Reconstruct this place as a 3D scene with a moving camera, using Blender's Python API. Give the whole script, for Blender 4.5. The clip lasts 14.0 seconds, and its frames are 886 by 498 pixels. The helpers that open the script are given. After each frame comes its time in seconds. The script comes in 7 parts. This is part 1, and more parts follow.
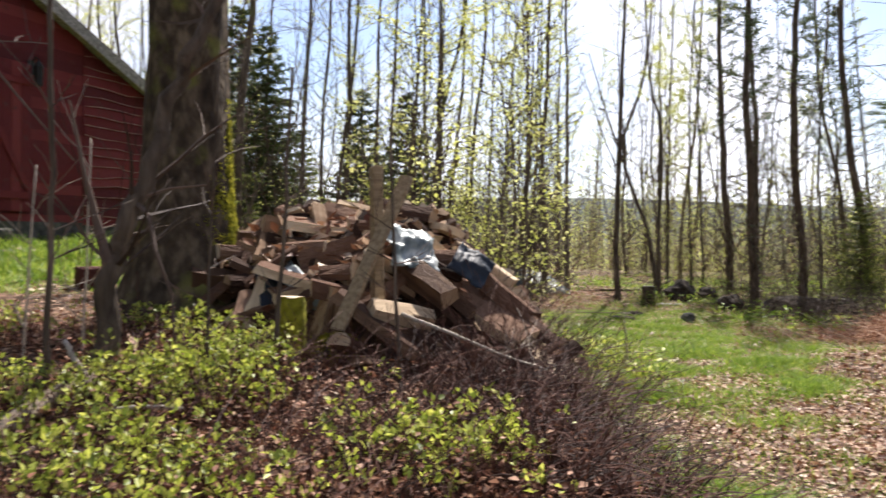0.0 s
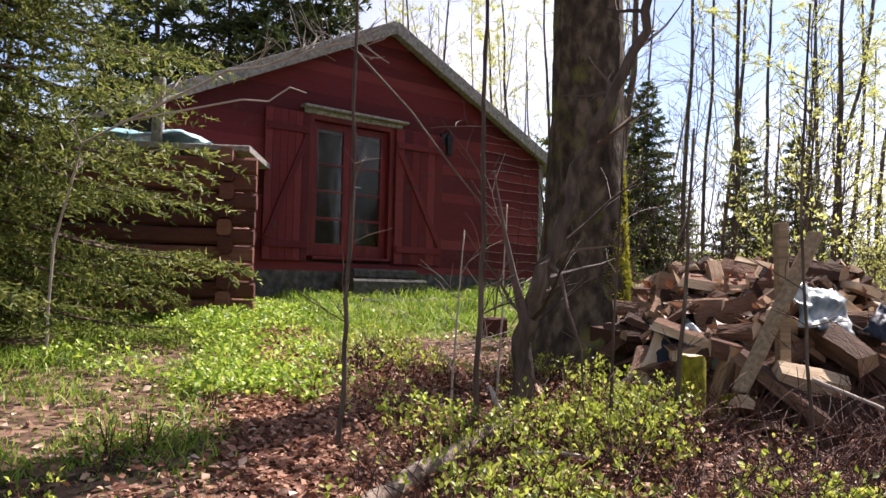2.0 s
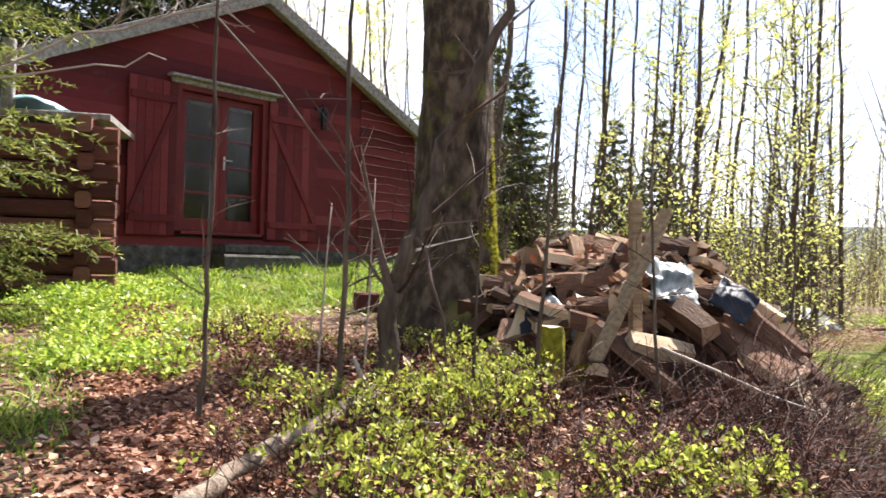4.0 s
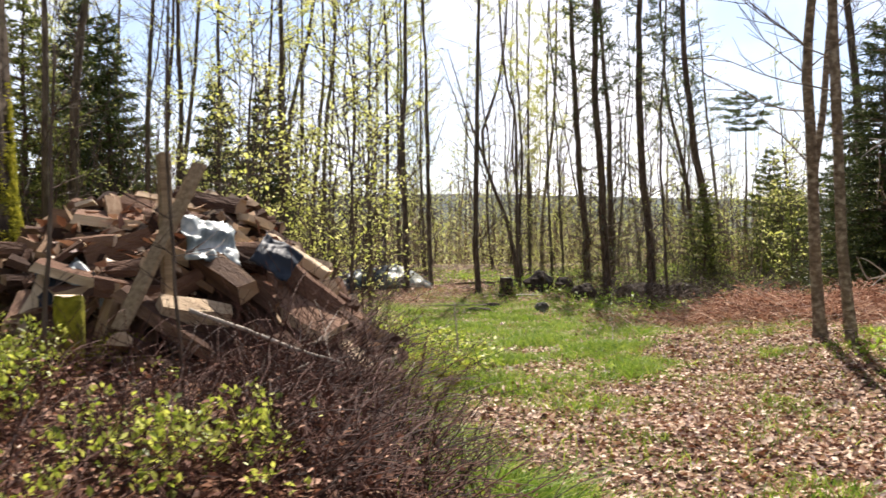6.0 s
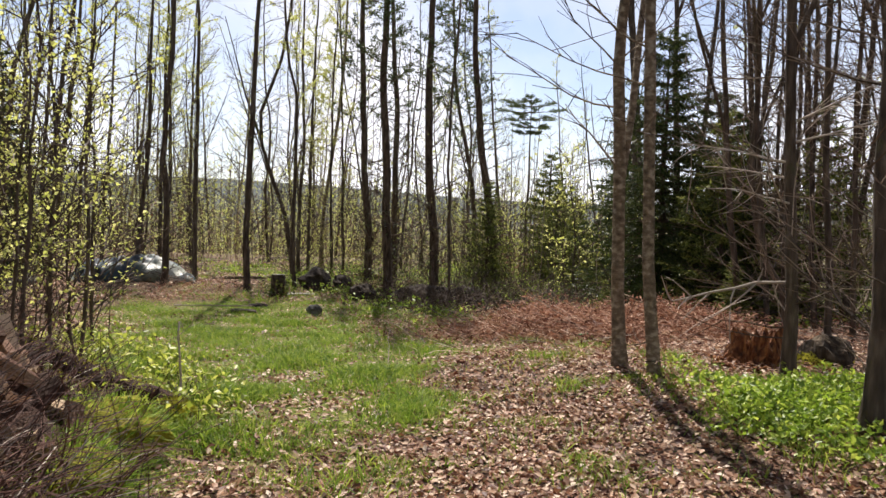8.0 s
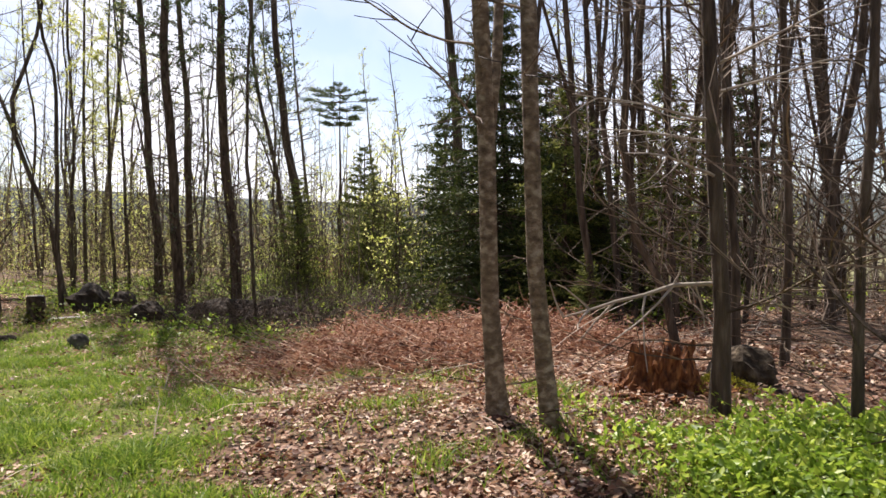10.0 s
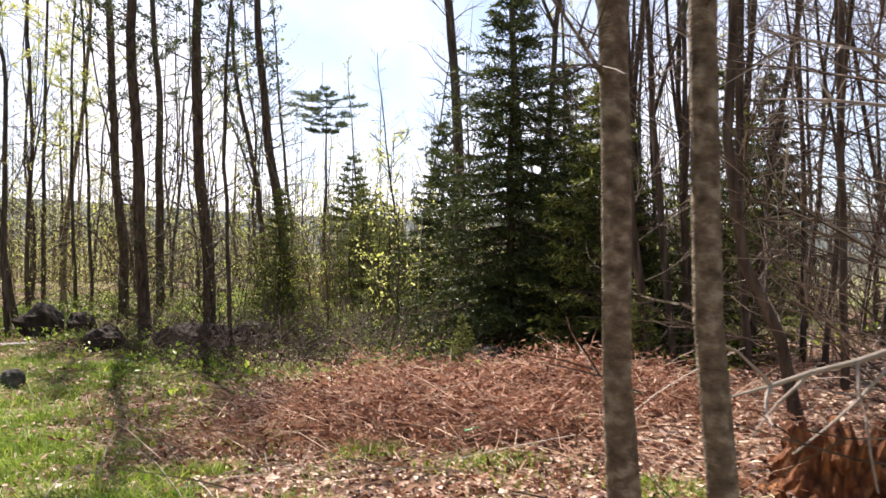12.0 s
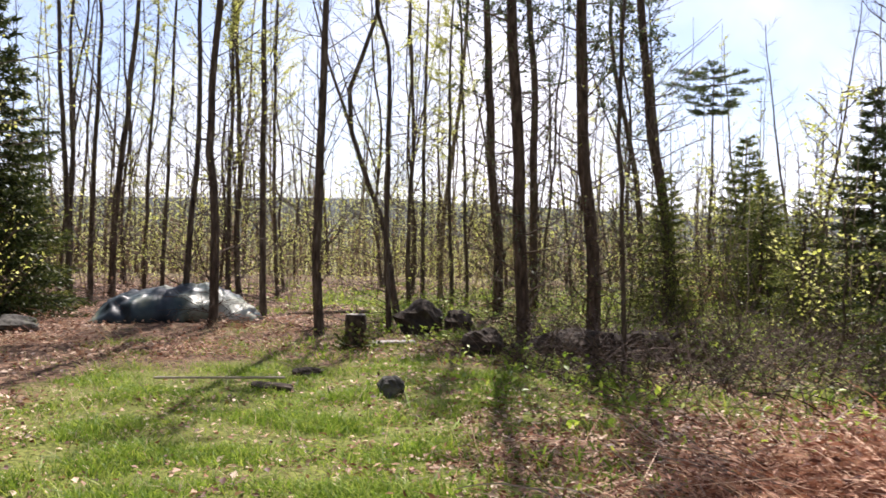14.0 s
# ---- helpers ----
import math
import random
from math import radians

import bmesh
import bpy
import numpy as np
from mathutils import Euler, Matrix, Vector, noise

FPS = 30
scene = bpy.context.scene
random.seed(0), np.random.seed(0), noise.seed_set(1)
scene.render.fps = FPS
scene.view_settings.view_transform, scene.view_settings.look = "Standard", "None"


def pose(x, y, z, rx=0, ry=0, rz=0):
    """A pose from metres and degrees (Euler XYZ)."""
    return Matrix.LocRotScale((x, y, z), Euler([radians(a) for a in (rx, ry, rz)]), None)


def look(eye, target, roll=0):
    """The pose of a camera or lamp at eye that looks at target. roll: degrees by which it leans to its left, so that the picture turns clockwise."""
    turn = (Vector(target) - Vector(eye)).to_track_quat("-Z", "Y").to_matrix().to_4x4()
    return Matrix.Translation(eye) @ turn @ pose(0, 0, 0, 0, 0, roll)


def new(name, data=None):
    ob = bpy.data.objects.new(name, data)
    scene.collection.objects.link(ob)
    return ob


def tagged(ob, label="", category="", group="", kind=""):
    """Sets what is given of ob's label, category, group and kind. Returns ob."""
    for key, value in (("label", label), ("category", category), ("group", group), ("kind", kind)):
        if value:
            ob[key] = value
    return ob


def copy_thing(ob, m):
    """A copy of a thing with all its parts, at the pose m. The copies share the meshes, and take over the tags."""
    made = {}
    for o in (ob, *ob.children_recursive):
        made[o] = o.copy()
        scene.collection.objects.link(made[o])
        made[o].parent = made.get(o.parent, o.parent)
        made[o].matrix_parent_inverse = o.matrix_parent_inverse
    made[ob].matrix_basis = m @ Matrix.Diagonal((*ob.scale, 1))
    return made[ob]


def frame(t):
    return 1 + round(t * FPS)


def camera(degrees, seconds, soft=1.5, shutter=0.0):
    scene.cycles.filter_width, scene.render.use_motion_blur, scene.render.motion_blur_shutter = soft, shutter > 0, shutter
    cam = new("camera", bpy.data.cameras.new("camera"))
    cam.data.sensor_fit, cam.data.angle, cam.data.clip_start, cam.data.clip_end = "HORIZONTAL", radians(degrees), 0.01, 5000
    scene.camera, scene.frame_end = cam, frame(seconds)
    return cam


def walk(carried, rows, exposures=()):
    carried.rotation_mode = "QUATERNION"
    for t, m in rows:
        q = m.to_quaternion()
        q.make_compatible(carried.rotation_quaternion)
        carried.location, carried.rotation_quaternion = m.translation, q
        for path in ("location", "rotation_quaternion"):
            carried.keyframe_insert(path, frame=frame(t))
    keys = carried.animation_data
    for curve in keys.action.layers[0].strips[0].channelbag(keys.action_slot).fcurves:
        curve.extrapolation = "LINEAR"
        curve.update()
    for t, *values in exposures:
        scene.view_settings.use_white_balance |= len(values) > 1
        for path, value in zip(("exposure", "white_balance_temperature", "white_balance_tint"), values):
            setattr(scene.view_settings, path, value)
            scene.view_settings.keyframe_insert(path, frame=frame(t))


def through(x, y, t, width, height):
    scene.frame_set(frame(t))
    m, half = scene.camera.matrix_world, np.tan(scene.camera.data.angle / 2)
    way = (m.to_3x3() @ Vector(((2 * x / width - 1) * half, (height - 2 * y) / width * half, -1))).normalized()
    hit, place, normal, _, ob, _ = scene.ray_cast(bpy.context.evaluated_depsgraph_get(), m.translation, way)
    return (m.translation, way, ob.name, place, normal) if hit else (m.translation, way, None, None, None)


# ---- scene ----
cam = camera(56.8, 14.0, soft=1.5, shutter=0.25)
PATH = [
    (0, (0.000, 0.000, 1.595), (0.261, 1.983, 1.563), 0.8),
    (0.5, (-0.068, -0.119, 1.599), (-0.157, 1.878, 1.559), 0.9),
    (1, (-0.111, -0.146, 1.605), (-0.473, 1.821, 1.596), 0.9),
    (1.5, (-0.138, -0.138, 1.621), (-0.661, 1.792, 1.653), 0.9),
    (2, (-0.156, -0.179, 1.636), (-0.780, 1.720, 1.711), 1.4),
    (4.5, (-0.043, -0.190, 1.597), (-0.179, 1.805, 1.605), 1.0),
    (5, (0.004, -0.215, 1.570), (0.135, 1.780, 1.554), 0.4),
    (5.5, (0.227, -0.178, 1.547), (0.610, 1.784, 1.507), 0.2),
    (6, (0.530, 0.085, 1.541), (1.083, 2.006, 1.503), -0.4),
    (6.5, (0.725, 0.317, 1.565), (1.487, 2.166, 1.539), 0.1),
    (7, (0.898, 0.779, 1.531), (1.861, 2.532, 1.512), 2.4),
    (7.5, (1.124, 1.253, 1.564), (2.221, 2.925, 1.537), 2.4),
    (8, (1.450, 1.767, 1.619), (2.481, 3.480, 1.570), 2.4),
    (8.5, (1.729, 2.299, 1.603), (2.872, 3.939, 1.558), 2.7),
    (9, (2.075, 2.868, 1.616), (3.402, 4.363, 1.615), 2.5),
    (9.2, (2.244, 3.101, 1.560), (3.597, 4.574, 1.552), 1.2),
    (11.3, (3.934, 5.287, 1.645), (5.359, 6.687, 1.554), 1.1),
    (11.5, (4.026, 5.453, 1.639), (5.444, 6.860, 1.544), 1.7),
    (12, (4.190, 6.010, 1.630), (5.620, 7.408, 1.630), 0.9),
    (12.5, (4.360, 6.560, 1.575), (5.587, 8.139, 1.617), 1.8),
    (13, (4.660, 7.260, 1.570), (5.671, 8.985, 1.556), 1.5),
    (13.5, (4.898, 7.978, 1.592), (5.772, 9.777, 1.555), 1.7),
    (14, (5.074, 8.525, 1.548), (5.794, 10.391, 1.528), 1.3),
]
walk(cam, [(t, look(eye, goal, roll)) for t, eye, goal, roll in PATH],
     exposures=[(0.0, 1.0, 6100, 16), (1.5, 1.12, 6050, 21), (2.2, 1.14, 6050, 22), (4.5, 1.66, 6200, 16), (5.5, 1.28, 6350, 16), (7.0, 0.74, 6300, 16), (9.0, 0.6, 6250, 17), (11.5, 1.08, 6200, 19), (14.0, 0.93, 6130, 21)])

# ---- world and sun ----
SUN_AZ, SUN_EL = 64.0, 54.0          # degrees, from +x towards +y, and above the horizon
sun_dir = Vector((math.cos(radians(SUN_AZ)) * math.cos(radians(SUN_EL)),
                  math.sin(radians(SUN_AZ)) * math.cos(radians(SUN_EL)), math.sin(radians(SUN_EL))))
world = bpy.data.worlds.new("sky")
scene.world = world
world.use_nodes = True
wn = world.node_tree.nodes
sky = wn.new("ShaderNodeTexSky")
sky.sky_type, sky.sun_disc = "NISHITA", False
sky.sun_elevation, sky.sun_rotation = radians(SUN_EL), radians(90 - SUN_AZ)
sky.air_density, sky.dust_density, sky.ozone_density = 1.0, 0.8, 2.0
wn["Background"].inputs["Strength"].default_value = 0.085
cloud = wn.new("ShaderNodeTexNoise")          # thin broken spring cloud
cloud.inputs["Scale"].default_value, cloud.inputs["Detail"].default_value = 2.6, 6
veil = wn.new("ShaderNodeMapRange")
veil.inputs[1].default_value, veil.inputs[2].default_value = 0.4, 0.62
veil.inputs[3].default_value, veil.inputs[4].default_value = 0.15, 0.95
sky_mix = wn.new("ShaderNodeMix")
sky_mix.data_type = "RGBA"
wl = world.node_tree.links
grey = wn.new("ShaderNodeRGBToBW")            # cloud is as bright as the sky behind it asks, and white
lift = wn.new("ShaderNodeMath")
lift.operation = "MULTIPLY"
lift.inputs[1].default_value = 1.6
wl.new(sky.outputs["Color"], grey.inputs[0])
wl.new(grey.outputs[0], lift.inputs[0])
wl.new(lift.outputs[0], sky_mix.inputs[7])
wl.new(cloud.outputs["Fac"], veil.inputs[0])
wl.new(veil.outputs[0], sky_mix.inputs[0])
wl.new(sky.outputs["Color"], sky_mix.inputs[6])
wl.new(sky_mix.outputs[2], wn["Background"].inputs["Color"])
sun = new("sun", bpy.data.lights.new("sun", "SUN"))
sun.data.energy, sun.data.angle, sun.data.color = 5.0, radians(0.55), (1.0, 0.92, 0.78)
sun.matrix_world = look(sun_dir * 100, (0, 0, 0))

# ---- materials ----


def ramp(nt, fac, stops):
    node = nt.nodes.new("ShaderNodeValToRGB")
    els = node.color_ramp.elements
    while len(els) < len(stops):
        els.new(0.5)
    for el, (pos, col) in zip(els, stops):
        el.position, el.color = pos, (*col, 1)
    nt.links.new(fac, node.inputs["Fac"])
    return node.outputs["Color"]


def material(name, stops, scale=4.0, detail=6.0, rough=0.85, bump=0.4, bump_scale=30.0, stretch=(1, 1, 1),
             vary="", through=0.0, metal=0.0, dirt=None, spec=0.3, wave=None):
    """A procedural surface: a coarse noise picks a colour, a fine one gives relief; vary adds 'island' or 'object' chance."""
    mat = bpy.data.materials.new(name)
    mat.use_nodes = True
    nt = mat.node_tree
    n, l = nt.nodes, nt.links
    bsdf = n["Principled BSDF"]
    co = n.new("ShaderNodeTexCoord")
    mp = n.new("ShaderNodeMapping")
    mp.inputs["Scale"].default_value = stretch
    l.new(co.outputs["Object"], mp.inputs["Vector"])
    n1 = n.new("ShaderNodeTexNoise")
    n1.inputs["Scale"].default_value, n1.inputs["Detail"].default_value = scale, detail
    l.new(mp.outputs["Vector"], n1.inputs["Vector"])
    fac = n1.outputs["Fac"]
    if vary:
        if vary == "island":
            chance = n.new("ShaderNodeNewGeometry").outputs["Random Per Island"]
        else:
            chance = n.new("ShaderNodeObjectInfo").outputs["Random"]
        mix = n.new("ShaderNodeMix")
        mix.inputs[0].default_value = 0.7
        l.new(fac, mix.inputs[2])
        l.new(chance, mix.inputs[3])
        fac = mix.outputs[0]
    col = ramp(nt, fac, stops)
    if dirt:
        n3 = n.new("ShaderNodeTexNoise")
        n3.inputs["Scale"].default_value, n3.inputs["Detail"].default_value = dirt[1], 5
        l.new(co.outputs["Object"], n3.inputs["Vector"])
        band = ramp(nt, n3.outputs["Fac"], [(dirt[2], (0, 0, 0)), (min(1, dirt[2] + 0.12), (1, 1, 1))])
        mx = n.new("ShaderNodeMix")
        mx.data_type = "RGBA"
        l.new(band, mx.inputs[0])
        l.new(col, mx.inputs[6])
        mx.inputs[7].default_value = (*dirt[0], 1)
        col = mx.outputs[2]
    l.new(col, bsdf.inputs["Base Color"])
    bsdf.inputs["Roughness"].default_value = rough
    bsdf.inputs["Metallic"].default_value = metal
    bsdf.inputs["Specular IOR Level"].default_value = spec
    if bump:
        n2 = n.new("ShaderNodeTexNoise")
        n2.inputs["Scale"].default_value, n2.inputs["Detail"].default_value = bump_scale, 6
        l.new(mp.outputs["Vector"], n2.inputs["Vector"])
        bp = n.new("ShaderNodeBump")
        bp.inputs["Strength"].default_value, bp.inputs["Distance"].default_value = bump, 0.03
        l.new(n2.outputs["Fac"], bp.inputs["Height"])
        l.new(bp.outputs["Normal"], bsdf.inputs["Normal"])
    if through:
        tr = n.new("ShaderNodeBsdfTranslucent")
        l.new(col, tr.inputs["Color"])
        sh = n.new("ShaderNodeMixShader")
        sh.inputs["Fac"].default_value = through
        l.new(bsdf.outputs["BSDF"], sh.inputs[1])
        l.new(tr.outputs["BSDF"], sh.inputs[2])
        l.new(sh.outputs["Shader"], n["Material Output"].inputs["Surface"])
    return mat


M_BARK = material("grey_bark", [(0.3, (0.04, 0.029, 0.021)), (0.55, (0.11, 0.083, 0.06)), (0.75, (0.22, 0.175, 0.13))],
                  5, 8, 0.95, 0.9, 14, (3, 3, 0.6), dirt=((0.09, 0.11, 0.03), 1.7, 0.62))
M_BARK_OLD = material("furrowed_mossy_bark", [(0.3, (0.02, 0.014, 0.009)), (0.5, (0.06, 0.043, 0.027)), (0.7, (0.15, 0.115, 0.075))],
                      4, 10, 0.95, 1.0, 7, (3, 3, 1.6), dirt=((0.13, 0.13, 0.03), 2.6, 0.58))
M_BARK_PINE = material("brown_pine_bark", [(0.3, (0.04, 0.027, 0.018)), (0.55, (0.115, 0.08, 0.055)), (0.75, (0.2, 0.145, 0.105))],
                       5, 8, 0.95, 0.9, 12, (3, 3, 0.8))
M_BIRCH = material("pale_flecked_bark", [(0.3, (0.1, 0.072, 0.046)), (0.5, (0.22, 0.165, 0.108)), (0.66, (0.42, 0.35, 0.25))],
                   8, 10, 0.9, 1.0, 26, (1.7, 1.7, 2.3), dirt=((0.055, 0.038, 0.026), 5.5, 0.62))
M_TWIG = material("bare_twig_bark", [(0.3, (0.04, 0.026, 0.02)), (0.7, (0.15, 0.105, 0.08))], 3, 4, 0.8, 0.2, 30, vary="island")
M_TWIG_PALE = material("pale_dry_twig", [(0.3, (0.2, 0.16, 0.12)), (0.7, (0.46, 0.4, 0.33))], 4, 4, 0.8, 0.2, 30, vary="island")
# lighter copy of the bare twig: sunlight on distant twigs is in its colour
M_TWIG_SUNLIT = material("sunlit_tan_twig", [(0.25, (0.11, 0.075, 0.05)), (0.55, (0.22, 0.16, 0.11)), (0.85, (0.38, 0.3, 0.22))], 4, 4, 0.8, 0.2, 30, vary="island")
M_TWIG_RED = material("reddish_brown_twig", [(0.3, (0.028, 0.013, 0.009)), (0.7, (0.115, 0.05, 0.033))], 4, 4, 0.75, 0.2, 30, vary="island")
M_LEAF_FRESH = material("fresh_spring_leaf", [(0.25, (0.46, 0.5, 0.1)), (0.55, (0.62, 0.64, 0.17)), (0.8, (0.76, 0.74, 0.28))],
                        3, 3, 0.5, 0, vary="island", through=0.62)
M_LEAF_LOW = material("yellow_green_shrub_leaf", [(0.2, (0.15, 0.2, 0.025)), (0.5, (0.37, 0.44, 0.05)), (0.8, (0.64, 0.66, 0.13))],
                      3, 3, 0.45, 0, vary="island", through=0.45, spec=0.5)
M_HERB = material("green_herb_leaf", [(0.25, (0.15, 0.24, 0.025)), (0.55, (0.32, 0.46, 0.045)), (0.8, (0.54, 0.62, 0.1))],
                  3, 3, 0.45, 0, vary="island", through=0.45, spec=0.5)
M_GRASS = material("spring_grass", [(0.25, (0.1, 0.18, 0.018)), (0.55, (0.22, 0.34, 0.032)), (0.8, (0.42, 0.48, 0.08))],
                   2, 3, 0.5, 0, vary="island", through=0.45)
M_GRASS_DRY = material("dry_grass", [(0.25, (0.3, 0.24, 0.13)), (0.7, (0.55, 0.46, 0.28))], 2, 3, 0.7, 0, vary="island", through=0.3)
M_LITTER = material("dead_beech_leaf", [(0.22, (0.09, 0.03, 0.016)), (0.45, (0.29, 0.135, 0.07)), (0.66, (0.54, 0.36, 0.23)), (0.9, (0.82, 0.68, 0.52))],
                    3, 3, 0.6, 0, vary="island", through=0.2, spec=0.4)
M_BRACKEN = material("dead_bracken", [(0.2, (0.12, 0.048, 0.03)), (0.5, (0.3, 0.135, 0.08)), (0.85, (0.58, 0.36, 0.24))],
                     3, 3, 0.7, 0, vary="island", through=0.25)
M_STALK = material("pale_bracken_stalk", [(0.2, (0.26, 0.12, 0.07)), (0.5, (0.5, 0.3, 0.19)), (0.85, (0.74, 0.56, 0.4))], 3, 3, 0.7, 0, vary="island", through=0.2)
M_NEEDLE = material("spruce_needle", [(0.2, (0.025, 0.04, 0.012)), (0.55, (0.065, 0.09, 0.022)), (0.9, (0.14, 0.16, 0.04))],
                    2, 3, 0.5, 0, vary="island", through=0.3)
# two lighter copies of the spruce needle, with sunlight put into their colour
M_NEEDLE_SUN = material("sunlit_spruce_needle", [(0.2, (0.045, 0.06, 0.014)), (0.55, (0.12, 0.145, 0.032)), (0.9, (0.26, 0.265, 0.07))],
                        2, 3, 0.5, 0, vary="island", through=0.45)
M_NEEDLE_FRONT_LIT = material("sunlit_front_spruce_needle", [(0.2, (0.05, 0.07, 0.015)), (0.5, (0.14, 0.17, 0.035)), (0.85, (0.34, 0.35, 0.09))],
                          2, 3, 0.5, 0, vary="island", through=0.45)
M_NEEDLE_PINE = material("pine_needle", [(0.2, (0.05, 0.075, 0.03)), (0.55, (0.095, 0.13, 0.045)), (0.9, (0.17, 0.2, 0.08))],
                         2, 3, 0.5, 0, vary="island", through=0.3)
M_MOSS = material("green_moss", [(0.3, (0.13, 0.13, 0.014)), (0.55, (0.34, 0.33, 0.035)), (0.75, (0.6, 0.53, 0.07))], 14, 8, 0.95, 0.8, 60, through=0.4)
M_SPLIT = material("weathered_split_wood", [(0.3, (0.07, 0.036, 0.02)), (0.5, (0.26, 0.16, 0.09)), (0.72, (0.64, 0.5, 0.33))],
                   5, 6, 0.85, 0.6, 25, (1, 5, 5), vary="object")
M_CUT = material("sawn_log_end", [(0.25, (0.26, 0.17, 0.1)), (0.55, (0.47, 0.35, 0.22)), (0.8, (0.62, 0.5, 0.35))], 9, 6, 0.85, 0.4, 40, vary="object")
M_LOGBARK = material("loose_log_bark", [(0.3, (0.04, 0.02, 0.012)), (0.6, (0.12, 0.062, 0.038)), (0.8, (0.22, 0.13, 0.085))], 8, 8, 0.95, 0.9, 22, (1, 3, 3), vary="object")
M_POST = material("weathered_stake_wood", [(0.3, (0.2, 0.14, 0.08)), (0.6, (0.36, 0.27, 0.16)), (0.8, (0.48, 0.39, 0.26))], 6, 7, 0.85, 0.5, 30, (5, 5, 0.6))
M_GREYWOOD = material("grey_weathered_board", [(0.3, (0.17, 0.155, 0.14)), (0.6, (0.34, 0.32, 0.29)), (0.8, (0.5, 0.47, 0.43))], 5, 7, 0.85, 0.5, 30, (4, 4, 4))
M_RED = material("faded_red_board_paint", [(0.25, (0.085, 0.01, 0.012)), (0.55, (0.14, 0.016, 0.018)), (0.8, (0.19, 0.032, 0.032))],
                 3, 8, 0.75, 0.5, 35, (1, 1, 6), vary="object", dirt=((0.1, 0.03, 0.028), 6, 0.62))
M_WORN_EDGE = material("bare_weathered_board_edge", [(0.3, (0.16, 0.06, 0.05)), (0.55, (0.3, 0.17, 0.14)), (0.8, (0.42, 0.3, 0.26))], 9, 6, 0.85, 0.4, 30)
M_BRANCH = material("weathered_fallen_branch", [(0.3, (0.14, 0.1, 0.075)), (0.6, (0.3, 0.24, 0.18)), (0.8, (0.44, 0.37, 0.29))], 6, 7, 0.9, 0.6, 30, (4, 4, 4))
M_REDDOOR = material("bright_red_door_paint", [(0.3, (0.09, 0.01, 0.01)), (0.6, (0.14, 0.014, 0.013)), (0.8, (0.19, 0.026, 0.022))], 3, 6, 0.55, 0.2, 30, (4, 4, 1))
M_LOGRED = material("red_brown_stained_log", [(0.25, (0.08, 0.026, 0.02)), (0.55, (0.17, 0.062, 0.042)), (0.8, (0.28, 0.13, 0.09))],
                    5, 8, 0.85, 0.7, 22, (1, 1, 5), vary="object")
M_ROOF = material("pale_sheet_roofing", [(0.3, (0.3, 0.31, 0.32)), (0.6, (0.45, 0.46, 0.47)), (0.8, (0.58, 0.58, 0.58))], 2, 6, 0.5, 0.2, 20, spec=0.5)
M_STONE = material("grey_foundation_stone", [(0.3, (0.14, 0.135, 0.125)), (0.55, (0.27, 0.26, 0.24)), (0.8, (0.4, 0.38, 0.35))], 7, 8, 0.9, 0.7, 25, dirt=((0.1, 0.11, 0.05), 3, 0.6))
M_DARKSTONE = material("dark_lichened_stone", [(0.3, (0.035, 0.034, 0.03)), (0.55, (0.085, 0.082, 0.072)), (0.8, (0.17, 0.165, 0.14))], 9, 8, 0.95, 0.8, 25, dirt=((0.06, 0.07, 0.025), 4, 0.58))
M_BLACK = material("black_iron", [(0.3, (0.012, 0.012, 0.012)), (0.7, (0.03, 0.03, 0.03))], 8, 4, 0.5, 0.2, 60, metal=0.3)
# near-black, so the unlit room's gloom is in the colour
M_DARK = material("interior_gloom_wall", [(0.3, (0.02, 0.016, 0.014)), (0.7, (0.05, 0.04, 0.035))], 3, 4, 0.9, 0.2, 20)
M_STEEL = material("dull_steel", [(0.3, (0.4, 0.4, 0.4)), (0.7, (0.6, 0.6, 0.6))], 8, 4, 0.35, 0.1, 60, metal=0.9)
M_TARP_GREEN = material("green_grey_tarpaulin", [(0.42, (0.014, 0.026, 0.038)), (0.5, (0.04, 0.07, 0.075)), (0.56, (0.15, 0.18, 0.14)), (0.66, (0.42, 0.44, 0.37))], 1.1, 3, 0.45, 0.15, 14, spec=0.4)
M_TARP_WHITE = material("greyish_white_plastic_sheet", [(0.35, (0.08, 0.11, 0.115)), (0.52, (0.26, 0.3, 0.3)), (0.7, (0.58, 0.6, 0.58))], 7, 5, 0.4, 0.3, 20, spec=0.5)
M_TARP_BLUE = material("dark_blue_plastic_sheet", [(0.3, (0.008, 0.012, 0.02)), (0.6, (0.018, 0.026, 0.04)), (0.8, (0.06, 0.075, 0.09))], 4, 5, 0.55, 0.3, 20, spec=0.25)
M_TARP_CYAN = material("pale_blue_tarpaulin", [(0.3, (0.2, 0.4, 0.46)), (0.6, (0.38, 0.6, 0.66)), (0.8, (0.6, 0.74, 0.76))], 5, 5, 0.4, 0.3, 20, spec=0.5)
M_ROT = material("rotten_orange_stump_wood", [(0.3, (0.04, 0.018, 0.01)), (0.5, (0.17, 0.065, 0.025)), (0.75, (0.44, 0.2, 0.07))], 8, 8, 0.95, 0.9, 20, (3, 3, 0.7))
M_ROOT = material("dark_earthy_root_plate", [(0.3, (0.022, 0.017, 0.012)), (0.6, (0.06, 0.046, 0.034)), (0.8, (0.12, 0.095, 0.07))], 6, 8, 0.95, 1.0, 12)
M_GREENPLASTIC = material("bright_green_plastic", [(0.3, (0.02, 0.35, 0.12)), (0.7, (0.04, 0.5, 0.2))], 5, 3, 0.4, 0)


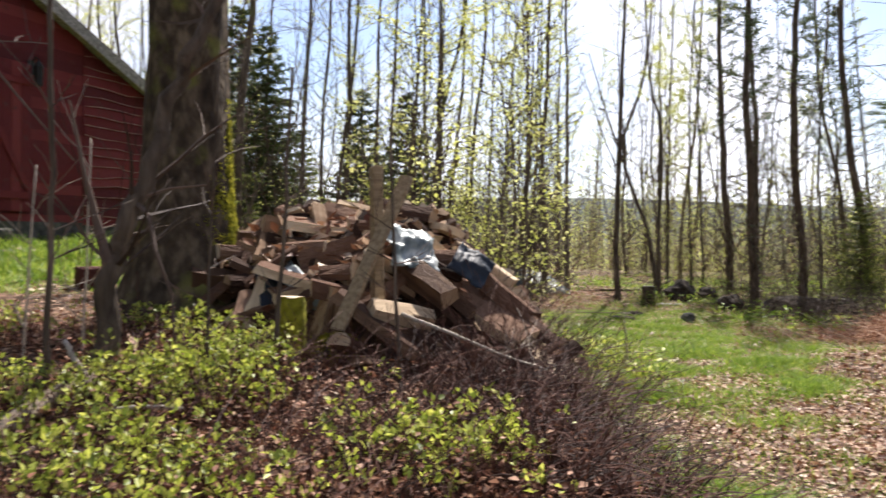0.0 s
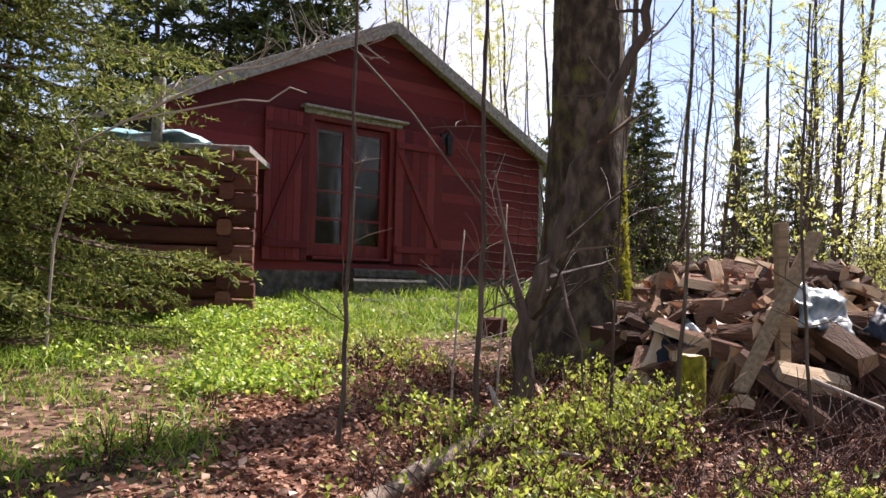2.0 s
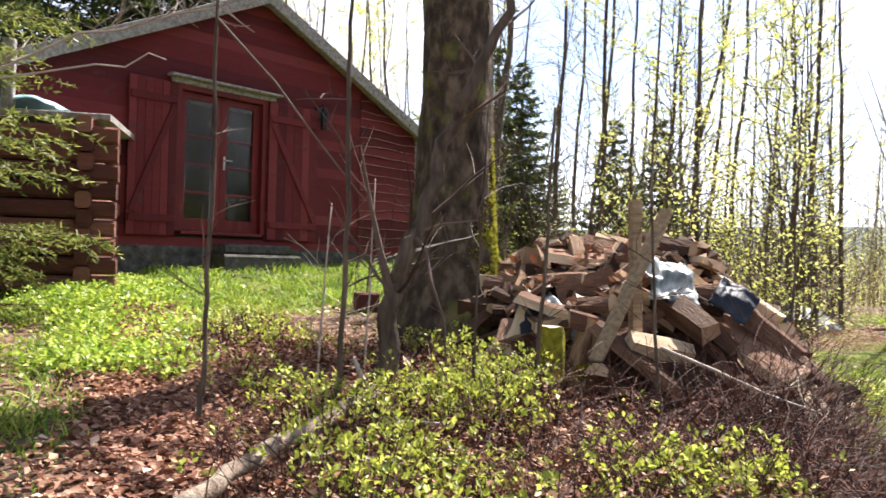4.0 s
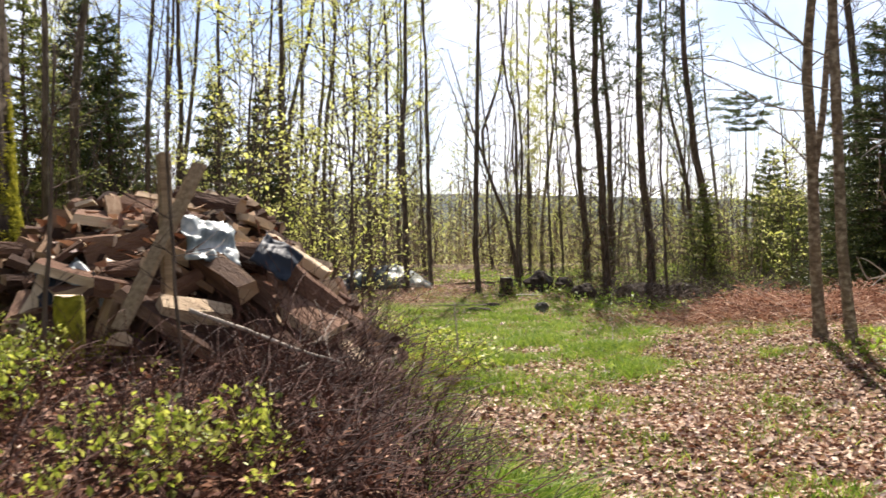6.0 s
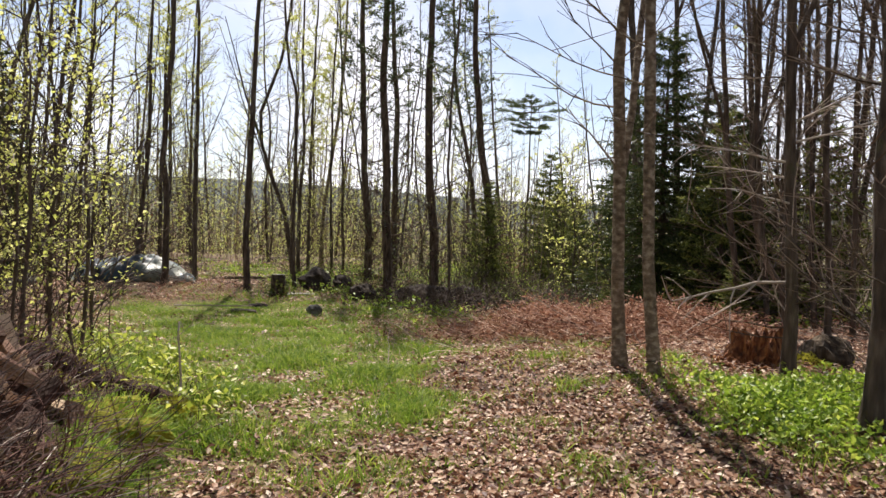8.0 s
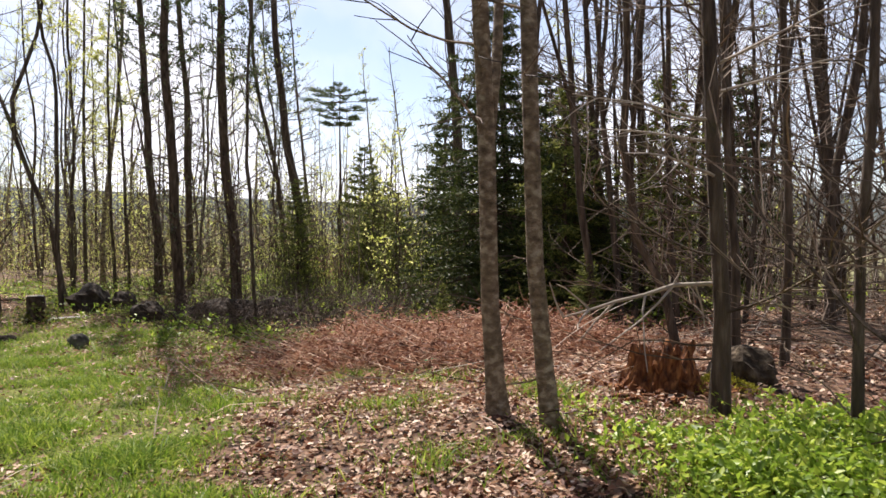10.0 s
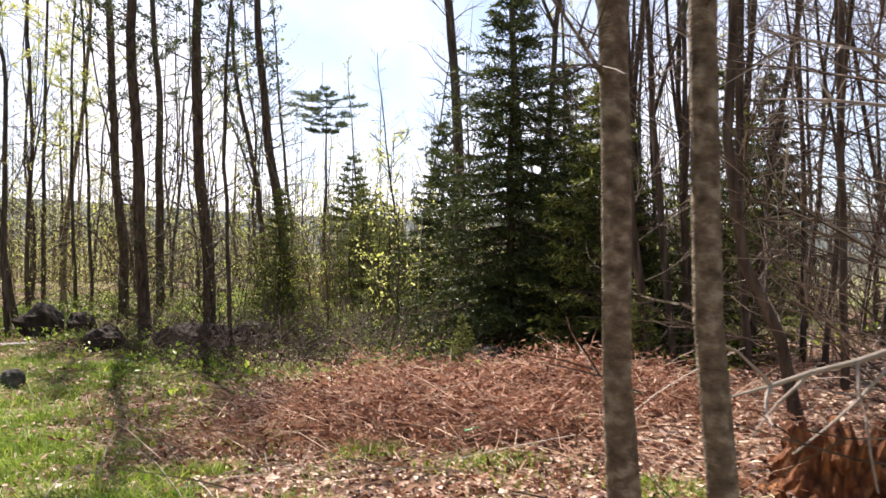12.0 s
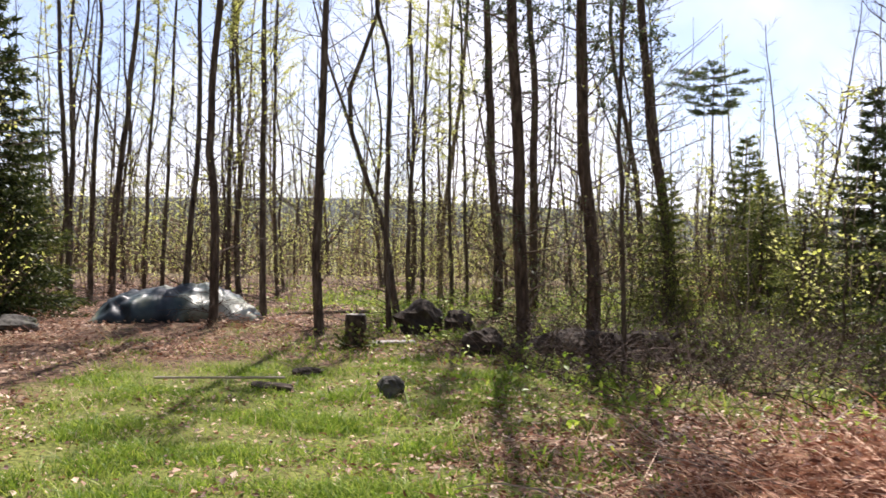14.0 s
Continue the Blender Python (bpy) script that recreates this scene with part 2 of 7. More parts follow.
def glass_material():
    mat = bpy.data.materials.new("window_glass")
    mat.use_nodes = True
    b = mat.node_tree.nodes["Principled BSDF"]
    b.inputs["Base Color"].default_value = (0.9, 0.95, 0.93, 1)
    b.inputs["Roughness"].default_value = 0.02
    b.inputs["Transmission Weight"].default_value = 1.0
    b.inputs["IOR"].default_value = 1.45
    return mat


M_GLASS = glass_material()

# ---- mesh helpers ----


class Shape:
    """Gathers vertices and faces of one mesh."""

    def __init__(self):
        self.v, self.f, self.m = [], [], []

    def face_set(self, verts, faces, slot=0):
        k = len(self.v)
        self.v.extend(verts)
        self.f.extend([tuple(i + k for i in f) for f in faces])
        self.m.extend([slot] * len(faces))

    def tube(self, pts, radii, sides=6, slot=0, cap=False, twist=0.0, rough=0.0, chance=None):
        pts = [Vector(p) for p in pts]
        verts, faces = [], []
        up = Vector((0.13, 0.91, 0.37))
        for i, p in enumerate(pts):
            d = (pts[min(i + 1, len(pts) - 1)] - pts[max(i - 1, 0)])
            d = d.normalized() if d.length > 1e-9 else Vector((0, 0, 1))
            if abs(d.z) > 0.8:
                a = d.cross(Vector((1, 0.02, 0.01))).normalized()
            else:
                a = d.cross(Vector((0, 0, 1))).normalized()
            b = d.cross(a)
            for j in range(sides):
                w = 2 * math.pi * j / sides + twist * i
                r = radii[i]
                if rough and chance:
                    r *= 1 + rough * (chance.random() - 0.5)
                verts.append(tuple(p + (a * math.cos(w) + b * math.sin(w)) * r))
        for i in range(len(pts) - 1):
            for j in range(sides):
                q = (j + 1) % sides
                faces.append((i * sides + j, i * sides + q, (i + 1) * sides + q, (i + 1) * sides + j))
        if cap:
            faces.append(tuple(range(sides - 1, -1, -1)))
            faces.append(tuple((len(pts) - 1) * sides + j for j in range(sides)))
        self.face_set(verts, faces, slot)

    def box(self, m, sx, sy, sz, slot=0, bevel=0.0):
        """A box with chamfered long edges, centred at the pose m."""
        hx, hy, hz = sx / 2, sy / 2, sz / 2
        c = min(bevel, hy * 0.9, hz * 0.9)
        if c > 0:
            ring = [(-hy + c, -hz), (hy - c, -hz), (hy, -hz + c), (hy, hz - c), (hy - c, hz), (-hy + c, hz), (-hy, hz - c), (-hy, -hz + c)]
        else:
            ring = [(-hy, -hz), (hy, -hz), (hy, hz), (-hy, hz)]
        k = len(ring)
        verts = [tuple(m @ Vector((x, y, z))) for x in (-hx, hx) for y, z in ring]
        faces = [(i, (i + 1) % k, k + (i + 1) % k, k + i) for i in range(k)]
        faces += [tuple(range(k - 1, -1, -1)), tuple(range(k, 2 * k))]
        self.face_set(verts, faces, slot)

    def data(self, name, mats, smooth=False):
        me = bpy.data.meshes.new(name)
        me.from_pydata(self.v, [], self.f)
        for mt in (mats if isinstance(mats, (list, tuple)) else [mats]):
            me.materials.append(mt)
        if any(self.m):
            me.polygons.foreach_set("material_index", self.m)
        if smooth:
            me.polygons.foreach_set("use_smooth", [True] * len(self.f))
        me.update()
        return me


def part(name, shape, mats, parent=None, label="", smooth=False):
    ob = new(name, shape.data(name, mats, smooth))
    if parent is not None:
        ob.parent = parent
    return tagged(ob, label)


def thing(name, m=None, label="", category="", group="", kind=""):
    ob = new(name)
    ob.empty_display_size = 0.1
    if m is not None:
        ob.matrix_basis = m
    return tagged(ob, label, category, group, kind)


def array_mesh(name, verts, per, faces, mats, smooth=False):
    """A mesh of many alike pieces: verts (n, per, 3) and one piece's faces, quads or triangles of one length."""
    n = len(verts)
    faces = np.asarray(faces)
    k = faces.shape[1]
    idx = (np.arange(n)[:, None, None] * per + faces[None]).reshape(-1)
    me = bpy.data.meshes.new(name)
    me.vertices.add(n * per)
    me.vertices.foreach_set("co", np.ascontiguousarray(verts, dtype=np.float32).reshape(-1))
    polys = n * len(faces)
    me.loops.add(polys * k)
    me.loops.foreach_set("vertex_index", idx.astype(np.int32))
    me.polygons.add(polys)
    me.polygons.foreach_set("loop_start", np.arange(0, polys * k, k, dtype=np.int32))
    for mt in (mats if isinstance(mats, (list, tuple)) else [mats]):
        me.materials.append(mt)
    if smooth:
        me.polygons.foreach_set("use_smooth", np.ones(polys, dtype=bool))
    me.update(calc_edges=True)
    return me


def unit(v):
    return v / np.maximum(np.linalg.norm(v, axis=-1, keepdims=True), 1e-9)


def leaves_mesh(name, pos, way, face, length, width, mat, fold=0.25):
    """Leaves folded along the midrib: base, two edges and tip, with the upper side towards face."""
    way = unit(way)
    side = unit(np.cross(way, face))
    nrm = np.cross(side, way)
    L, W = length[:, None], width[:, None]
    mid = pos + way * L * 0.45 + nrm * W * fold
    v = np.stack([pos, mid + side * W * 0.5, pos + way * L, mid - side * W * 0.5], 1)
    return array_mesh(name, v, 4, [(0, 1, 2), (0, 2, 3)], mat)


def blades_mesh(name, pos, way, bend, length, width, mat):
    """Grass blades or needles: two bent triangles' worth of strip each."""
    way = unit(way)
    side = unit(np.cross(way, bend + 1e-4))
    L, W = length[:, None], width[:, None]
    p1 = pos + way * L * 0.55 + bend * L * 0.12
    p2 = pos + way * L * 0.9 + bend * L * 0.45
    v = np.stack([pos - side * W, pos + side * W, p1 + side * W * 0.8, p1 - side * W * 0.8, p2], 1)
    return array_mesh(name, v, 5, [(0, 1, 2), (0, 2, 3), (3, 2, 4)], mat)


# ---- the lie of the land ----


def sstep(a, b, v):
    t = np.clip((np.asarray(v, dtype=float) - a) / (b - a), 0, 1)
    return t * t * (3 - 2 * t)


def wave_noise(x, y, s):
    return (np.sin(x * 1.7 * s + 1.3 * np.sin(y * 1.1 * s)) + np.sin(y * 2.1 * s + 1.7 * np.sin(x * 0.9 * s + 2)) +
            np.sin((x + y) * 3.3 * s + 0.5) * 0.5) / 2.5


def left_bank(x, y):
    edge = 2.2 - 0.12 * np.maximum(0, y - 8)
    return sstep(0, 1, (edge - x) / 1.6) * sstep(0, 1, (y + 0.2) / 3.2)


def land(x, y):
    x, y = np.asarray(x, dtype=float), np.asarray(y, dtype=float)
    L = left_bank(x, y)
    u = np.clip(-0.6 * x + 0.8 * y - 3.2, 0, 14)
    far = sstep(24, 60, y) * (1 - sstep(-5, -30, x))
    z = 0.1 + L * (0.5 + 0.09 * u) * (1 - 0.8 * sstep(16, 30, y) * sstep(-8, 0, x))
    z = z - 0.42 * sstep(8.5, 17, y) * (1 - L)
    z = z + 0.2 * sstep(5.5, 7.5, x) * (1 - sstep(8, 12, y))
    d = np.hypot(x - 4, y - 8)
    z = z - 5.0 * sstep(38, 110, d)
    z = z + 32.0 * sstep(150, 620, d) + 4 * sstep(150, 400, d) * wave_noise(x, y, 0.006)
    near = 1 - sstep(30, 60, d)
    return z + 0.03 * near * wave_noise(x, y, 1.3) + 0.015 * near * wave_noise(x + 5, y, 4.1)


def grassy(x, y):
    """How grassy the ground is, 0 to 1."""
    cx = 3.2 + 0.27 * (y - 6)
    half = 1.5 + 0.12 * np.clip(y - 6, 0, 14) + 0.6 * wave_noise(x, y, 0.9)
    lane = (1 - sstep(half * 0.45, half * 1.35, np.abs(x - cx))) * sstep(5.4, 9.4, y) * (1 - sstep(18, 23, y))
    lawn = sstep(0, 1, (-0.6 * x + 0.8 * y - 7.4) / 1.4) * (1 - sstep(-1.5, 1.0, x)) * sstep(-14, -6, x)
    bank = np.exp(-((x - 1.75) / 0.35) ** 2) * sstep(3.0, 4.0, y) * (1 - sstep(6.5, 8, y))
    wood = 0.6 * sstep(13, 18, y) * (1 - sstep(30, 45, y)) * sstep(2, 7, x) * (1 - 0.6 * sstep(18, 21, y) * (1 - sstep(9, 13, x)))
    g = np.maximum.reduce([lane, lawn, bank, wood])
    return np.clip(g + 0.28 * wave_noise(x, y, 1.7) * (0.25 + g) + 0.12 * wave_noise(x, y, 5.0), 0, 1)


def ground_material():
    mat = bpy.data.materials.new("forest_floor")
    mat.use_nodes = True
    nt = mat.node_tree
    n, l = nt.nodes, nt.links
    b = n["Principled BSDF"]
    co = n.new("ShaderNodeTexCoord")
    fine = n.new("ShaderNodeTexNoise")
    fine.inputs["Scale"].default_value, fine.inputs["Detail"].default_value = 22, 9
    coarse = n.new("ShaderNodeTexNoise")
    coarse.inputs["Scale"].default_value, coarse.inputs["Detail"].default_value = 1.6, 8
    cell = n.new("ShaderNodeTexVoronoi")
    cell.inputs["Scale"].default_value = 16
    for t in (fine, coarse, cell):
        l.new(co.outputs["Object"], t.inputs["Vector"])
    soil = ramp(nt, cell.outputs["Color"], [(0.2, (0.03, 0.018, 0.012)), (0.5, (0.1, 0.06, 0.038)), (0.85, (0.24, 0.15, 0.1))])
    turf = ramp(nt, fine.outputs["Fac"], [(0.3, (0.06, 0.06, 0.018)), (0.5, (0.12, 0.14, 0.03)), (0.7, (0.22, 0.22, 0.06))])
    at = n.new("ShaderNodeAttribute")
    at.attribute_name = "cover"
    mth = n.new("ShaderNodeMath")
    mth.operation = "MULTIPLY_ADD"
    l.new(coarse.outputs["Fac"], mth.inputs[0])
    mth.inputs[1].default_value = 0.9
    l.new(at.outputs["Fac"], mth.inputs[2])
    edge = ramp(nt, mth.outputs[0], [(0.72, (0, 0, 0)), (0.98, (1, 1, 1))])
    mx = n.new("ShaderNodeMix")
    mx.data_type = "RGBA"
    l.new(edge, mx.inputs[0])
    l.new(soil, mx.inputs[6])
    l.new(turf, mx.inputs[7])
    far = n.new("ShaderNodeAttribute")
    far.attribute_name = "woods"
    canopy = n.new("ShaderNodeTexNoise")
    canopy.inputs["Scale"].default_value, canopy.inputs["Detail"].default_value = 0.07, 10
    l.new(co.outputs["Object"], canopy.inputs["Vector"])
    trees = ramp(nt, canopy.outputs["Fac"], [(0.3, (0.1, 0.1, 0.05)), (0.5, (0.17, 0.165, 0.08)), (0.72, (0.27, 0.26, 0.12))])
    mx2 = n.new("ShaderNodeMix")
    mx2.data_type = "RGBA"
    l.new(far.outputs["Fac"], mx2.inputs[0])
    l.new(mx.outputs[2], mx2.inputs[6])
    l.new(trees, mx2.inputs[7])
    # grey-blue ramp: distance haze put into the colour of the far hillside
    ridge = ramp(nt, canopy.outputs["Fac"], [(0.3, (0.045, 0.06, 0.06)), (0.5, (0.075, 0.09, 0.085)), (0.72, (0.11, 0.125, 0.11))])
    hill_haze = n.new("ShaderNodeAttribute")
    hill_haze.attribute_name = "hill_haze"
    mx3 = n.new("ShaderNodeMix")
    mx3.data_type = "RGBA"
    l.new(hill_haze.outputs["Fac"], mx3.inputs[0])
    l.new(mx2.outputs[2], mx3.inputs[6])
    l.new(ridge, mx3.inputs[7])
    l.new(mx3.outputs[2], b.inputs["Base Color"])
    b.inputs["Roughness"].default_value = 0.95
    b.inputs["Specular IOR Level"].default_value = 0.15
    bp = n.new("ShaderNodeBump")
    bp.inputs["Strength"].default_value, bp.inputs["Distance"].default_value = 0.8, 0.03
    l.new(fine.outputs["Fac"], bp.inputs["Height"])
    l.new(bp.outputs["Normal"], b.inputs["Normal"])
    return mat


def build_ground():
    rings = [0.0] + [0.18 * 1.027 ** i * (i + 1) * 0.5 for i in range(1, 230)]
    radii = [r for r in rings if r < 1600] + [1700, 2500]
    seg = 288
    ang = np.linspace(0, 2 * math.pi, seg, endpoint=False)
    R = np.array(radii[1:])
    X = 4 + R[:, None] * np.cos(ang)[None]
    Y = 9 + R[:, None] * np.sin(ang)[None]
    Z = land(X, Y)
    verts = np.concatenate([[[4, 9, float(land(4, 9))]], np.stack([X, Y, Z], -1).reshape(-1, 3)])
    faces = [(0, 1 + j, 1 + (j + 1) % seg) for j in range(seg)]
    for i in range(len(R) - 1):
        a, c = 1 + i * seg, 1 + (i + 1) * seg
        faces += [(a + j, c + j, c + (j + 1) % seg, a + (j + 1) % seg) for j in range(seg)]
    me = bpy.data.meshes.new("ground")
    me.from_pydata(verts.tolist(), [], faces)
    me.polygons.foreach_set("use_smooth", [True] * len(faces))
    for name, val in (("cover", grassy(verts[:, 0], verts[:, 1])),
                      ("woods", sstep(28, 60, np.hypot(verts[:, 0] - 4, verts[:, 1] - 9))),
                      ("hill_haze", sstep(170, 330, np.hypot(verts[:, 0] - 4, verts[:, 1] - 9)))):
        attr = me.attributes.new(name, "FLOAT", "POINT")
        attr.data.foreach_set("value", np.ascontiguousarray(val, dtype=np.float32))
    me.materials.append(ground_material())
    return tagged(new("ground", me), "leaf-strewn and grassy forest ground rising to a bank", "ground", kind="structure")


build_ground()

# ---- the red barn ----
BARN = Matrix.Translation((-4.909, 11.706, 0)) @ Matrix.Rotation(radians(60), 4, "Z")
# local x runs along the gable wall, local -y faces the lawn; z is the world's
B_L, B_R, B_MID, B_BASE, B_EAVE, B_TOP = -3.78, 3.38, -0.2, 1.72, 3.83, 5.47
WORN_FROM = 1.95                      # old lapped boards with bare edges begin here
D_L, D_R, D_SILL, D_HEAD = -1.57, -0.04, 1.93, 4.02


def rise(x):
    """The height of the roof's underside at x along the gable."""
    half = (B_R - B_L) / 2
    return B_TOP - (B_TOP - B_EAVE) * abs(x - B_MID) / half


def build_barn():
    barn = thing("barn", BARN, "red-painted board barn with a low gable and glazed double doors", "barn")
    depth = 9.0
    core = Shape()
    t = 0.16

    def slab(x0, x1, z0, z1, y0, y1):
        core.box(pose((x0 + x1) / 2, (y0 + y1) / 2, (z0 + z1) / 2), x1 - x0, y1 - y0, z1 - z0)
    # gable wall with the doorway left open
    for x0, x1, low in ((B_L, D_L, B_BASE), (D_R, B_R, B_BASE), (D_L, D_R, D_HEAD)):
        xs = sorted({x0, x1} | ({B_MID} if x0 < B_MID < x1 else set()))
        for a, b in zip(xs, xs[1:]):
            v = [(a, 0, low), (b, 0, low), (b, 0, rise(b) - 0.02), (a, 0, rise(a) - 0.02)]
            v += [(x, t, z) for x, y, z in v]
            core.face_set(v, [(0, 1, 2, 3), (7, 6, 5, 4), (0, 4, 5, 1), (1, 5, 6, 2), (2, 6, 7, 3), (3, 7, 4, 0)])
    slab(D_L, D_R, B_BASE, D_SILL - 0.06, 0, t)
    slab(B_L, B_L + t, B_BASE, B_EAVE - 0.05, t, depth)
    slab(B_R - t, B_R, B_BASE, B_EAVE - 0.05, t, depth)
    v = [(B_L, depth, B_BASE), (B_R, depth, B_BASE), (B_R, depth, B_EAVE - .04), (B_MID, depth, B_TOP - .04), (B_L, depth, B_EAVE - .04)]
    v += [(x, y + t, z) for x, y, z in v]
    core.face_set(v, [(4, 3, 2, 1, 0), (5, 6, 7, 8, 9), (0, 1, 6, 5), (1, 2, 7, 6), (2, 3, 8, 7), (3, 4, 9, 8), (4, 0, 5, 9)])
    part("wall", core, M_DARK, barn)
    # added backing and floor behind the door glass, coloured as a dark interior
    inner = Shape()
    inner.box(pose((B_L + B_R) / 2, 1.4, (B_BASE + D_HEAD) / 2), 5.0, 0.05, D_HEAD - B_BASE)
    inner.box(pose((B_L + B_R) / 2, 0.75, B_BASE + 0.02), 5.0, 1.2, 0.04)
    part("dark_backing", inner, M_DARK, barn)
    base = Shape()
    for x0, x1, y0, y1 in ((B_L - .02, B_R + .02, -0.03, 0.25), (B_L - .02, B_L + .25, 0.25, depth), (B_R - .25, B_R + .02, 0.25, depth)):
        base.box(pose((x0 + x1) / 2, (y0 + y1) / 2, 1.25), x1 - x0, y1 - y0, 0.94 - 0.001)
    # darker stone colour carries the shade at the foot of the wall
    part("foundation", base, M_DARKSTONE, barn, "grey stone foundation, coloured dark for the shade along the wall")
    # siding boards, lapped, each one a piece
    chance = random.Random(4)
    z, row = B_BASE - 0.03, 0
    while z < B_TOP - 0.1:
        h = 0.155
        spans = []
        zt = z + h
        half = (B_R - B_L) / 2
        reach = half if zt < B_EAVE else half * (B_TOP - zt) / (B_TOP - B_EAVE)
        low = half if z < B_EAVE else half * (B_TOP - z) / (B_TOP - B_EAVE)
        lo, hi = B_MID - low, B_MID + low
        if zt > D_SILL - 0.05 and z < D_HEAD - 0.02:
            spans = [(lo, D_L, 1, 0, 0), (D_R, min(hi, WORN_FROM), 0, int(hi < WORN_FROM), 0)]
        else:
            spans = [(lo, min(hi, WORN_FROM), 1, int(hi < WORN_FROM), 0)]
        if hi > WORN_FROM + 0.3:
            spans.append((WORN_FROM + 0.004, hi, 0, 1, 1))
        for a, b, sl, sr, worn in spans:
            cut_l = (low - reach) if sl else 0
            cut_r = (low - reach) if sr else 0
            sh = Shape()
            k = max(2, int((b - a) / 0.35))
            vs = []
            for i in range(k + 1):
                f = i / k
                xa, xb = a + (b - a) * f, (a + cut_l) + (b - cut_r - a - cut_l) * f
                wob = chance.uniform(-0.03, 0.03) if worn else chance.uniform(-0.004, 0.004)
                out = chance.uniform(-0.06, -0.04) if worn else -0.026
                vs += [(xa, out, z - 0.02 + wob), (xa, -0.004, z - 0.02 + wob), (xb, -0.022, zt), (xb, -0.002, zt)]
            fs = []
            for i in range(k):
                o, q = 4 * i, 4 * i + 4
                fs += [(o, q, q + 2, o + 2), (o + 1, q + 1, q, o), (o + 2, q + 2, q + 3, o + 3)]
            fs += [(0, 2, 3, 1), (4 * k, 4 * k + 1, 4 * k + 3, 4 * k + 2)]
            sh.face_set(vs, fs)
            if worn:
                lip = [(x, y - 0.002, q + (0.012 if i % 2 else 0.0)) for j in range(k + 1) for i, (x, y, q) in enumerate(((vs[4 * j][0], vs[4 * j][1], vs[4 * j][2] - 0.001), vs[4 * j]))]
                sh.face_set(lip, [(2 * j, 2 * j + 2, 2 * j + 3, 2 * j + 1) for j in range(k)], 1)
            part("siding_board", sh, [M_RED, M_WORN_EDGE] if worn else M_RED, barn)
        z, row = z + h, row + 1
    side = Shape()
    for i in range(15):
        zc = B_BASE + 0.08 + i * 0.155
        side.box(pose(B_R + 0.012, depth / 2, zc, 0, 5, 0), 0.03, depth - 0.1, 0.175)
    part("side_siding", side, M_RED, barn)
    trim = Shape()
    trim.box(pose(B_R + 0.03, -0.03, (B_BASE + B_EAVE) / 2), 0.1, 0.06, B_EAVE - B_BASE - 0.06, bevel=0.008)
    part("corner_board", trim, M_GREYWOOD, barn, "pale weathered corner board")
    # roof
    pitch = math.degrees(math.atan2(B_TOP - B_EAVE, (B_R - B_L) / 2))
    run = (B_R - B_L) / 2 / math.cos(radians(pitch)) + 0.42
    for sgn, nm in ((-1, "roof_slope"), (1, "roof_slope")):
        r = Shape()
        dx, dz = math.cos(radians(pitch)) * run / 2 * sgn, -math.sin(radians(pitch)) * run / 2
        m = pose(B_MID + dx, depth / 2 - 0.02, B_TOP + 0.05 + dz) @ pose(0, 0, 0, 0, pitch * sgn, 0)
        r.box(m, run, depth + 0.4, 0.07)
        part("roof_deck", r, M_GREYWOOD, barn)
        sheet = Shape()
        n, pts = 60, []
        for i in range(n + 1):
            y = -(depth + 0.48) / 2 + (depth + 0.48) * i / n
            for x in (-run / 2 - 0.02, run / 2 + 0.05):
                pts.append(tuple(m @ Vector((x * 1.0, y, 0.045 + (0.018 if i % 2 else 0.0)))))
        sheet.face_set(pts, [(2 * i, 2 * i + 1, 2 * i + 3, 2 * i + 2) for i in range(n)])
        part(nm, sheet, M_ROOF, barn, "pale corrugated roofing sheet")
        bb = Shape()
        mb = pose(B_MID + dx, -0.245, B_TOP + 0.03 + dz) @ pose(0, 0, 0, 0, pitch * sgn, 0)
        bb.box(mb, run + 0.02, 0.035, 0.19, bevel=0.006)
        part("barge_board", bb, M_GREYWOOD, barn, "weathered grey barge board")
    gut = Shape()
    gut.tube([(B_R + 0.40, -0.3, B_EAVE - 0.17), (B_R + 0.40, depth, B_EAVE - 0.17)], [0.06, 0.06], 8)
    part("gutter", gut, M_STEEL, barn)
    return barn


build_barn()


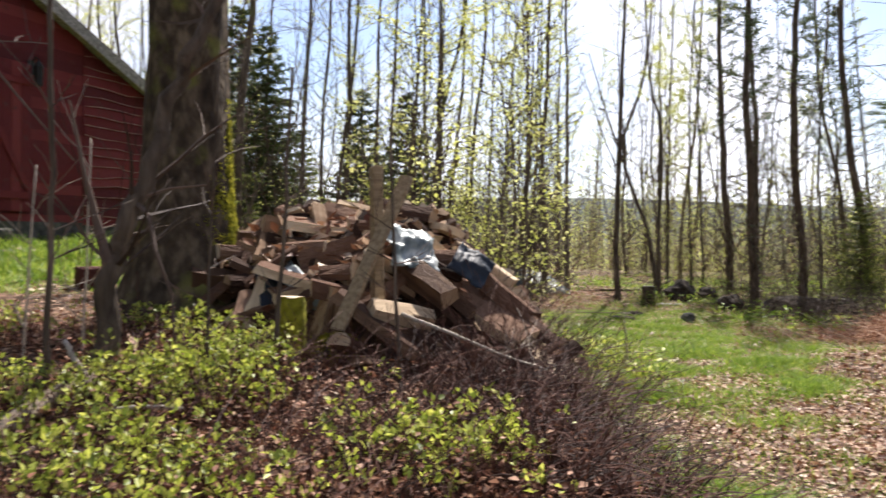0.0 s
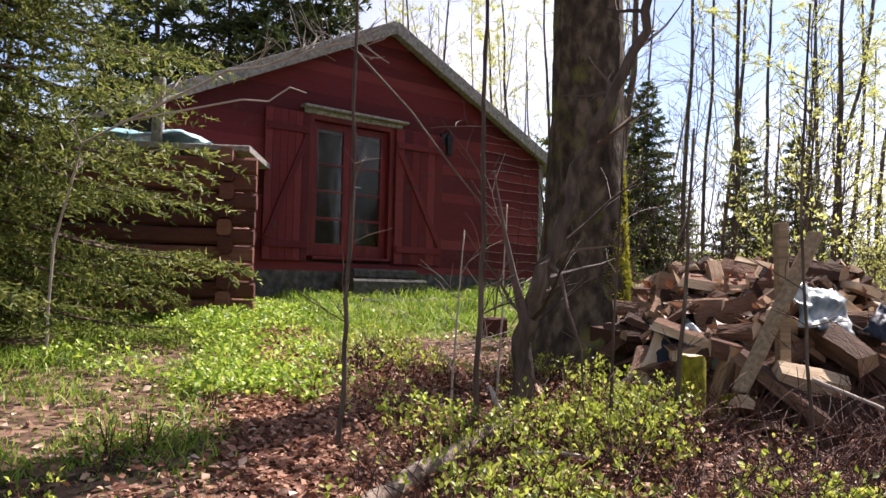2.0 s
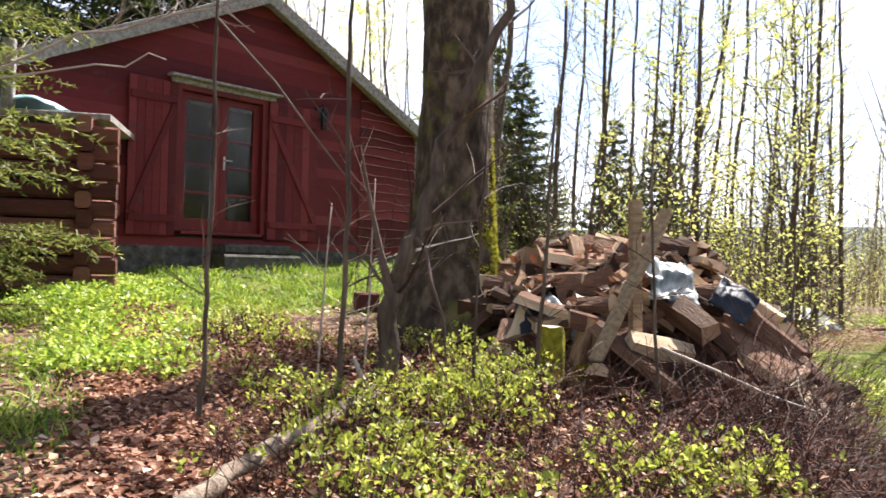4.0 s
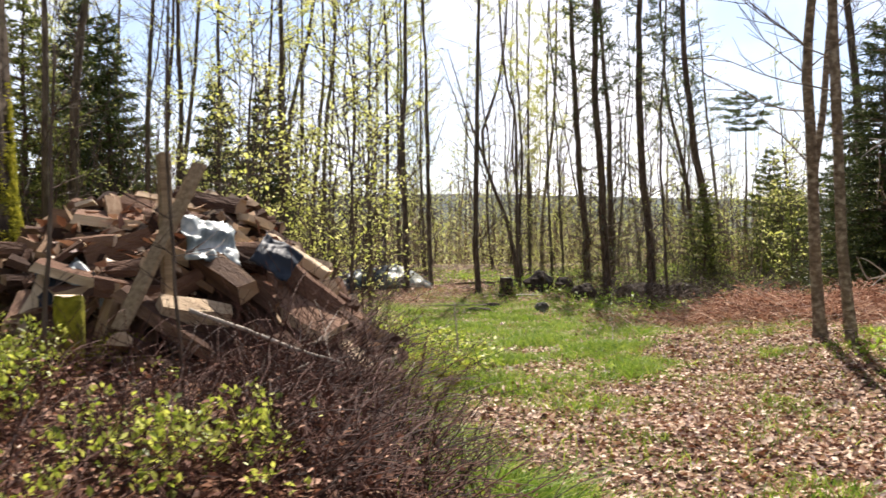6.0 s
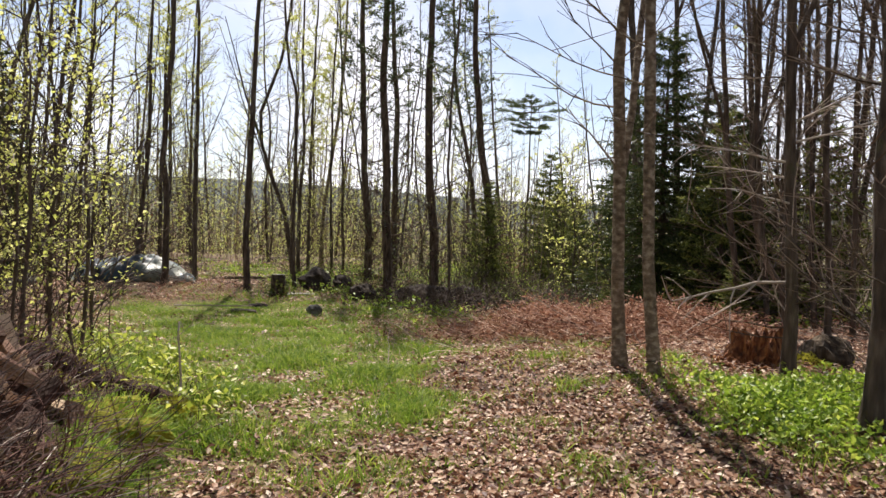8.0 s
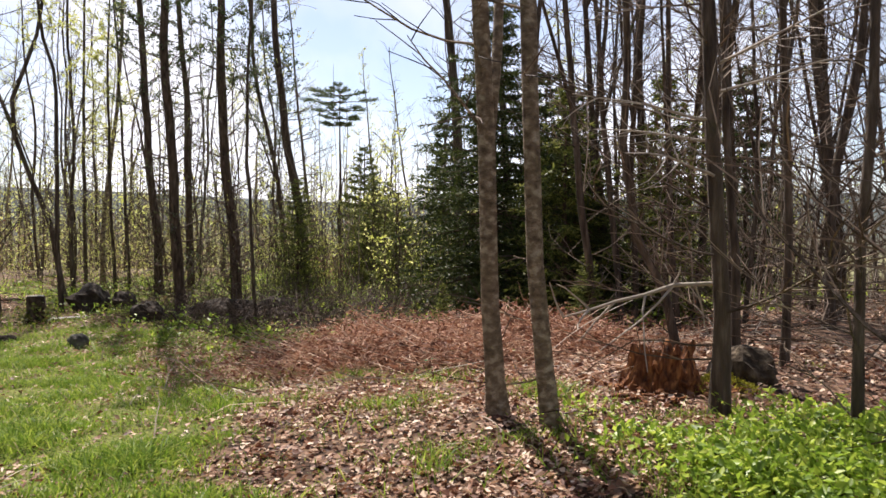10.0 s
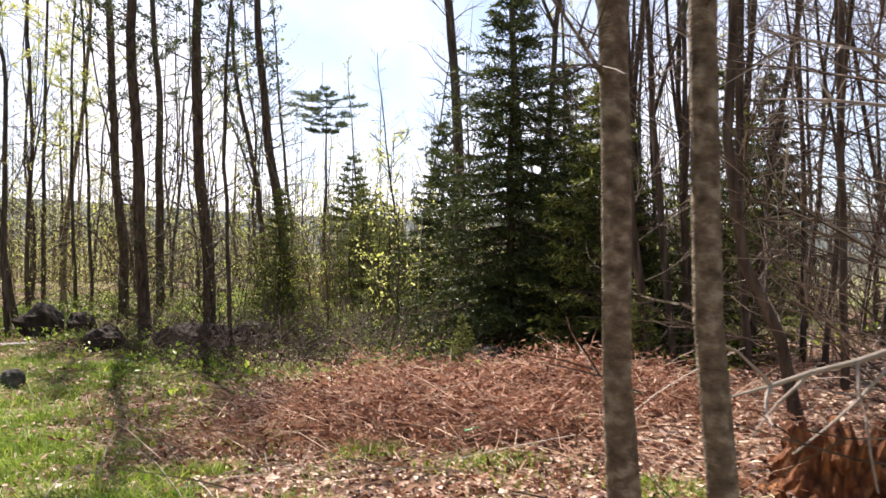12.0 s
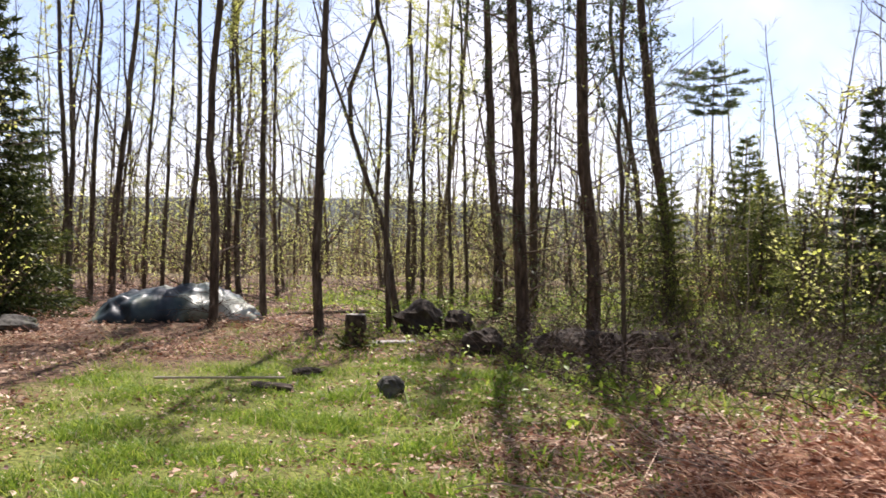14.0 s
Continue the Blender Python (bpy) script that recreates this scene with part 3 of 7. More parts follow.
def build_barn_doors():
    door = thing("door_1", BARN, "closed red double door with tall glass panes under a grey lintel", "door", kind="structure")
    fr = Shape()
    fr.box(pose(D_L + 0.035, 0.03, (D_SILL + D_HEAD) / 2), 0.07, 0.14, D_HEAD - D_SILL, bevel=0.01)
    fr.box(pose(D_R - 0.035, 0.03, (D_SILL + D_HEAD) / 2), 0.07, 0.14, D_HEAD - D_SILL, bevel=0.01)
    fr.box(pose((D_L + D_R) / 2, 0.03, D_HEAD - 0.06), D_R - D_L - 0.145, 0.14, 0.11, bevel=0.01)
    fr.box(pose((D_L + D_R) / 2, 0.01, D_SILL - 0.02), D_R - D_L - 0.145, 0.2, 0.05, bevel=0.01)
    part("door_frame", fr, M_REDDOOR, door)
    mid = (D_L + D_R) / 2
    w = (D_R - D_L - 0.15) / 2
    for s in (-1, 1):
        cx = mid + s * (w / 2 + 0.003)
        lf = Shape()
        z0, z1 = D_SILL + 0.01, D_HEAD - 0.12
        st = 0.115
        for x in (cx - w / 2 + st / 2, cx + w / 2 - st / 2):
            lf.box(pose(x, 0.06, (z0 + z1) / 2), st, 0.045, z1 - z0, bevel=0.006)
        for zc, hh in ((z1 - 0.05, 0.1), (z0 + 0.09, 0.18), (z0 + 0.55, 0.04), (z0 + 0.95, 0.03), (z0 + 1.35, 0.03)):
            lf.box(pose(cx, 0.06, zc), w - 2 * st - 0.002, 0.043, hh, bevel=0.005)
        leaf = part("door_leaf", lf, M_REDDOOR, door)
        gl = Shape()
        gl.box(pose(cx, 0.062, (z0 + z1) / 2 + 0.04), w - 2 * st + 0.01, 0.006, z1 - z0 - 0.28)
        pane = part("pane", gl, M_GLASS, leaf)
        pane.visible_shadow = False
    h = Shape()
    h.box(pose(mid + 0.06, 0.025, D_SILL + 1.02), 0.03, 0.012, 0.2, bevel=0.003)
    h.tube([(mid + 0.06, 0.02, D_SILL + 1.06), (mid + 0.06, -0.035, D_SILL + 1.06), (mid + 0.16, -0.035, D_SILL + 1.06)], [0.009] * 3, 6, cap=True)
    part("door_handle", h, M_STEEL, door, "steel lever handle")
    lin = Shape()
    lin.box(pose((D_L + D_R) / 2 + 0.02, -0.09, D_HEAD + 0.05), D_R - D_L + 0.36, 0.16, 0.04, bevel=0.01)
    lin.box(pose((D_L + D_R) / 2 + 0.02, -0.05, D_HEAD - 0.005), D_R - D_L + 0.26, 0.03, 0.07, bevel=0.01)
    part("lintel_board", lin, M_GREYWOOD, door, "weathered grey lintel board")
    for x0, x1, flip in ((D_L - 0.74, D_L - 0.02, 1), (D_R + 0.03, D_R + 1.0, -1)):
        sh = thing("shutter", BARN, "open red board shutter with a diagonal brace against the barn wall", "shutter")
        n = 6
        for i in range(n):
            b = Shape()
            wd = (x1 - x0) / n
            b.box(pose(x0 + (i + 0.5) * wd, -0.065, (D_SILL + D_HEAD) / 2 - 0.06), wd - 0.006, 0.03, D_HEAD - D_SILL + 0.02, bevel=0.004)
            part("board", b, M_RED, sh)
        br = Shape()
        zc = (D_SILL + D_HEAD) / 2
        for z in (D_SILL + 0.16, D_HEAD - 0.3):
            br.box(pose((x0 + x1) / 2, -0.093, z), x1 - x0 - 0.04, 0.025, 0.1, bevel=0.004)
        hh = D_HEAD - D_SILL - 0.62
        ln = math.hypot(x1 - x0 - 0.1, hh)
        br.box(pose((x0 + x1) / 2, -0.0925, zc - 0.07, 0, -flip * math.degrees(math.atan2(hh, x1 - x0 - 0.1)), 0), ln, 0.024, 0.09, bevel=0.004)
        part("brace", br, M_RED, sh)


build_barn_doors()


def build_barn_bits():
    lamp = thing("wall_lantern", BARN, "small black iron lantern on the barn wall", "lantern")
    s = Shape()
    x, z = 0.98, 3.84
    s.box(pose(x, -0.05, z + 0.1), 0.1, 0.03, 0.2, bevel=0.01)
    s.tube([(x, -0.06, z + 0.18), (x, -0.14, z + 0.24), (x, -0.2, z + 0.2)], [0.012] * 3, 6)
    part("bracket", s, M_BLACK, lamp)
    s = Shape()
    s.tube([(x, -0.2, z - 0.18), (x, -0.2, z - 0.15), (x, -0.2, z + 0.1), (x, -0.2, z + 0.2)], [0.04, 0.055, 0.07, 0.01], 6, cap=True)
    part("lantern_body", s, M_BLACK, lamp)
    step = thing("door_step", BARN, "worn grey stone steps below the barn door", "step")
    ch = random.Random(3)
    for i, (w, d, z0, z1, y) in enumerate(((1.35, 0.5, 1.05, 1.62, -0.33), (1.15, 0.3, 1.62, 1.77, -0.22), (1.8, 0.45, 0.95, 1.34, -0.78))):
        s = Shape()
        s.box(pose(-0.42 + 0.06 * i, y, (z0 + z1) / 2, ch.uniform(-1, 1), ch.uniform(-1, 1), ch.uniform(-3, 3)), w, d, z1 - z0, bevel=0.035)
        # dark stone here too: the steps' shadow is put into their colour
        part("step_stone", s, M_DARKSTONE, step)
    hk = Shape()
    hk.box(pose(0.78, -0.06, 3.1), 0.04, 0.03, 0.24, bevel=0.01)
    ob = part("wall_fitting", hk, M_TWIG_PALE)
    ob.matrix_basis = BARN
    tagged(ob, "pale wooden latch block on the red barn wall", "latch")


build_barn_bits()

# ---- log-built shed corner and timber beside the spruce ----
SHED = Matrix.Translation((-5.2, 7.85, -0.16)) @ Matrix.Rotation(radians(24), 4, "Z")


def build_log_shed():
    shed = thing("log_shed", SHED, "low shed of red-brown squared logs with a plank roof edge", "shed")
    ch = random.Random(11)
    z = 1.32
    for i in range(9):
        h = 0.2
        s = Shape()
        off = ch.uniform(0.0, 0.05)
        s.box(pose(-1.5 + off, 0, z + h / 2, ch.uniform(-1, 1), 0, ch.uniform(-0.6, 0.6)), 3.3, 0.15, h - 0.02, bevel=0.03)
        part("log", s, M_LOGRED, shed)
        s = Shape()
        s.box(pose(-0.15, 1.2, z + h / 2 + 0.1, 0, 0, 90 + ch.uniform(-0.6, 0.6)), 2.7 + ch.uniform(-.06, .06), 0.15, h - 0.02, bevel=0.03)
        part("log", s, M_LOGRED, shed)
        z += h
    s = Shape()
    s.box(pose(-1.62, 1.2, z + 0.14, 2, 0, 0), 3.4, 2.5, 0.07, bevel=0.01)
    part("roof_plank", s, M_GREYWOOD, shed, "grey weathered roof planks")
    s = Shape()
    s.box(pose(-1.5, -0.08, 1.2), 3.2, 0.5, 0.17, bevel=0.03)
    part("sill_log", s, M_LOGRED, shed)
    s = Shape()
    s.box(pose(-1.4, -0.02, 1.02), 3.0, 0.3, 0.4, bevel=0.04)
    part("sill_stone", s, M_STONE, shed)
    for x in (-0.95,):
        p = thing("roof_post", SHED, "grey weathered upright post on the shed", "post")
        s = Shape()
        s.box(pose(x, 0.05, 3.62, 0, 90, 0), 0.75, 0.12, 0.12, bevel=0.015)
        part("post", s, M_GREYWOOD, p)


build_log_shed()


def crumpled(name, m, sx, sy, height, mat, label, seed, nx=26, ny=16, amp=0.12, profile=None, freq=2.2):
    """A crumpled sheet with folds, laid over something."""
    n = noise
    sh = Shape()
    pts = []
    for j in range(ny + 1):
        for i in range(nx + 1):
            u, v = i / nx - 0.5, j / ny - 0.5
            edge = max(abs(u), abs(v)) * 2
            z = height * (profile(u, v) if profile else (1 - edge ** 3))
            q = Vector((u * sx * freq + seed, v * sy * freq, seed * 1.7))
            z += amp * min(sx, sy) * (n.noise(q) + 0.6 * abs(n.noise(q * 2.3)))
            x = u * sx * (1 + 0.12 * n.noise(q * 1.1 + Vector((9, 0, 0))))
            y = v * sy * (1 + 0.12 * n.noise(q * 1.1 + Vector((0, 9, 0))))
            pts.append((x, y, z))
    fs = [(j * (nx + 1) + i, j * (nx + 1) + i + 1, (j + 1) * (nx + 1) + i + 1, (j + 1) * (nx + 1) + i) for j in range(ny) for i in range(nx)]
    sh.face_set(pts, fs)
    ob = part(name, sh, mat, None, "", smooth=True)
    ob.matrix_basis = m
    so = ob.modifiers.new("thick", "SOLIDIFY")
    so.thickness = 0.006
    return tagged(ob, label, "tarp")


crumpled("tarpaulin", SHED @ pose(-1.2, 0.3, 3.32), 1.5, 0.6, 0.1, M_TARP_CYAN, "pale blue crumpled tarpaulin on the shed roof", 3.3)

# ---- trees ----


def bent_path(ch, start, way, length, n, wander, droop=0.0):
    pts, p, d = [Vector(start)], Vector(start), Vector(way).normalized()
    for i in range(n):
        d = (d + Vector((ch.uniform(-1, 1), ch.uniform(-1, 1), ch.uniform(-0.6, 0.6))) * wander + Vector((0, 0, -droop))).normalized()
        p = p + d * (length / n)
        pts.append(p.copy())
    return pts


def tapered(r0, r1, n):
    return [r0 + (r1 - r0) * (i / n) ** 0.9 for i in range(n + 1)]


def tree_kit(name, seed, height, radius, first, limbs, spread, rise_, leafy=0, leaf=0.045, wander=0.02, lean=(0, 0), bark=None,
             leaf_mat=None, fork=None, sub=5, dead=0, sides=8, flare=1.35, path=None, top=0.2, crown=0, high=0.52, big=1.6, twig=None):
    """A bare or freshly leafing broadleaved tree: trunk, limbs with twigs, leaves."""
    ch = random.Random(seed)
    tree = thing(name)
    n = 16
    if path:
        pts = [Vector(q) for q in path]
        n = len(pts) - 1
    else:
        pts, p, d = [Vector((0, 0, -0.12))], Vector((0, 0, -0.12)), Vector((lean[0], lean[1], 1)).normalized()
        for i in range(n):
            d = (d + Vector((ch.uniform(-1, 1), ch.uniform(-1, 1), 0)) * wander * 2.7 + Vector((-d.x, -d.y, 0)) * 0.17).normalized()
            p = p + d * (height / n)
            pts.append(p.copy())
    rad = [radius * (1 - (1 - top) * (i / n)) for i in range(n + 1)]
    rad[0] *= flare
    trunk = Shape()
    if flare > 1.2:
        foot = [(0.22, 1.3), (0.4, 1.12), (0.7, 1.03)]
        for q, (f, k) in enumerate(foot):
            pts.insert(1 + q, pts[0].lerp(pts[1 + q], f))
            rad.insert(1 + q, radius * k)
        rad[0] = radius * 1.75
        n += 3
    trunk.tube(pts, rad, sides, rough=0.16, chance=ch)
    lim, twigs, lp, lw = Shape(), Shape(), [], []
    axes = []
    if fork:
        base = pts[int(n * fork)]
        f = bent_path(ch, base, (ch.choice((-1, 1)) * 0.35, ch.uniform(-.2, .2), 1), height * (1 - fork) * 0.9, 8, 0.08)
        trunk.tube(f, tapered(rad[int(n * fork)] * 0.75, 0.012, 8), 6)
        axes.append((f, 0.0, limbs // 3))
    axes.append((pts, first, limbs))
    for line, start, count in axes:
        m = len(line) - 1
        for k in range(count):
            t = start + (1 - start) * (k + ch.random()) / count
            i = min(m - 1, int(t * m))
            o = line[i].lerp(line[i + 1], t * m - i)
            w = ch.uniform(0, 2 * math.pi)
            size = spread * (1.05 - 0.75 * (t - start) / (1 - start + 1e-6)) * ch.uniform(0.6, 1.15)
            r0 = max(0.006, min(0.02, radius * 0.22 * (1.1 - t)))
            way = (math.cos(w), math.sin(w), rise_ * ch.uniform(0.2, 1.7) + ch.uniform(-0.15, 0.15))
            bp = bent_path(ch, o, way, size, 5, 0.26, -0.05)
            lim.tube(bp, tapered(r0, 0.004, 5), 4)
            for q in range(sub):
                f = 0.25 + 0.75 * (q + ch.random()) / sub
                ii = min(4, int(f * 5))
                so = bp[ii].lerp(bp[ii + 1], f * 5 - ii)
                d = (bp[ii + 1] - bp[ii]).normalized() + Vector((ch.uniform(-1, 1), ch.uniform(-1, 1), ch.uniform(-0.5, 0.8))) * 0.9
                tp = bent_path(ch, so, d, size * ch.uniform(0.25, 0.55), 2, 0.25)
                twigs.tube(tp, [max(0.0055, r0 * 0.35), 0.0045, 0.003], 3)
                much = crown if crown and t > high else leafy
                if much:
                    for _ in range(much):
                        g = ch.random()
                        jj = min(1, int(g * 2))
                        a = tp[jj].lerp(tp[jj + 1], g * 2 - jj)
                        lw.append(big if much != leafy else 1.0)
                        lp.append(a + Vector((ch.gauss(0, .03), ch.gauss(0, .03), ch.gauss(0, .03))))
    for _ in range(dead):
        t = ch.uniform(0.08, max(0.12, first))
        i = min(n - 1, int(t * n))
        o = pts[i].lerp(pts[i + 1], t * n - i)
        w = ch.uniform(0, 2 * math.pi)
        bp = bent_path(ch, o, (math.cos(w), math.sin(w), ch.uniform(-0.35, 0.45)), ch.uniform(0.3, 1.2), 4, 0.28)
        lim.tube(bp, tapered(0.009, 0.003, 4), 3)
        for q in range(3):
            d = (bp[2 + q % 2] - bp[1]).normalized() + Vector((ch.uniform(-1, 1), ch.uniform(-1, 1), ch.uniform(-.6, .6)))
            twigs.tube(bent_path(ch, bp[1 + q % 3], d, ch.uniform(0.2, 0.6), 2, 0.25), [0.006, 0.004, 0.0025], 3)
    part("trunk", trunk, bark or M_BARK, tree, smooth=True)
    if lim.v:
        tagged(part("branchwork", lim, bark or M_BARK, tree), kind="stuff")
    if twigs.v:
        tagged(part("twigwork", twigs, twig or M_TWIG, tree), kind="stuff")
    if lp:
        P = np.array([tuple(p) for p in lp])
        r = np.random.default_rng(seed)
        way = unit(r.normal(size=P.shape) + [0, 0, -0.2])
        me = leaves_mesh("crown", P, way, unit(r.normal(size=P.shape) + [0, 0, 1.2]), r.uniform(0.7, 1.4, len(P)) * leaf * np.array(lw), r.uniform(0.5, 0.9, len(P)) * leaf * np.array(lw), leaf_mat or M_LEAF_FRESH)
        ob = new("crown", me)
        ob.parent = tree
        tagged(ob, "fresh yellow-green leaves", kind="stuff")
    return tree


def conifer_kit(name, seed, height, radius, first, reach, whorl, mat, spray=16, droop=0.35, shoots=13, needle=0.05, pine=False, width=0.006, dense=1.0, tuft=3, step=0.045, fill=0.8, ragged=0.0):
    """A spruce or pine: trunk, boughs in whorls, needles on every shoot."""
    ch = random.Random(seed)
    r = np.random.default_rng(seed)
    tree = thing(name)
    trunk, boughs = Shape(), Shape()
    n = 14
    pts = [Vector((0.03 * height / 10 * math.sin(i * 0.9 + seed), 0.03 * height / 10 * math.cos(i * 1.3 + seed), -0.12 + (height + 0.12) * i / n)) for i in range(n + 1)]
    rad = [radius * (1.02 - i / n) + 0.008 for i in range(n + 1)]
    rad[0] *= 1.3
    trunk.tube(pts, rad, 8, rough=0.1, chance=ch)
    P, W = [], []
    z = first * height
    while z < height * 0.99:
        t = (z / height - first) / (1 - first)
        size = reach * ((1 - t) ** fill if not pine else (0.35 + 1.1 * math.sin(math.pi * min(1, t * 0.9 + 0.08)))) + 0.12
        base_w = ch.uniform(0, 6.28)
        count = max(3, int(whorl * (0.6 + 0.6 * (1 - t))))
        for k in range(count):
            w = base_w + 2 * math.pi * k / count + ch.uniform(-0.25, 0.25)
            ln = size * ch.uniform(0.65 - ragged, 1.12 + ragged * 0.5)
            i = min(n - 1, int(z / height * n))
            o = pts[i].lerp(pts[i + 1], min(1, max(0, z / height * n - i))) + Vector((0, 0, ch.uniform(-0.03, 0.03) * height if not pine else 0))
            up = (-0.15 if pine else -droop * (1 - t) + 0.25 * t)
            bp, p = [o], o.copy()
            d = Vector((math.cos(w), math.sin(w), up + 0.15)).normalized()
            for q in range(6):
                d = (d + Vector((ch.uniform(-.09, .09), ch.uniform(-.09, .09), (-0.06 if q < 3 else 0.09) if not pine else 0.02))).normalized()
                p = p + d * ln / 6
                bp.append(p.copy())
            boughs.tube(bp, tapered(max(0.006, 0.012 * ln + 0.004), 0.003, 6), 4)
            ns = max(3, int(shoots * ln / max(reach, 0.01) * dense) + 2)
            for s in range(ns):
                f = (0.12 if not pine else 0.5) + (0.88 if not pine else 0.5) * (s + ch.random()) / ns
                ii = min(5, int(f * 6))
                so = bp[ii].lerp(bp[ii + 1], f * 6 - ii)
                dirn = (bp[ii + 1] - bp[ii]).normalized()
                lat = dirn.cross(Vector((0, 0, 1))).normalized() * (1 if s % 2 else -1)
                sl = ln * ch.uniform(0.16, 0.34) * (1.15 - f * 0.6) + 0.06
                sd = (lat * ch.uniform(0.5, 1.0) + dirn * ch.uniform(0.5, 1.0) + Vector((0, 0, ch.uniform(-0.5, 0.1) if not pine else ch.uniform(0, 0.6)))).normalized()
                for q in range(spray):
                    g = (q + 0.5) / spray
                    P.append(so + sd * sl * g + Vector((0, 0, -0.12 * sl * g * g)))
                    W.append(sd)
            for q in range(spray):
                g = 0.55 + 0.45 * q / spray
                ii = min(5, int(g * 6))
                P.append(bp[ii].lerp(bp[ii + 1], g * 6 - ii))
                W.append((bp[ii + 1] - bp[ii]).normalized())
        z += height * step * ch.uniform(0.7, 1.2) * (1 if height > 4 else 1.4)
    part("trunk", trunk, M_BARK_PINE, tree, smooth=True)
    tagged(part("branchwork", boughs, M_BARK_PINE, tree), kind="stuff")
    P, W = np.array([tuple(p) for p in P]), np.array([tuple(w) for w in W])
    P, W = np.repeat(P, tuft, 0), np.repeat(W, tuft, 0)
    dirs = unit(W * 0.7 + r.normal(size=P.shape) * [0.6, 0.6, 0.5])
    L = r.uniform(0.7, 1.3, len(P)) * needle
    me = blades_mesh("needles", P, dirs, r.normal(size=P.shape) * 0.3, L, np.full(len(P), width), mat)
    ob = tagged(new("foliage", me), kind="stuff")
    ob.parent = tree
    return tree


def plant_at(kit, x, y, turn=0.0, size=1.0, sink=0.02, label="", tilt=(0, 0), group="", category="tree", name=None):
    m = pose(x, y, float(land(x, y)) - sink, tilt[0], tilt[1], turn) @ Matrix.Scale(size, 4)
    if not kit.get("used"):
        kit["used"] = 1
        kit.matrix_basis = m
        ob = kit
    else:
        ob = copy_thing(kit, pose(0, 0, 0))
        ob.matrix_basis = m
    return tagged(ob, label, category, group)

# ---- the old mossy tree and the saplings beside it ----


def build_old_tree():
    ch = random.Random(21)
    tree = thing("old_tree", pose(-1.2, 6.75, float(land(-1.2, 6.75))), "thick old broadleaved tree with dark furrowed bark and a mossy side", "tree")
    sh = Shape()
    n, sides = 30, 28
    top = 11.0
    verts = []
    for i in range(n + 1):
        f = i / n
        z = -0.25 + (top + 0.25) * f ** 1.5
        r = 0.325 * (1 - 0.35 * f) + 0.2 * math.exp(-max(0, z) / 0.36) + 0.1 * math.exp(-max(0, z) / 1.1)
        cx, cy = 0.008 * z, 0.01 * math.sin(z)
        for j in range(sides):
            w = 2 * math.pi * j / sides
            ridge = 0.012 * math.sin(w * 11 + 1.4 * math.sin(z * 2.7)) + 0.012 * math.sin(w * 5 + z * 3.1) + 0.01 * math.sin(w * 17 + z * 6.1) + ch.uniform(-0.008, 0.008)
            root = 0.12 * math.exp(-max(0, z) / 0.3) * max(0, math.sin(w * 2.5 + 0.8))
            rr = r + ridge + root
            verts.append((cx + math.cos(w) * rr, cy + math.sin(w) * rr, z))
    faces = [(i * sides + j, i * sides + (j + 1) % sides, (i + 1) * sides + (j + 1) % sides, (i + 1) * sides + j) for i in range(n) for j in range(sides)]
    sh.face_set(verts, faces)
    part("trunk", sh, M_BARK_OLD, tree, smooth=True)
    # moss on the sunny side, thickest towards the ground
    r = np.random.default_rng(9)
    n_m = 26000
    mz = 1.8 * r.random(n_m) ** 1.3
    mw = radians(14) + r.normal(0, 0.46, n_m) * np.maximum(0.35, 1.25 - 0.5 * mz) + 0.25 * np.sin(mz * 5)
    keep = (np.sin(mz * 17 + mw * 5) + np.sin(mz * 7 - mw * 9) + r.normal(0, 0.7, n_m)) > -0.5
    mz, mw = mz[keep], mw[keep]
    mr = 0.325 * (1 - 0.35 * (mz / top) ** 0.66) + 0.2 * np.exp(-mz / 0.36) + 0.1 * np.exp(-mz / 1.1) + 0.12 * np.exp(-mz / 0.3) * np.maximum(0, np.sin(mw * 2.5 + 0.8))
    out = np.stack([np.cos(mw), np.sin(mw), np.zeros(len(mw))], 1)
    mp = out * (mr + 0.004)[:, None] + np.stack([0.008 * mz, 0.01 * np.sin(mz), mz], 1)
    me = blades_mesh("moss", mp, out + r.normal(0, 0.5, mp.shape), r.normal(0, 0.5, mp.shape), r.uniform(0.014, 0.034, len(mw)), np.full(len(mw), 0.007), M_MOSS)
    mo = tagged(new("moss", me), "bright yellow-green moss", kind="stuff")
    mo.parent = tree
    lim, tw = Shape(), Shape()
    for k in range(20):
        z = ch.uniform(3.2, 10.5)
        w = ch.uniform(0, 6.28)
        bp = bent_path(ch, (0.008 * z, 0, z), (math.cos(w), math.sin(w), ch.uniform(0.0, 0.7)), ch.uniform(2, 4), 7, 0.16, 0.02)
        lim.tube(bp, tapered(0.05 if z > 4 else 0.03, 0.006, 7), 5)
        for q in range(9):
            i = ch.randrange(1, 7)
            d = (bp[i] - bp[i - 1]).normalized() + Vector((ch.uniform(-1, 1), ch.uniform(-1, 1), ch.uniform(-.9, .5)))
            tw.tube(bent_path(ch, bp[i], d, ch.uniform(0.4, 1.1), 4, 0.22, 0.03), [0.01, 0.007, 0.005, 0.004, 0.003], 3)
    tagged(part("branchwork", lim, M_BARK, tree), kind="stuff")
    tagged(part("twigwork", tw, M_TWIG, tree), kind="stuff")


build_old_tree()


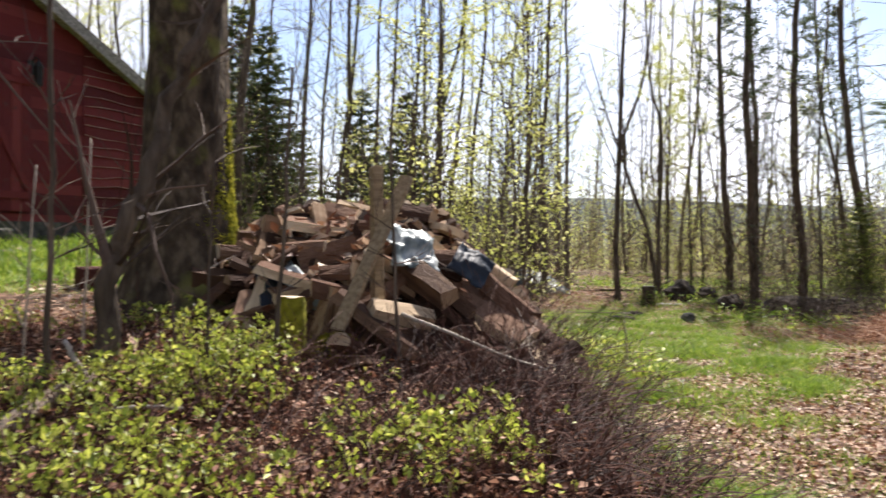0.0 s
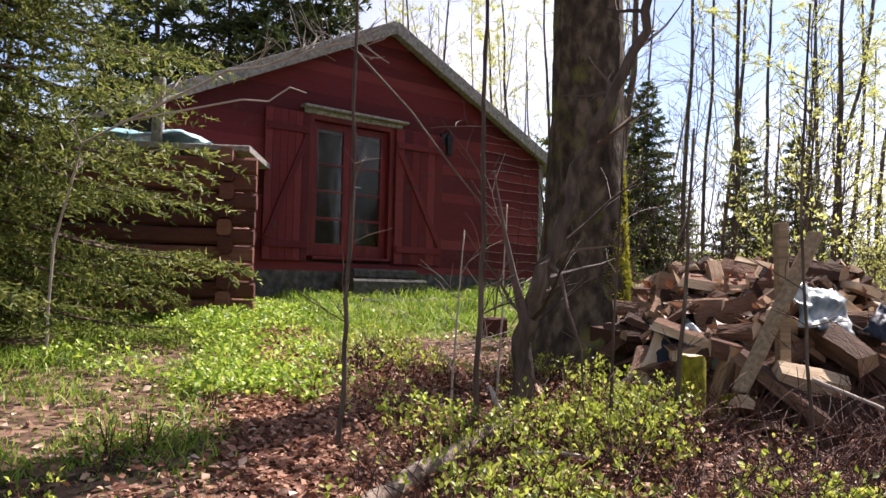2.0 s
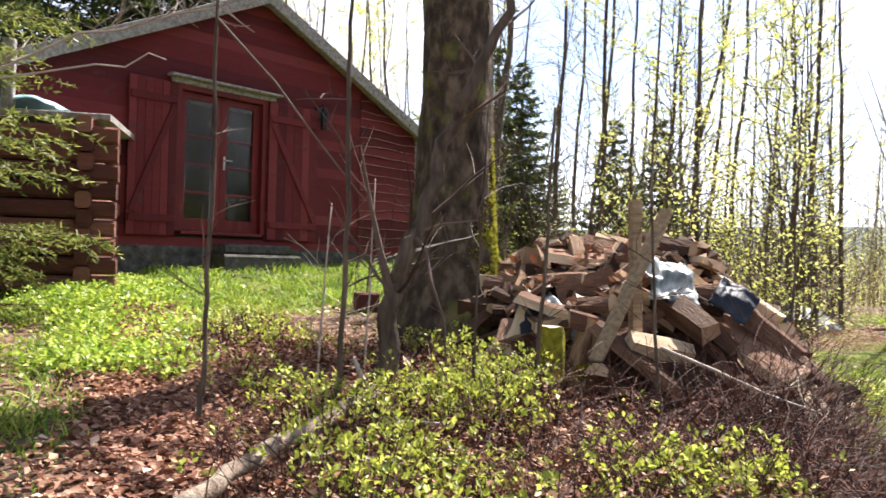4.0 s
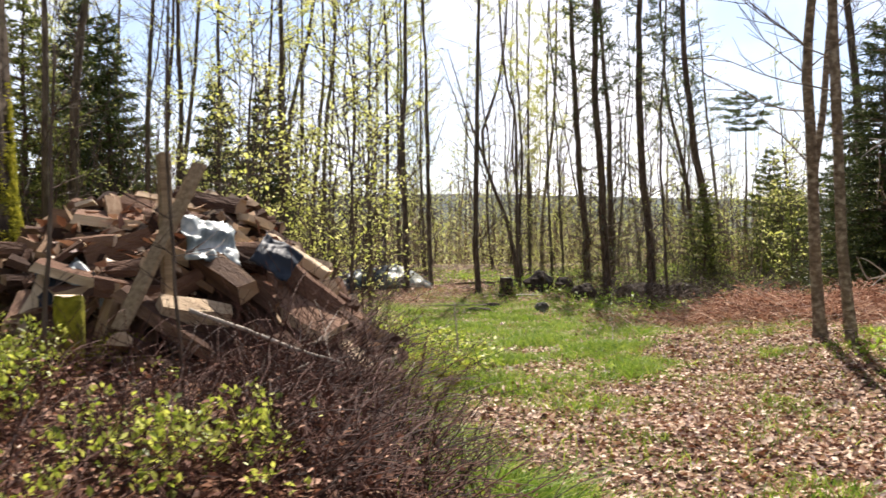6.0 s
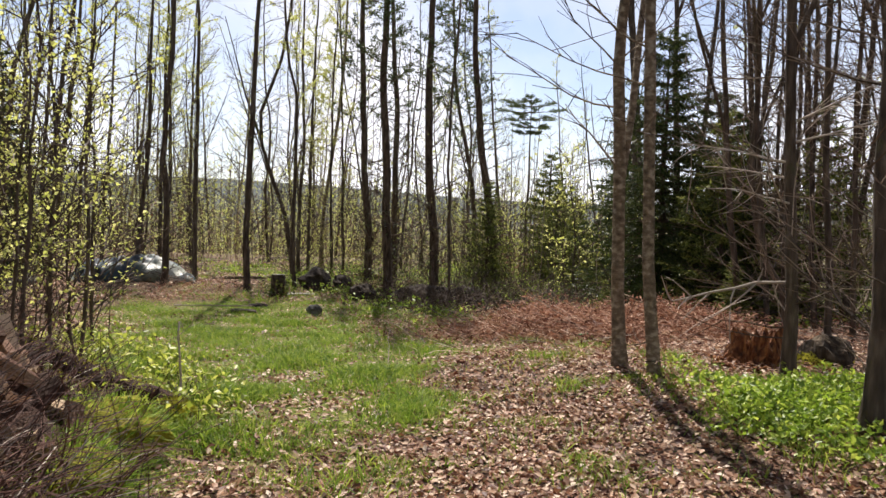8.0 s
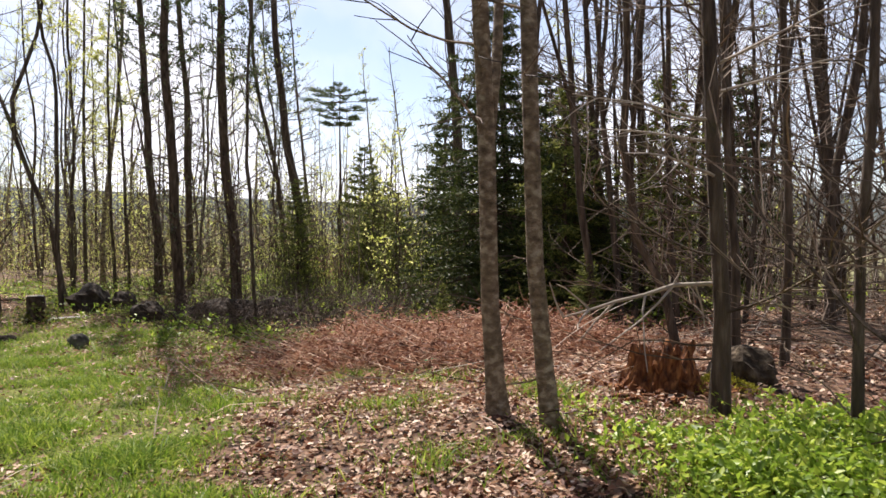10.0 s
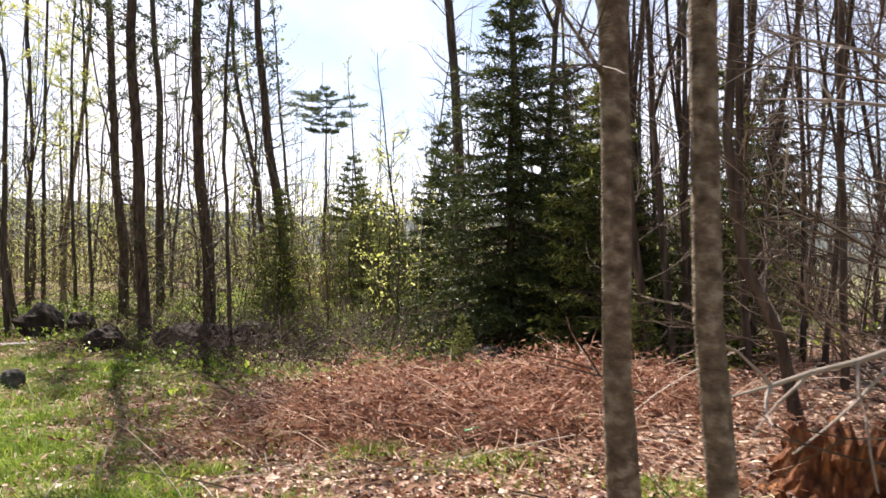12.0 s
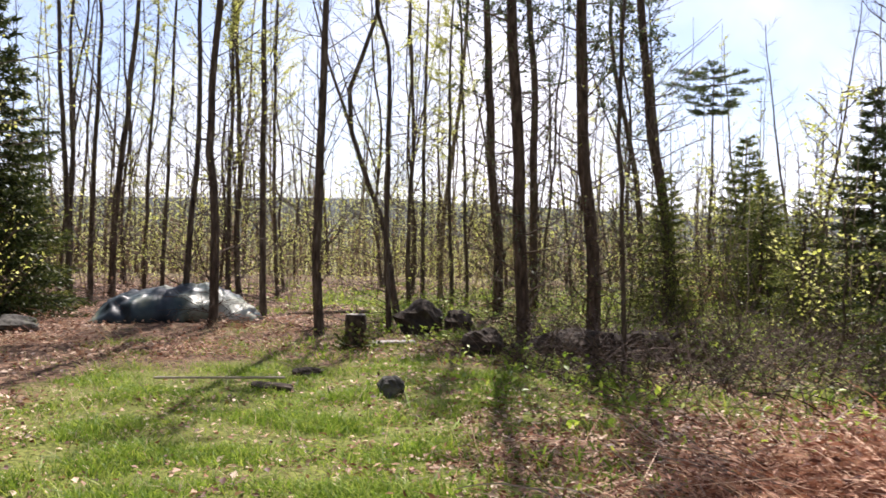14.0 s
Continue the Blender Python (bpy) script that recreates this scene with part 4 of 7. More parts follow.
def stem(name, path, r0, r1, mat, label, category="sapling", sides=7, twigs=0, seed=0, twig_len=0.5, buds=0, group="", branches=()):
    """A slender stem given by a few points above the ground, with side twigs."""
    ch = random.Random(seed)
    x, y = path[0][0], path[0][1]
    z0 = float(land(x, y))
    ob = thing(name, pose(x, y, z0), label, category, group)
    pts = [Vector((p[0] - x, p[1] - y, p[2])) for p in path]
    fine = []
    for a, b in zip(pts, pts[1:]):
        for k in range(4):
            fine.append(a.lerp(b, k / 4) + Vector((ch.gauss(0, r0 * 0.25), ch.gauss(0, r0 * 0.25), 0)))
    fine.append(pts[-1])
    sh = Shape()
    sh.tube(fine, tapered(r0, r1, len(fine) - 1), sides, rough=0.15, chance=ch, cap=True)
    part("stem", sh, mat, ob, smooth=True)
    tw = Shape()
    lp = []
    for bpath, b0 in branches:
        q = [Vector((p[0] - x, p[1] - y, p[2])) for p in bpath]
        tw.tube(q, tapered(b0, 0.005, len(q) - 1), 6)
    for k in range(twigs):
        i = ch.randrange(len(fine) // 4, len(fine) - 1)
        d = Vector((ch.uniform(-1, 1), ch.uniform(-1, 1), ch.uniform(0.1, 1.1)))
        ln = twig_len * ch.uniform(0.4, 1.2)
        bp = bent_path(ch, fine[i], d, ln, 4, 0.2)
        tw.tube(bp, tapered(max(0.0035, r0 * 0.22), 0.002, 4), 3)
        for q in range(2):
            tw.tube(bent_path(ch, bp[1 + q], d + Vector((ch.uniform(-1, 1), ch.uniform(-1, 1), 0.3)), ln * 0.5, 3, 0.25), [0.003, 0.003, 0.002, 0.0015], 3)
        for _ in range(buds):
            lp.append(bp[ch.randrange(1, 5)] + Vector((ch.gauss(0, .05), ch.gauss(0, .05), ch.gauss(0, .05))))
    if tw.v:
        part("twigwork", tw, mat if mat in (M_TWIG_RED, M_TWIG_PALE) else M_TWIG, ob)["kind"] = "stuff"
    if lp:
        P = np.array([tuple(p) for p in lp])
        r = np.random.default_rng(seed)
        me = leaves_mesh("leaves", P, r.normal(size=P.shape), r.normal(size=P.shape) + [0, 0, 1.5], r.uniform(0.02, 0.05, len(P)), r.uniform(0.015, 0.035, len(P)), M_LEAF_FRESH)
        lo = new("leafage", me)
        lo.parent = ob
        tagged(lo, kind="stuff")
    return ob


# forked grey sapling before the old tree
stem("forked_sapling", [(-1.27, 4.63, -0.06), (-1.23, 4.64, 0.32), (-1.2, 4.64, 0.66), (-1.1, 4.67, 1.0), (-0.95, 4.69, 1.48), (-0.77, 4.72, 1.94), (-0.56, 4.74, 2.4), (-0.49, 4.75, 2.91)], 0.074, 0.024, M_BARK,
     "forked bare grey sapling standing before the old tree", twigs=16, seed=5, twig_len=0.7,
     branches=[([(-1.2, 4.64, 0.62), (-1.24, 4.63, 0.78), (-1.28, 4.63, 0.92), (-1.34, 4.61, 1.19), (-1.41, 4.59, 1.56)], 0.042),
               ([(-1.08, 4.66, 1.02), (-0.98, 4.5, 0.95), (-0.92, 4.4, 0.76), (-0.84, 4.41, 0.53), (-0.82, 4.41, 0.2)], 0.016),
               ([(-1.06, 4.67, 1.05), (-0.89, 4.6, 1.1), (-0.69, 4.53, 1.12)], 0.012)])
SAP = "thin saplings on the bank"
stem("thin_sapling", [(-1.37, 4.09, -0.05), (-1.34, 4.09, 0.65), (-1.33, 4.1, 1.2), (-1.35, 4.09, 1.81), (-1.34, 4.09, 2.36), (-1.35, 4.09, 3.2)], 0.018, 0.009, M_BARK, "thin straight bare sapling among the shrubs", twigs=8, seed=6, group=SAP)
stem("thin_sapling", [(-2.08, 3.92, -0.05), (-2.06, 3.93, 0.31), (-2.05, 3.93, 0.79), (-2.04, 3.94, 1.41), (-2.05, 3.94, 1.96), (-2.04, 3.94, 3.2)], 0.017, 0.008, M_BARK, "thin dark bare sapling beside the leaf-strewn path", twigs=8, seed=7, group=SAP,
     branches=[([(-2.04, 3.94, 2.17), (-1.79, 4.16, 1.87), (-1.54, 4.24, 1.53), (-1.3, 4.31, 1.23)], 0.009)])
stem("thin_sapling", [(-0.38, 5.06, -0.05), (-0.34, 5.06, 0.33), (-0.3, 5.06, 1.1), (-0.27, 5.06, 1.9)], 0.02, 0.008, M_BARK, "thin bare sapling before the heap of firewood", twigs=7, seed=8, group=SAP)
stem("thin_sapling", [(0.4, 4.83, -0.05), (0.36, 4.84, 0.57), (0.32, 4.84, 1.37), (0.36, 4.84, 2.6)], 0.013, 0.006, M_BARK, "thin bare sapling before the heap of firewood", twigs=7, seed=9, group=SAP)
stem("thin_sapling", [(-0.72, 4.75, -0.05), (-0.7, 4.75, 0.7), (-0.66, 4.75, 1.9)], 0.012, 0.005, M_BARK, "thin bare sapling among the shrubs", twigs=7, seed=10, group=SAP)
stem("thin_sapling", [(-1.75, 4.9, -0.05), (-1.72, 4.9, 0.6), (-1.68, 4.9, 1.2)], 0.01, 0.004, M_TWIG_PALE, "thin pale bare shoot among the shrubs", twigs=7, seed=16, group=SAP)
stem("thin_sapling", [(-1.55, 5.3, -0.05), (-1.52, 5.3, 0.6), (-1.5, 5.3, 1.4)], 0.01, 0.004, M_TWIG_PALE, "thin pale bare shoot among the shrubs", twigs=7, seed=17, group=SAP)

# fallen grey branch and other dry wood on the bank
stem("fallen_branch", [(-1.2, 4.42, 0.15), (-1.26, 4.1, 0.13), (-1.33, 3.55, 0.11), (-1.38, 2.95, 0.09), (-1.42, 2.3, 0.05)], 0.052, 0.034, M_BRANCH, "barkless grey fallen branch lying in the shrubs", "branch", seed=12)
stem("fallen_branch", [(-1.16, 4.3, 0.1), (-1.24, 4.25, 0.22), (-1.34, 4.3, 0.36)], 0.018, 0.014, M_TWIG_PALE, "pale broken stub leaning on the fallen branch", "branch", seed=18)
stem("fallen_branch", [(-1.26, 3.15, 0.06), (-1.17, 3.45, 0.1), (-1.07, 3.8, 0.12)], 0.018, 0.014, M_BRANCH, "grey dry stick lying beside the fallen branch", "branch", seed=19)
stem("fallen_branch", [(-1.05, 3.84, 0.14), (-0.88, 3.9, 0.15), (-0.7, 3.94, 0.13)], 0.015, 0.011, M_TWIG_PALE, "pale dry stick lying in the shrubs", "branch", seed=13)
stem("fallen_branch", [(0.42, 5.2, 0.42), (0.75, 5.1, 0.3), (1.0, 4.95, 0.2), (1.28, 4.8, 0.12)], 0.014, 0.008, M_TWIG_PALE, "long pale stick leaning from the heap of firewood", "branch", seed=14, twigs=3, twig_len=0.4)
stem("fallen_branch", [(1.16, 5.3, 0.25), (0.85, 4.8, 0.22), (0.5, 4.3, 0.2), (0.27, 3.97, 0.16)], 0.009, 0.005, M_TWIG_PALE, "pale stick lying in the brambles", "branch", seed=15, twigs=3, twig_len=0.3)

# ---- measured trees of the wood ----
alder = tree_kit("alder", 31, 14, 0.095, 0.26, 40, 1.7, 0.8, leafy=0, bark=M_BARK, fork=0.6, dead=8)
alder_leafy = tree_kit("young_alder", 32, 13, 0.075, 0.14, 50, 2.5, 0.7, leafy=9, leaf=0.042, bark=M_BARK, dead=6, crown=22, big=1.35)
aspen = tree_kit("aspen", 33, 15, 0.09, 0.3, 38, 1.8, 0.9, leafy=2, leaf=0.045, bark=M_BARK, dead=10, wander=0.03, crown=7)
birch = tree_kit("birch", 34, 14, 0.075, 0.22, 44, 2.2, 0.6, leafy=5, leaf=0.045, bark=M_BIRCH, dead=6, wander=0.03, crown=14)
slim = tree_kit("slim_tree", 35, 11, 0.045, 0.15, 40, 1.2, 1.0, leafy=2, leaf=0.045, bark=M_BARK, dead=6, wander=0.035, sides=6)
slim_bare = tree_kit("slim_tree", 36, 12, 0.052, 0.18, 40, 1.3, 0.9, bark=M_BARK, dead=10, wander=0.035, sides=6)
slim_fork = tree_kit("slim_tree", 46, 12, 0.06, 0.2, 36, 1.4, 0.9, bark=M_BARK, dead=10, wander=0.045, sides=6, fork=0.45, leafy=1, leaf=0.045)
wood_tall = tree_kit("bare_beech", 44, 15, 0.085, 0.16, 60, 2.2, 0.6, bark=M_BARK, dead=12, wander=0.03, sub=8, fork=0.5, twig=M_TWIG_SUNLIT)
larch = tree_kit("larch", 37, 17, 0.125, 0.2, 64, 1.35, 0.45, leafy=2, leaf=0.05, bark=M_BARK, dead=22, wander=0.015, leaf_mat=M_NEEDLE_PINE, sub=7, crown=34, high=0.76, big=2.4)
pine = conifer_kit("pine", 38, 7.8, 0.08, 0.8, 0.75, 8, M_NEEDLE_PINE, spray=7, shoots=10, needle=0.12, pine=True, width=0.007, step=0.036, ragged=0.5, tuft=3)
wood_tree = tree_kit("bare_hazel", 42, 11, 0.075, 0.12, 38, 2.2, 0.6, bark=M_BARK, dead=5, wander=0.03, twig=M_TWIG_SUNLIT)

GREY = "tall bare tree with grey bark in the spring wood"
LEAFING = "slender tree with sparse fresh yellow-green leaves"
for kit, x, y, turn, size, label in (
        (alder_leafy, 6.3, 27.8, 200, 1.05, LEAFING), (alder_leafy, 1.9, 13.9, 30, 0.75, LEAFING), (alder_leafy, 0.1, 12.6, 150, 0.62, LEAFING),
        (alder_leafy, 7.6, 30.5, 300, 1.0, LEAFING), (alder_leafy, 0.9, 15.5, 0, 0.7, LEAFING), (aspen, 3.65, 32.6, 80, 0.9, GREY), (pine, 22.7, 30.2, 0, 1.0, "pine with a bare stem and tufted crown")):
    plant_at(kit, x, y, turn, size, 0.03, label)

STYLES = {
    "conifer": dict(height=16, first=0.14, limbs=78, spread=1.5, rise_=0.35, leafy=3, leaf=0.05, bark=M_BARK_PINE, dead=30, leaf_mat=M_NEEDLE_PINE, sub=8, crown=12, high=0.42, big=1.4, sides=10),
    "bare": dict(height=13, first=0.2, limbs=46, spread=1.6, rise_=0.7, bark=M_BARK, dead=16, sub=7, sides=9, leafy=1, leaf=0.04),
    "leafy": dict(height=12, first=0.16, limbs=46, spread=1.6, rise_=0.6, leafy=7, leaf=0.042, bark=M_BARK, dead=10, sub=6, crown=18, big=1.35),
    "bowed": dict(height=12, first=0.5, limbs=26, spread=1.5, rise_=0.9, bark=M_BARK, fork=0.55, dead=6, sub=6),
    "wood": dict(height=10, first=0.2, limbs=32, spread=1.5, rise_=0.4, bark=M_BARK, dead=2, sub=8, sides=12, fork=0.45, twig=M_TWIG_SUNLIT),
    "aspen": dict(height=12, first=0.34, limbs=24, spread=1.4, rise_=0.8, bark=M_BIRCH, dead=4, sub=7, sides=16)}
STYLE_NAMES = {"conifer": "conifer", "bare": "bare_tree", "leafy": "leafing_tree", "bowed": "bowed_tree", "wood": "wood_tree", "aspen": "grey_aspen"}
grown_count = [0]


def grown(style, label, x, y, radius, bends, fork=None):
    """A tree of its own, whose stem passes through the bends (metres from its foot) and then goes on upwards."""
    grown_count[0] += 1
    seed = 300 + grown_count[0] * 7
    ch = random.Random(seed)
    opts = dict(STYLES[style])
    opts["fork"] = fork or opts.get("fork")
    height = opts.pop("height") * ch.uniform(0.9, 1.1)
    knots = [Vector((0, 0, -0.12))] + [Vector(b) for b in bends]
    a, b = knots[-2], knots[-1]
    d = (b - a).normalized()
    while knots[-1].z < height:
        d = (d + Vector((-d.x * 0.5 + ch.uniform(-.05, .05), -d.y * 0.5 + ch.uniform(-.05, .05), 0.2))).normalized()
        knots.append(knots[-1] + d * 1.6)
    line = []
    for i in range(len(knots) - 1):
        p0, p1, p2, p3 = knots[max(i - 1, 0)], knots[i], knots[i + 1], knots[min(i + 2, len(knots) - 1)]
        k = max(1, int((p2 - p1).length / 0.6))
        for q in range(k):
            t = q / k
            line.append(0.5 * (2 * p1 + (p2 - p0) * t + (2 * p0 - 5 * p1 + 4 * p2 - p3) * t * t + (3 * p1 - p0 - 3 * p2 + p3) * t ** 3)
                        + Vector((ch.gauss(0, 0.012), ch.gauss(0, 0.012), 0)))
    line[0] = Vector((0, 0, -0.12))
    line.append(knots[-1])
    tree = tree_kit(STYLE_NAMES[style], seed, height, radius, path=line, top=0.3, **opts)
    return plant_at(tree, x, y, 0, 1.0, 0.02, label)


grown("bare", "tall bare tree with grey bark in the spring wood", 6.75, 26.10, 0.100, [(0.03, -0.01, 1.2), (-0.02, 0.01, 2.9), (-0.10, 0.04, 3.6), (-0.05, 0.02, 5.6), (0.02, -0.01, 6.7)])
grown("leafy", "slender tree with sparse fresh yellow-green leaves", 7.87, 30.42, 0.081, [(-0.13, 0.05, 1.6), (-0.07, 0.03, 3.6), (-0.19, 0.07, 6.6), (-0.18, 0.07, 8.0)])
grown("bare", "tall bare tree with grey bark in the spring wood", 8.08, 27.80, 0.086, [(-0.08, 0.03, 1.5), (-0.10, 0.04, 4.1), (-0.13, 0.05, 7.4)])
grown("leafy", "slender tree with sparse fresh yellow-green leaves", 9.28, 33.10, 0.067, [(-0.15, 0.06, 3.9), (-0.17, 0.07, 7.2)])
grown("bare", "tall bare tree with grey bark in the spring wood", 8.56, 23.98, 0.097, [(-0.08, 0.03, 1.5), (-0.05, 0.02, 4.2), (-0.02, 0.01, 6.4)])
grown("bowed", "tree with a strongly bowed stem and a forked top", 11.28, 27.54, 0.090, [(-0.21, 0.08, 1.2), (-0.36, 0.14, 2.1), (-0.77, 0.30, 3.3), (-1.15, 0.44, 4.5), (-1.22, 0.47, 5.5), (-0.96, 0.37, 6.3), (-0.66, 0.25, 7.3)])
grown("leafy", "slender tree with sparse fresh yellow-green leaves", 10.07, 24.35, 0.063, [(-0.09, 0.03, 1.6), (-0.09, 0.03, 3.3), (-0.17, 0.07, 5.8), (-0.35, 0.13, 6.5)])
grown("bare", "tall bare tree with grey bark in the spring wood", 12.71, 30.88, 0.073, [(-0.09, 0.03, 2.0), (0.01, -0.00, 4.7), (-0.12, 0.05, 7.8)])
grown("leafy", "slender tree with sparse fresh yellow-green leaves", 13.50, 31.99, 0.077, [(-0.05, 0.02, 4.0), (-0.03, 0.01, 8.5)])
grown("leafy", "slender tree with sparse fresh yellow-green leaves", 13.95, 30.69, 0.066, [(-0.16, 0.06, 3.9), (-0.19, 0.07, 6.7)])
grown("bare", "tall bare tree with grey bark in the spring wood", 14.42, 30.71, 0.058, [(-0.15, 0.06, 4.0), (-0.28, 0.11, 7.3)])
grown("conifer", "straight conifer with dead lower twigs and a thin crown", 14.28, 28.20, 0.142, [(-0.08, 0.03, 2.3), (-0.25, 0.10, 3.8), (-0.35, 0.14, 6.0), (-0.46, 0.18, 8.2)])
grown("conifer", "straight conifer with dead lower twigs and a thin crown", 11.96, 22.04, 0.130, [(-0.11, 0.04, 1.6), (-0.19, 0.07, 3.2), (-0.28, 0.11, 4.7), (-0.36, 0.14, 6.3)])
grown("conifer", "straight conifer with dead lower twigs and a thin crown", 15.95, 29.39, 0.129, [(-0.08, 0.03, 3.1), (-0.13, 0.05, 6.4), (-0.34, 0.13, 8.8)])
grown("conifer", "straight conifer with dead lower twigs and a thin crown", 13.16, 21.61, 0.136, [(-0.06, 0.02, 1.7), (-0.21, 0.08, 3.2), (-0.32, 0.12, 4.8), (-0.36, 0.14, 6.4)])
grown("bare", "thin dark young tree among dead roots", 11.89, 18.71, 0.041, [(-0.09, 0.03, 2.1), (-0.15, 0.06, 4.0)])
grown("conifer", "straight conifer with dead lower twigs and a thin crown", 18.84, 26.95, 0.168, [(-0.07, 0.03, 1.5), (-0.25, 0.10, 3.0), (-0.58, 0.22, 4.7), (-0.77, 0.30, 6.7), (-0.99, 0.38, 8.5)])
grown("conifer", "straight conifer with dead lower twigs and a thin crown", 19.74, 29.54, 0.103, [(-0.15, 0.06, 2.5), (-0.39, 0.15, 4.5), (-1.03, 0.40, 7.6)])
grown("bare", "tall bare tree with grey bark in the spring wood", 4.13, 33.51, 0.087, [(0.02, -0.01, 3.7), (0.13, -0.05, 6.0), (0.16, -0.06, 8.4)])
grown("bare", "tall bare tree with grey bark in the spring wood", 4.68, 34.52, 0.116, [(0.07, -0.03, 2.6), (0.33, -0.13, 5.4), (0.59, -0.23, 8.7)])
grown("bare", "tall bare tree with grey bark in the spring wood", 3.72, 31.48, 0.079, [(-0.10, 0.04, 2.8), (-0.24, 0.09, 4.9), (-0.35, 0.13, 7.2)])
grown("leafy", "slender tree with sparse fresh yellow-green leaves", 5.59, 35.52, 0.070, [(0.06, -0.02, 3.9), (0.21, -0.08, 7.0)])
grown("bare", "tall bare tree with grey bark in the spring wood", 5.97, 32.51, 0.063, [(0.08, -0.03, 2.1), (0.15, -0.06, 4.3)])
grown("bare", "tall forked bare tree behind the spruces", 20.18, 20.90, 0.182, [(-0.09, 0.09, 4.1), (-0.23, 0.24, 7.0), (-0.39, 0.41, 9.4)])
grown("bare", "tall bare tree with grey bark in the spring wood", -2.38, 16.83, 0.069, [(0.06, -0.02, 2.7), (0.06, -0.02, 4.3)])
grown("bare", "tall bare tree with grey bark in the spring wood", -2.32, 19.88, 0.113, [(0.10, -0.03, 3.2), (0.31, -0.09, 5.1)])
grown("bare", "tall bare tree with grey bark in the spring wood", -0.95, 22.04, 0.071, [(0.09, -0.03, 3.4), (0.24, -0.07, 6.2)])
grown("bare", "tall bare tree with grey bark in the spring wood", -0.01, 18.08, 0.047, [(0.09, -0.03, 1.9), (0.34, -0.10, 4.1), (0.44, -0.13, 5.5)])
grown("bare", "tall bare tree with grey bark in the spring wood", -0.34, 21.07, 0.055, [(-0.02, 0.01, 3.4), (0.13, -0.04, 5.6)])
grown("bare", "tall bare tree with grey bark in the spring wood", 2.13, 22.03, 0.059, [(-0.03, 0.01, 5.1), (0.08, -0.02, 7.1)])
grown("leafy", "slender tree with sparse fresh yellow-green leaves", 2.18, 19.01, 0.058, [(0.21, -0.06, 4.6), (0.60, -0.17, 6.2)])
grown("leafy", "slender tree with sparse fresh yellow-green leaves", 3.08, 18.91, 0.058, [(0.08, -0.02, 4.0), (0.29, -0.08, 5.9)])
grown("wood", "dark bare tree with dry twigs in the shaded wood", 10.95, 8.55, 0.049, [(-0.11, 0.12, 0.7), (-0.34, 0.34, 1.3), (-0.44, 0.44, 2.3), (-0.43, 0.44, 3.2)])
grown("wood", "dark bare tree with dry twigs in the shaded wood", 13.91, 10.28, 0.051, [(-0.10, 0.10, 2.1), (-0.13, 0.13, 4.2)])
grown("wood", "dark bare tree with dry twigs in the shaded wood", 10.10, 7.47, 0.044, [(-0.06, 0.06, 1.7), (-0.11, 0.12, 2.9)])
grown("wood", "dark bare tree with dry twigs in the shaded wood", 15.19, 9.86, 0.042, [(0.13, -0.13, 2.5), (0.06, -0.06, 4.4)])
grown("wood", "dark bare tree with dry twigs in the shaded wood", 16.03, 10.44, 0.046, [(-0.04, 0.04, 3.1), (-0.11, 0.11, 4.7)])
grown("wood", "dark bare tree with dry twigs in the shaded wood", 16.23, 12.31, 0.056, [(-0.04, 0.04, 2.5), (-0.09, 0.09, 5.2)])
grown("wood", "grey-brown tree with a mossy foot beside the rotten stump", 8.47, 6.83, 0.063, [(0.00, -0.00, 0.8), (-0.03, 0.03, 1.9), (-0.05, 0.05, 2.5)])
grown("wood", "dark bare tree with dry twigs in the shaded wood", 13.27, 11.27, 0.062, [(-0.24, 0.22, 2.8), (-0.42, 0.37, 5.9)])
grown("wood", "dark bare tree with dry twigs in the shaded wood", 14.34, 11.51, 0.055, [(-0.17, 0.15, 2.2), (-0.41, 0.36, 6.2)])
grown("wood", "dark bare tree with dry twigs in the shaded wood", 10.97, 7.44, 0.045, [(0.02, -0.02, 2.1), (-0.10, 0.09, 4.3)])
grown("wood", "dark bare tree with dry twigs in the shaded wood", 12.54, 8.74, 0.043, [(-0.06, 0.05, 3.0), (-0.07, 0.06, 5.0)])
grown("wood", "dark bare tree with dry twigs in the shaded wood", 8.96, 5.83, 0.037, [(0.03, -0.02, 1.2), (0.07, -0.06, 2.1), (0.15, -0.13, 2.8)])
grown("wood", "dark grey bare tree at the green herbs", 7.08, 5.13, 0.073, [(0.01, -0.01, 0.9), (0.00, -0.00, 1.9), (0.01, -0.01, 3.0)])
grown("wood", "slim bare tree with a bowed foot", 8.28, 5.83, 0.037, [(-0.00, 0.00, 0.6), (0.00, -0.00, 1.2), (0.03, -0.03, 2.0)])
grown("wood", "slender leaning bare tree with pale patches", 7.13, 4.85, 0.040, [(-0.08, 0.07, 0.8), (-0.08, 0.07, 1.5), (-0.04, 0.04, 2.0), (0.02, -0.02, 2.4), (0.05, -0.04, 2.9)])
grown("aspen", "straight aspen with smooth grey-brown flecked bark", 7.27, 7.88, 0.067, [(-0.04, 0.04, 0.8), (-0.06, 0.06, 1.8), (-0.10, 0.09, 3.0), (-0.09, 0.08, 3.5)], fork=0.3)
grown("aspen", "straight aspen with smooth grey-brown flecked bark", 7.30, 7.42, 0.064, [(-0.08, 0.08, 1.1), (-0.13, 0.12, 2.2), (-0.16, 0.14, 3.4)])

